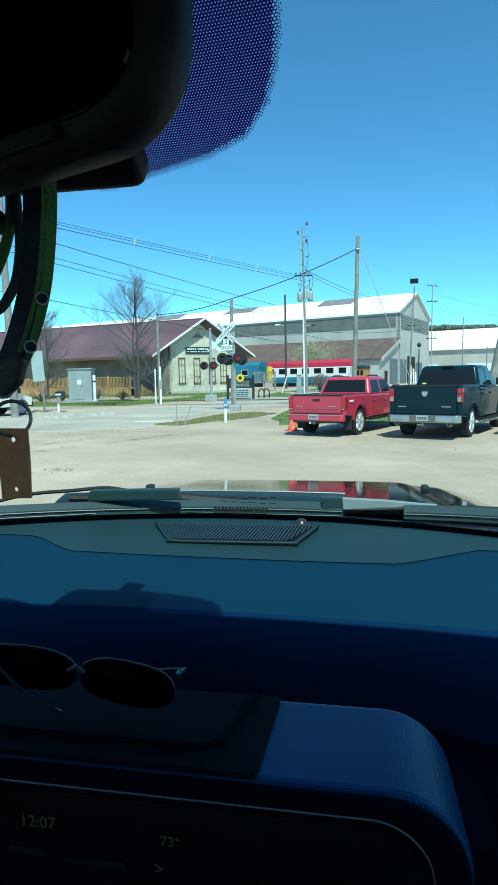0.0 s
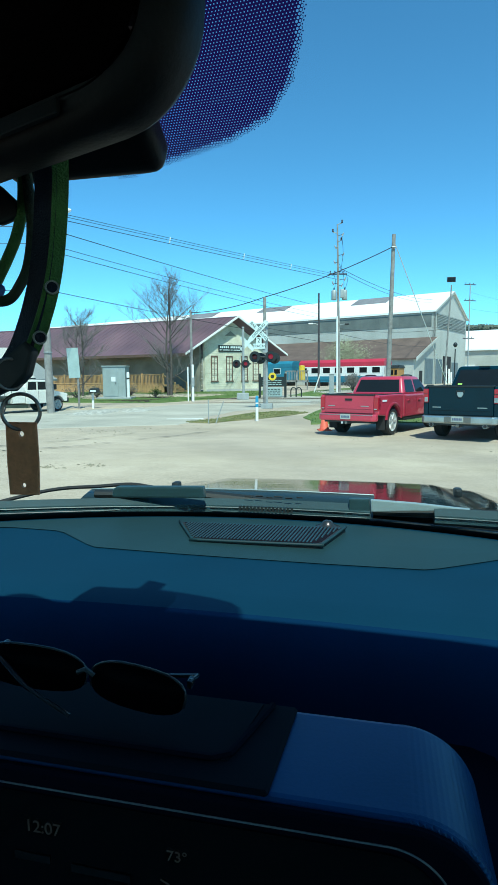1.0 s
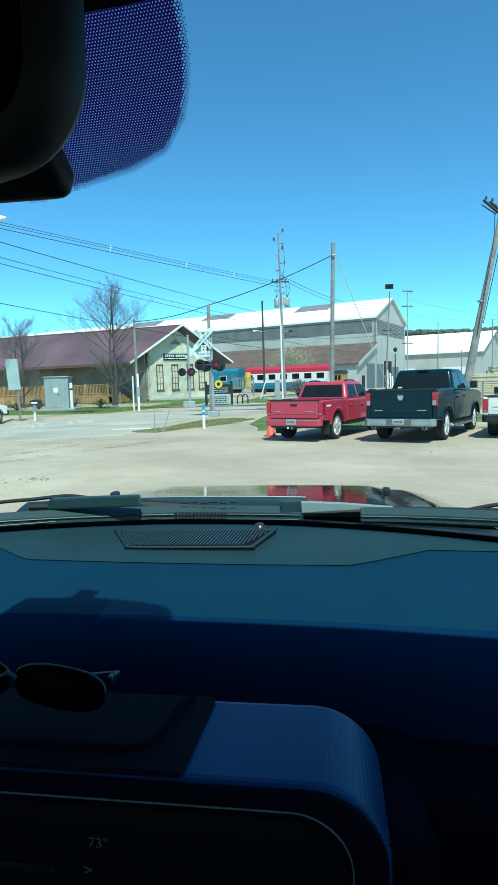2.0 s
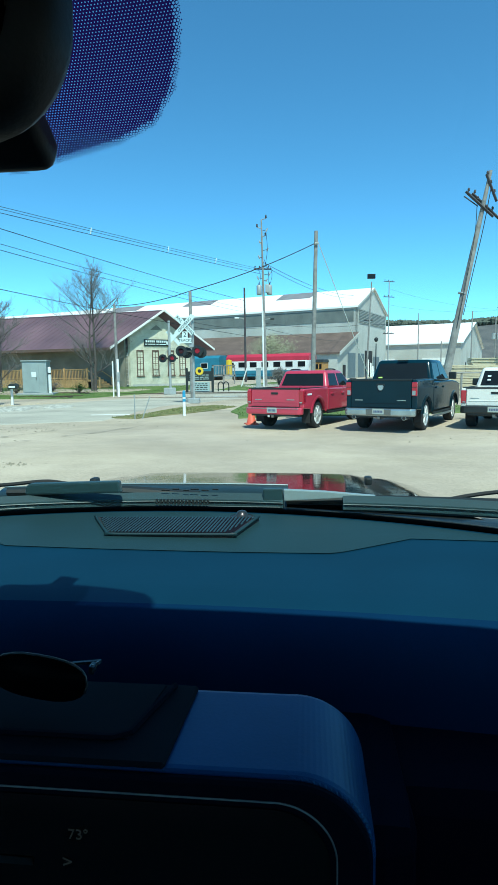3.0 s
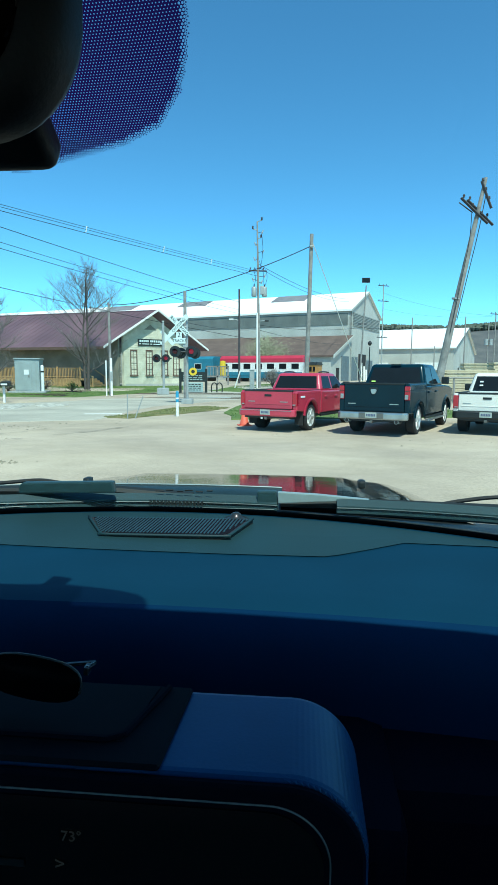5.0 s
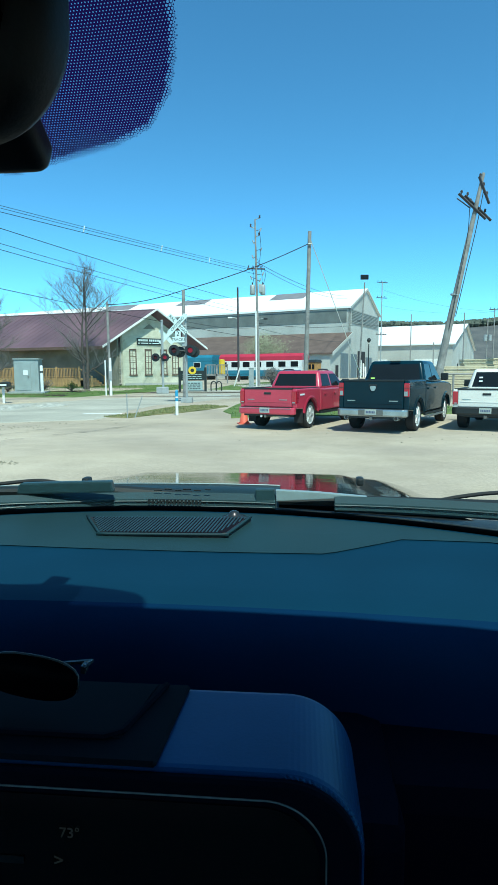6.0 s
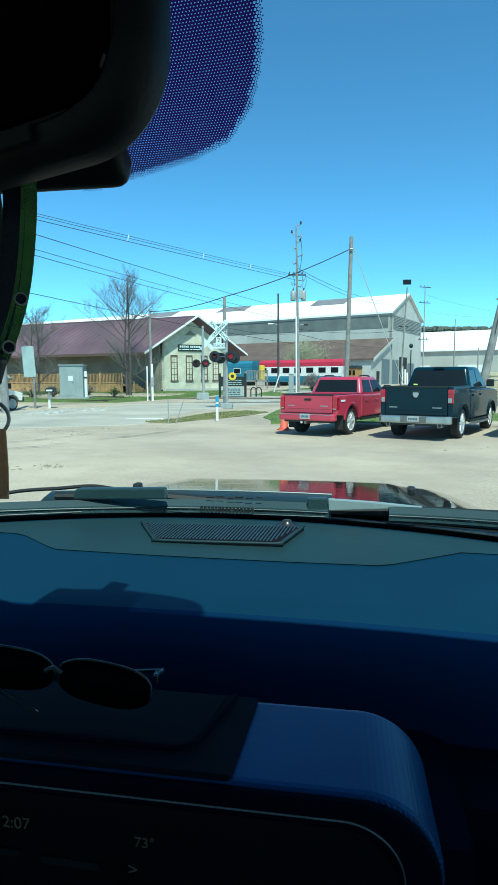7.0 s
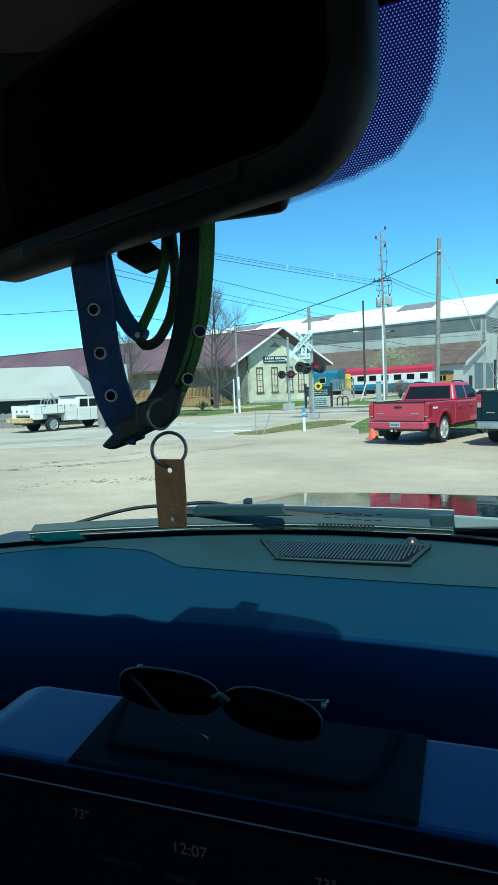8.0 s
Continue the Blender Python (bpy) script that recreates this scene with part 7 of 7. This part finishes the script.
def cabin_shell():
    """Roof, pillars, doors and rear wall round the seats."""
    part("cabin_roof", sheet([[(-0.74 + 1.48 * i / 12, f, 1.95 - 0.075 * max(0, (-0.575 - f) < 0.05) - 0.03 * max(0, 0.05 <= (-0.575 - f) < 0.2) - 0.12 * (abs(-0.74 + 1.48 * i / 12) / 0.74) ** 3) for i in range(13)] for f in (-0.575, -0.7, -1.0, -1.6, -2.5)]), "headliner", car)
    part("cabin_roof", sheet([[(-0.74 + 1.48 * i / 12, f, 1.985 - 0.075 * max(0, (-0.575 - f) < 0.05) - 0.03 * max(0, 0.05 <= (-0.575 - f) < 0.2) - 0.12 * (abs(-0.74 + 1.48 * i / 12) / 0.74) ** 3) for i in range(13)] for f in (-0.58, -0.7, -1.0, -1.6, -2.5)]), "dark_hood", car)
    for s in (-1, 1):
        part("front_pillar", tube([ws(s * 0.72, 1.36) + Vector((0, -0.02, 0)), ws(s * 0.72, 1.65), ws(s * 0.70, 1.94)], 0.045, 10), "black_plastic", car)
        part("cabin_door", box(min(s * 0.74, s * 0.86), max(s * 0.74, s * 0.86), -2.5, -0.15, 0.5, 1.36, 0.02), "dash_low", car)
        part("door_pillar", box(min(s * 0.72, s * 0.84), max(s * 0.72, s * 0.84), -1.7, -1.5, 1.36, 1.9), "black_plastic", car)
        part("rear_pillar", box(min(s * 0.72, s * 0.84), max(s * 0.72, s * 0.84), -2.5, -2.3, 1.36, 1.9), "black_plastic", car)
        g = part("side_glass", box(min(s * 0.79, s * 0.8), max(s * 0.79, s * 0.8), -2.3, -0.2, 1.36, 1.9), "cab_glass", car)
        g.visible_shadow = True
    part("rear_wall", box(-0.8, 0.8, -2.56, -2.5, 0.5, 1.4), "dash_low", car)
    part("rear_glass", box(-0.76, 0.76, -2.55, -2.54, 1.4, 1.95), "cab_glass", car)
    part("cabin_floor", box(-0.85, 0.85, -2.5, 0.0, 0.45, 0.5), "dash_low", car)
    part("firewall", box(-0.8, 0.8, 0.02, 0.06, 0.5, 1.39), "dash_low", car)


cabin_shell()

CARM = Matrix.Translation((-0.145, 0.89, 0)) @ Matrix.Rotation(radians(-5), 4, "Z")


def ribbon(pts, width, thick, across):
    """A strap along points, its width along the given direction."""
    rows = []
    pts = [Vector(p) for p in pts]
    n = len(pts)
    across = Vector(across).normalized()
    for i, p in enumerate(pts):
        d = (pts[min(i + 1, n - 1)] - pts[max(i - 1, 0)]).normalized()
        a = (across - d * across.dot(d)).normalized()
        nn = d.cross(a)
        rows.append([p - a * width / 2 - nn * thick / 2, p + a * width / 2 - nn * thick / 2, p + a * width / 2 + nn * thick / 2, p - a * width / 2 + nn * thick / 2, p - a * width / 2 - nn * thick / 2])
    return sheet(rows)


M["cord_olive"] = mat("cord_olive", (0.035, 0.05, 0.025), 0.85, var=0.3, scale=60, bump=0.4, bscale=900)
M["eyelet_nickel"] = mat("eyelet_nickel", (0.55, 0.57, 0.6), 0.4, 0.3, var=0.2, scale=200)
M["strap_dark"] = mat("dark_webbing", (0.008, 0.012, 0.026), 0.85, var=0.3, scale=60, bump=0.5, bscale=900)


def dog_collar():
    t = thing("dog_collar", CARM @ pose(-0.0285, -0.565, 1.659), "navy and green webbing pet collar hanging from the mirror", "pet collar")
    # local: x across, y forwards, z up from the foot of the loop
    left = curve_through([(-0.0445, -0.004, 0.14), (-0.0435, -0.004, 0.10), (-0.0402, -0.004, 0.067), (-0.0376, -0.004, 0.04), (-0.0318, -0.004, 0.0134), (-0.0235, -0.003, -0.004), (-0.016, -0.002, -0.007)])
    right = curve_through([(0.026, 0.0, 0.14), (0.0255, 0.0, 0.10), (0.019, 0.0, 0.055), (0.006, 0.0, 0.02), (-0.008, 0.0, 0.0)])
    s1 = part("strap", ribbon(left, 0.023, 0.003, (1, 0.15, 0)), "collar_navy", t, "navy webbing strap with eyelets")
    s2 = part("strap", ribbon(right, 0.021, 0.003, (0.9, -0.4, 0)), "strap_dark", t)
    edge = [p + Vector((0.0098, -0.003, 0)) for p in right]
    part("strap_lining", ribbon(edge, 0.0085, 0.003, (0.75, 0.6, 0)), "collar_green", t, "green webbing lining")

    def eyelet(strap, p, turn, metal="eyelet_nickel"):
        b = lathe([(0.0031, -0.002), (0.0038, -0.002), (0.004, 0.0), (0.0038, 0.002), (0.0031, 0.002), (0.0028, 0.0), (0.0031, -0.002)], 18)
        part("eyelet", b, metal, strap, m=pose(p[0], p[1], p[2], 90, 0, turn))
        part("eyelet_hole", lathe([(0.0, -0.0018), (0.0029, -0.0018), (0.0029, 0.0018), (0.0, 0.0018)], 12), "strap_dark", strap, m=pose(p[0], p[1], p[2], 90, 0, turn))
    for p in ((-0.0402, -0.0058, 0.0668), (-0.0376, -0.0058, 0.04), (-0.0318, -0.0058, 0.0134)):
        eyelet(s1, p, 8)
    for p in ((0.0282, -0.0042, 0.049), (0.0192, -0.0042, 0.0215)):
        eyelet(s2, p, 38.7, "steel")
    band = curve_through([(-0.041, 0.006, 0.1145), (-0.036, 0.006, 0.0855), (-0.0296, 0.006, 0.0685), (-0.0223, 0.006, 0.0565), (-0.0135, 0.006, 0.049)])
    part("inner_loop", tube(band, 0.0054, 10), "collar_navy", t, "dark rounded inner loop", smooth=True)
    cord = curve_through([(-0.0155, 0.004, 0.0495), (-0.0145, 0.006, 0.0551), (-0.0077, 0.008, 0.0685), (-0.0017, 0.01, 0.0832), (0.002, 0.012, 0.1025), (0.003, 0.012, 0.1295)])
    part("inner_cord", tube(cord, 0.0032, 8), "collar_green", t, smooth=True)
    cord = curve_through([(-0.0155, 0.004, 0.047), (-0.0114, 0.004, 0.044), (-0.005, 0.005, 0.0455), (0.0002, 0.006, 0.0515), (0.0056, 0.008, 0.0635), (0.0088, 0.009, 0.0835), (0.0075, 0.01, 0.1045), (0.0056, 0.01, 0.1295)])
    part("inner_cord", tube(cord, 0.0032, 8), "cord_olive", t, "olive cord", smooth=True)
    part("rivet", lathe([(0.0, 0.0), (0.0018, 0.0), (0.0014, 0.001), (0.0, 0.0014)], 12), "eyelet_nickel", t, m=pose(-0.0135, -0.002, 0.05, 90))
    part("keeper", prism([(-0.031, 0.1), (-0.0126, 0.0888), (0.0, 0.0925), (0.0, 0.101), (-0.012, 0.112), (-0.03, 0.112)], (0.008, 0.014), "y", 0.002, seg=2), "black_plastic", t, "black plastic keeper")
    bk = part("buckle", box(-0.026, 0.012, -0.006, 0.004, -0.009, 0.006, 0.003), "black_plastic", t, "black plastic buckle", m=pose(-0.008, 0, 0.0, 0, -22, 0))
    part("buckle_latch", prism([(-0.016, -0.006), (0.002, -0.009), (0.012, 0.0), (0.017, 0.014), (0.012, 0.02), (-0.001, 0.011), (-0.014, 0.008)], (-0.009, -0.001), "y", 0.002, seg=2), "black_plastic", t)
    part("buckle_tip", prism([(-0.028, -0.006), (-0.004, -0.008), (-0.004, 0.004), (-0.02, 0.004), (-0.034, -0.001)], (-0.004, 0.003), "y", 0.0015, seg=1), "black_plastic", bk, m=pose(-0.006, 0, -0.003))

    def ring(c, rad, thick, turn):
        pts = [Vector((rad * math.cos(a), 0, rad * math.sin(a))) for a in (2 * math.pi * k / 28 for k in range(29))]
        return part("split_ring", tube(pts, thick, 7, cap=False), "steel", t, "dull steel ring", m=pose(c[0], c[1], c[2], 0, 0, turn), smooth=True)
    ring((0.003, -0.0105, 0.001), 0.0088, 0.0009, 62)
    ring((0.0052, -0.005, -0.0207), 0.0104, 0.0011, 32)
    def punched(x, z0, z1, cz, rad, n=24):
        """One half of the tag, a plate with a round hole."""
        b = bmesh.new()
        rings = []
        for y in (-0.0011, 0.0011):
            inn, out = [], []
            cor = [(x, z1), (-x, z1), (-x, z0), (x, z0)]
            for k in range(n):
                (ax, az), (bx, bz), w = cor[k * 4 // n], cor[(k * 4 // n + 1) % 4], (k * 4 % n) / n
                px, pz = ax + (bx - ax) * w, az + (bz - az) * w
                a = math.atan2(pz - cz, px)
                inn.append(b.verts.new((rad * math.cos(a), y, cz + rad * math.sin(a))))
                out.append(b.verts.new((px, y, pz)))
            rings.append((inn, out))
        (i0, o0), (i1, o1) = rings
        for k in range(n):
            for p, q in ((i0, o0), (o0, o1), (o1, i1), (i1, i0)):
                b.faces.new((p[k - 1], p[k], q[k], q[k - 1]))
        bmesh.ops.recalc_face_normals(b, faces=b.faces[:])
        return b
    tg = part("leather_tag", merge(punched(0.0085, -0.048, -0.0275, -0.0335, 0.0017), punched(0.0085, -0.0688, -0.048, -0.064, 0.0015)), "leather", t, "brown leather tag with two punched holes", m=pose(0.0050, -0.005, 0, 0, 0, 8))
    part("tag_edge", tube([(-0.0085, 0, -0.0275), (-0.0087, 0, -0.05), (-0.0083, 0, -0.069), (0.0083, 0, -0.069), (0.0087, 0, -0.05), (0.0085, 0, -0.0275), (-0.0085, 0, -0.0275)], 0.0011, 6), "leather", tg)


dog_collar()


M["glasses_rim"] = mat("glasses_rim", (0.035, 0.038, 0.045), 0.25, 0.2, var=0.1, scale=50)


def sunglasses():
    t = thing("sunglasses", CARM @ pose(-0.018, -0.509, 1.4255, 0, 6, 2), "dark sunglasses with thin frame lying in the tray", "sunglasses")
    for s in (-1, 1):
        cx = s * 0.0385 - 0.003
        out = []
        for k in range(24):
            a = 2 * math.pi * k / 24
            x, z = math.cos(a), math.sin(a)
            ax = 0.0372 * (abs(x) ** 0.8) * (1 if x > 0 else -1)
            az = 0.0165 * (abs(z) ** 0.75) * (1 if z > 0 else -1)
            out.append(Vector((cx + ax, -0.012 + 0.006 * (ax / 0.033) * s * -1, 0.024 + az + 0.003 * s * x)))
        part("frame", tube(out[-1:] + out[:14], 0.0009, 6), "glasses_rim", t, "thin glossy frame", smooth=True)
        b = bmesh.new()
        c = b.verts.new((cx, -0.0145, 0.024))
        vs = [b.verts.new(p) for p in out]
        for k in range(24):
            b.faces.new((c, vs[k - 1], vs[k]))
        ln = part("lens", b, "shades", t, "dark lens", smooth=True)
        solidify(ln, 0.0015)
        hinge = Vector((s * 0.071, -0.004, 0.032))
        end = Vector((-s * 0.03, 0.012 + 0.008 * (s + 1) / 2, 0.006))
        way = [hinge, Vector((s * 0.073, 0.008, 0.03)), Vector((s * 0.05, 0.014 + 0.004 * s, 0.02)), end] if s > 0 else [hinge, Vector((-0.072, -0.016, 0.034)), Vector((-0.04, -0.026, 0.018)), Vector((-0.004, -0.03, 0.006))]
        part("temple", tube(way, 0.0016, 6), "glasses_rim", t)
        part("hinge", box(s * 0.071 - 0.002, s * 0.071 + 0.002, -0.006, 0.002, 0.027, 0.033, 0.001), "glasses_rim", t, "bright hinge")
    part("bridge", tube([(-0.006, -0.017, 0.03), (0, -0.018, 0.034), (0.006, -0.017, 0.03)], 0.0018, 6), "black_plastic", t)


sunglasses()
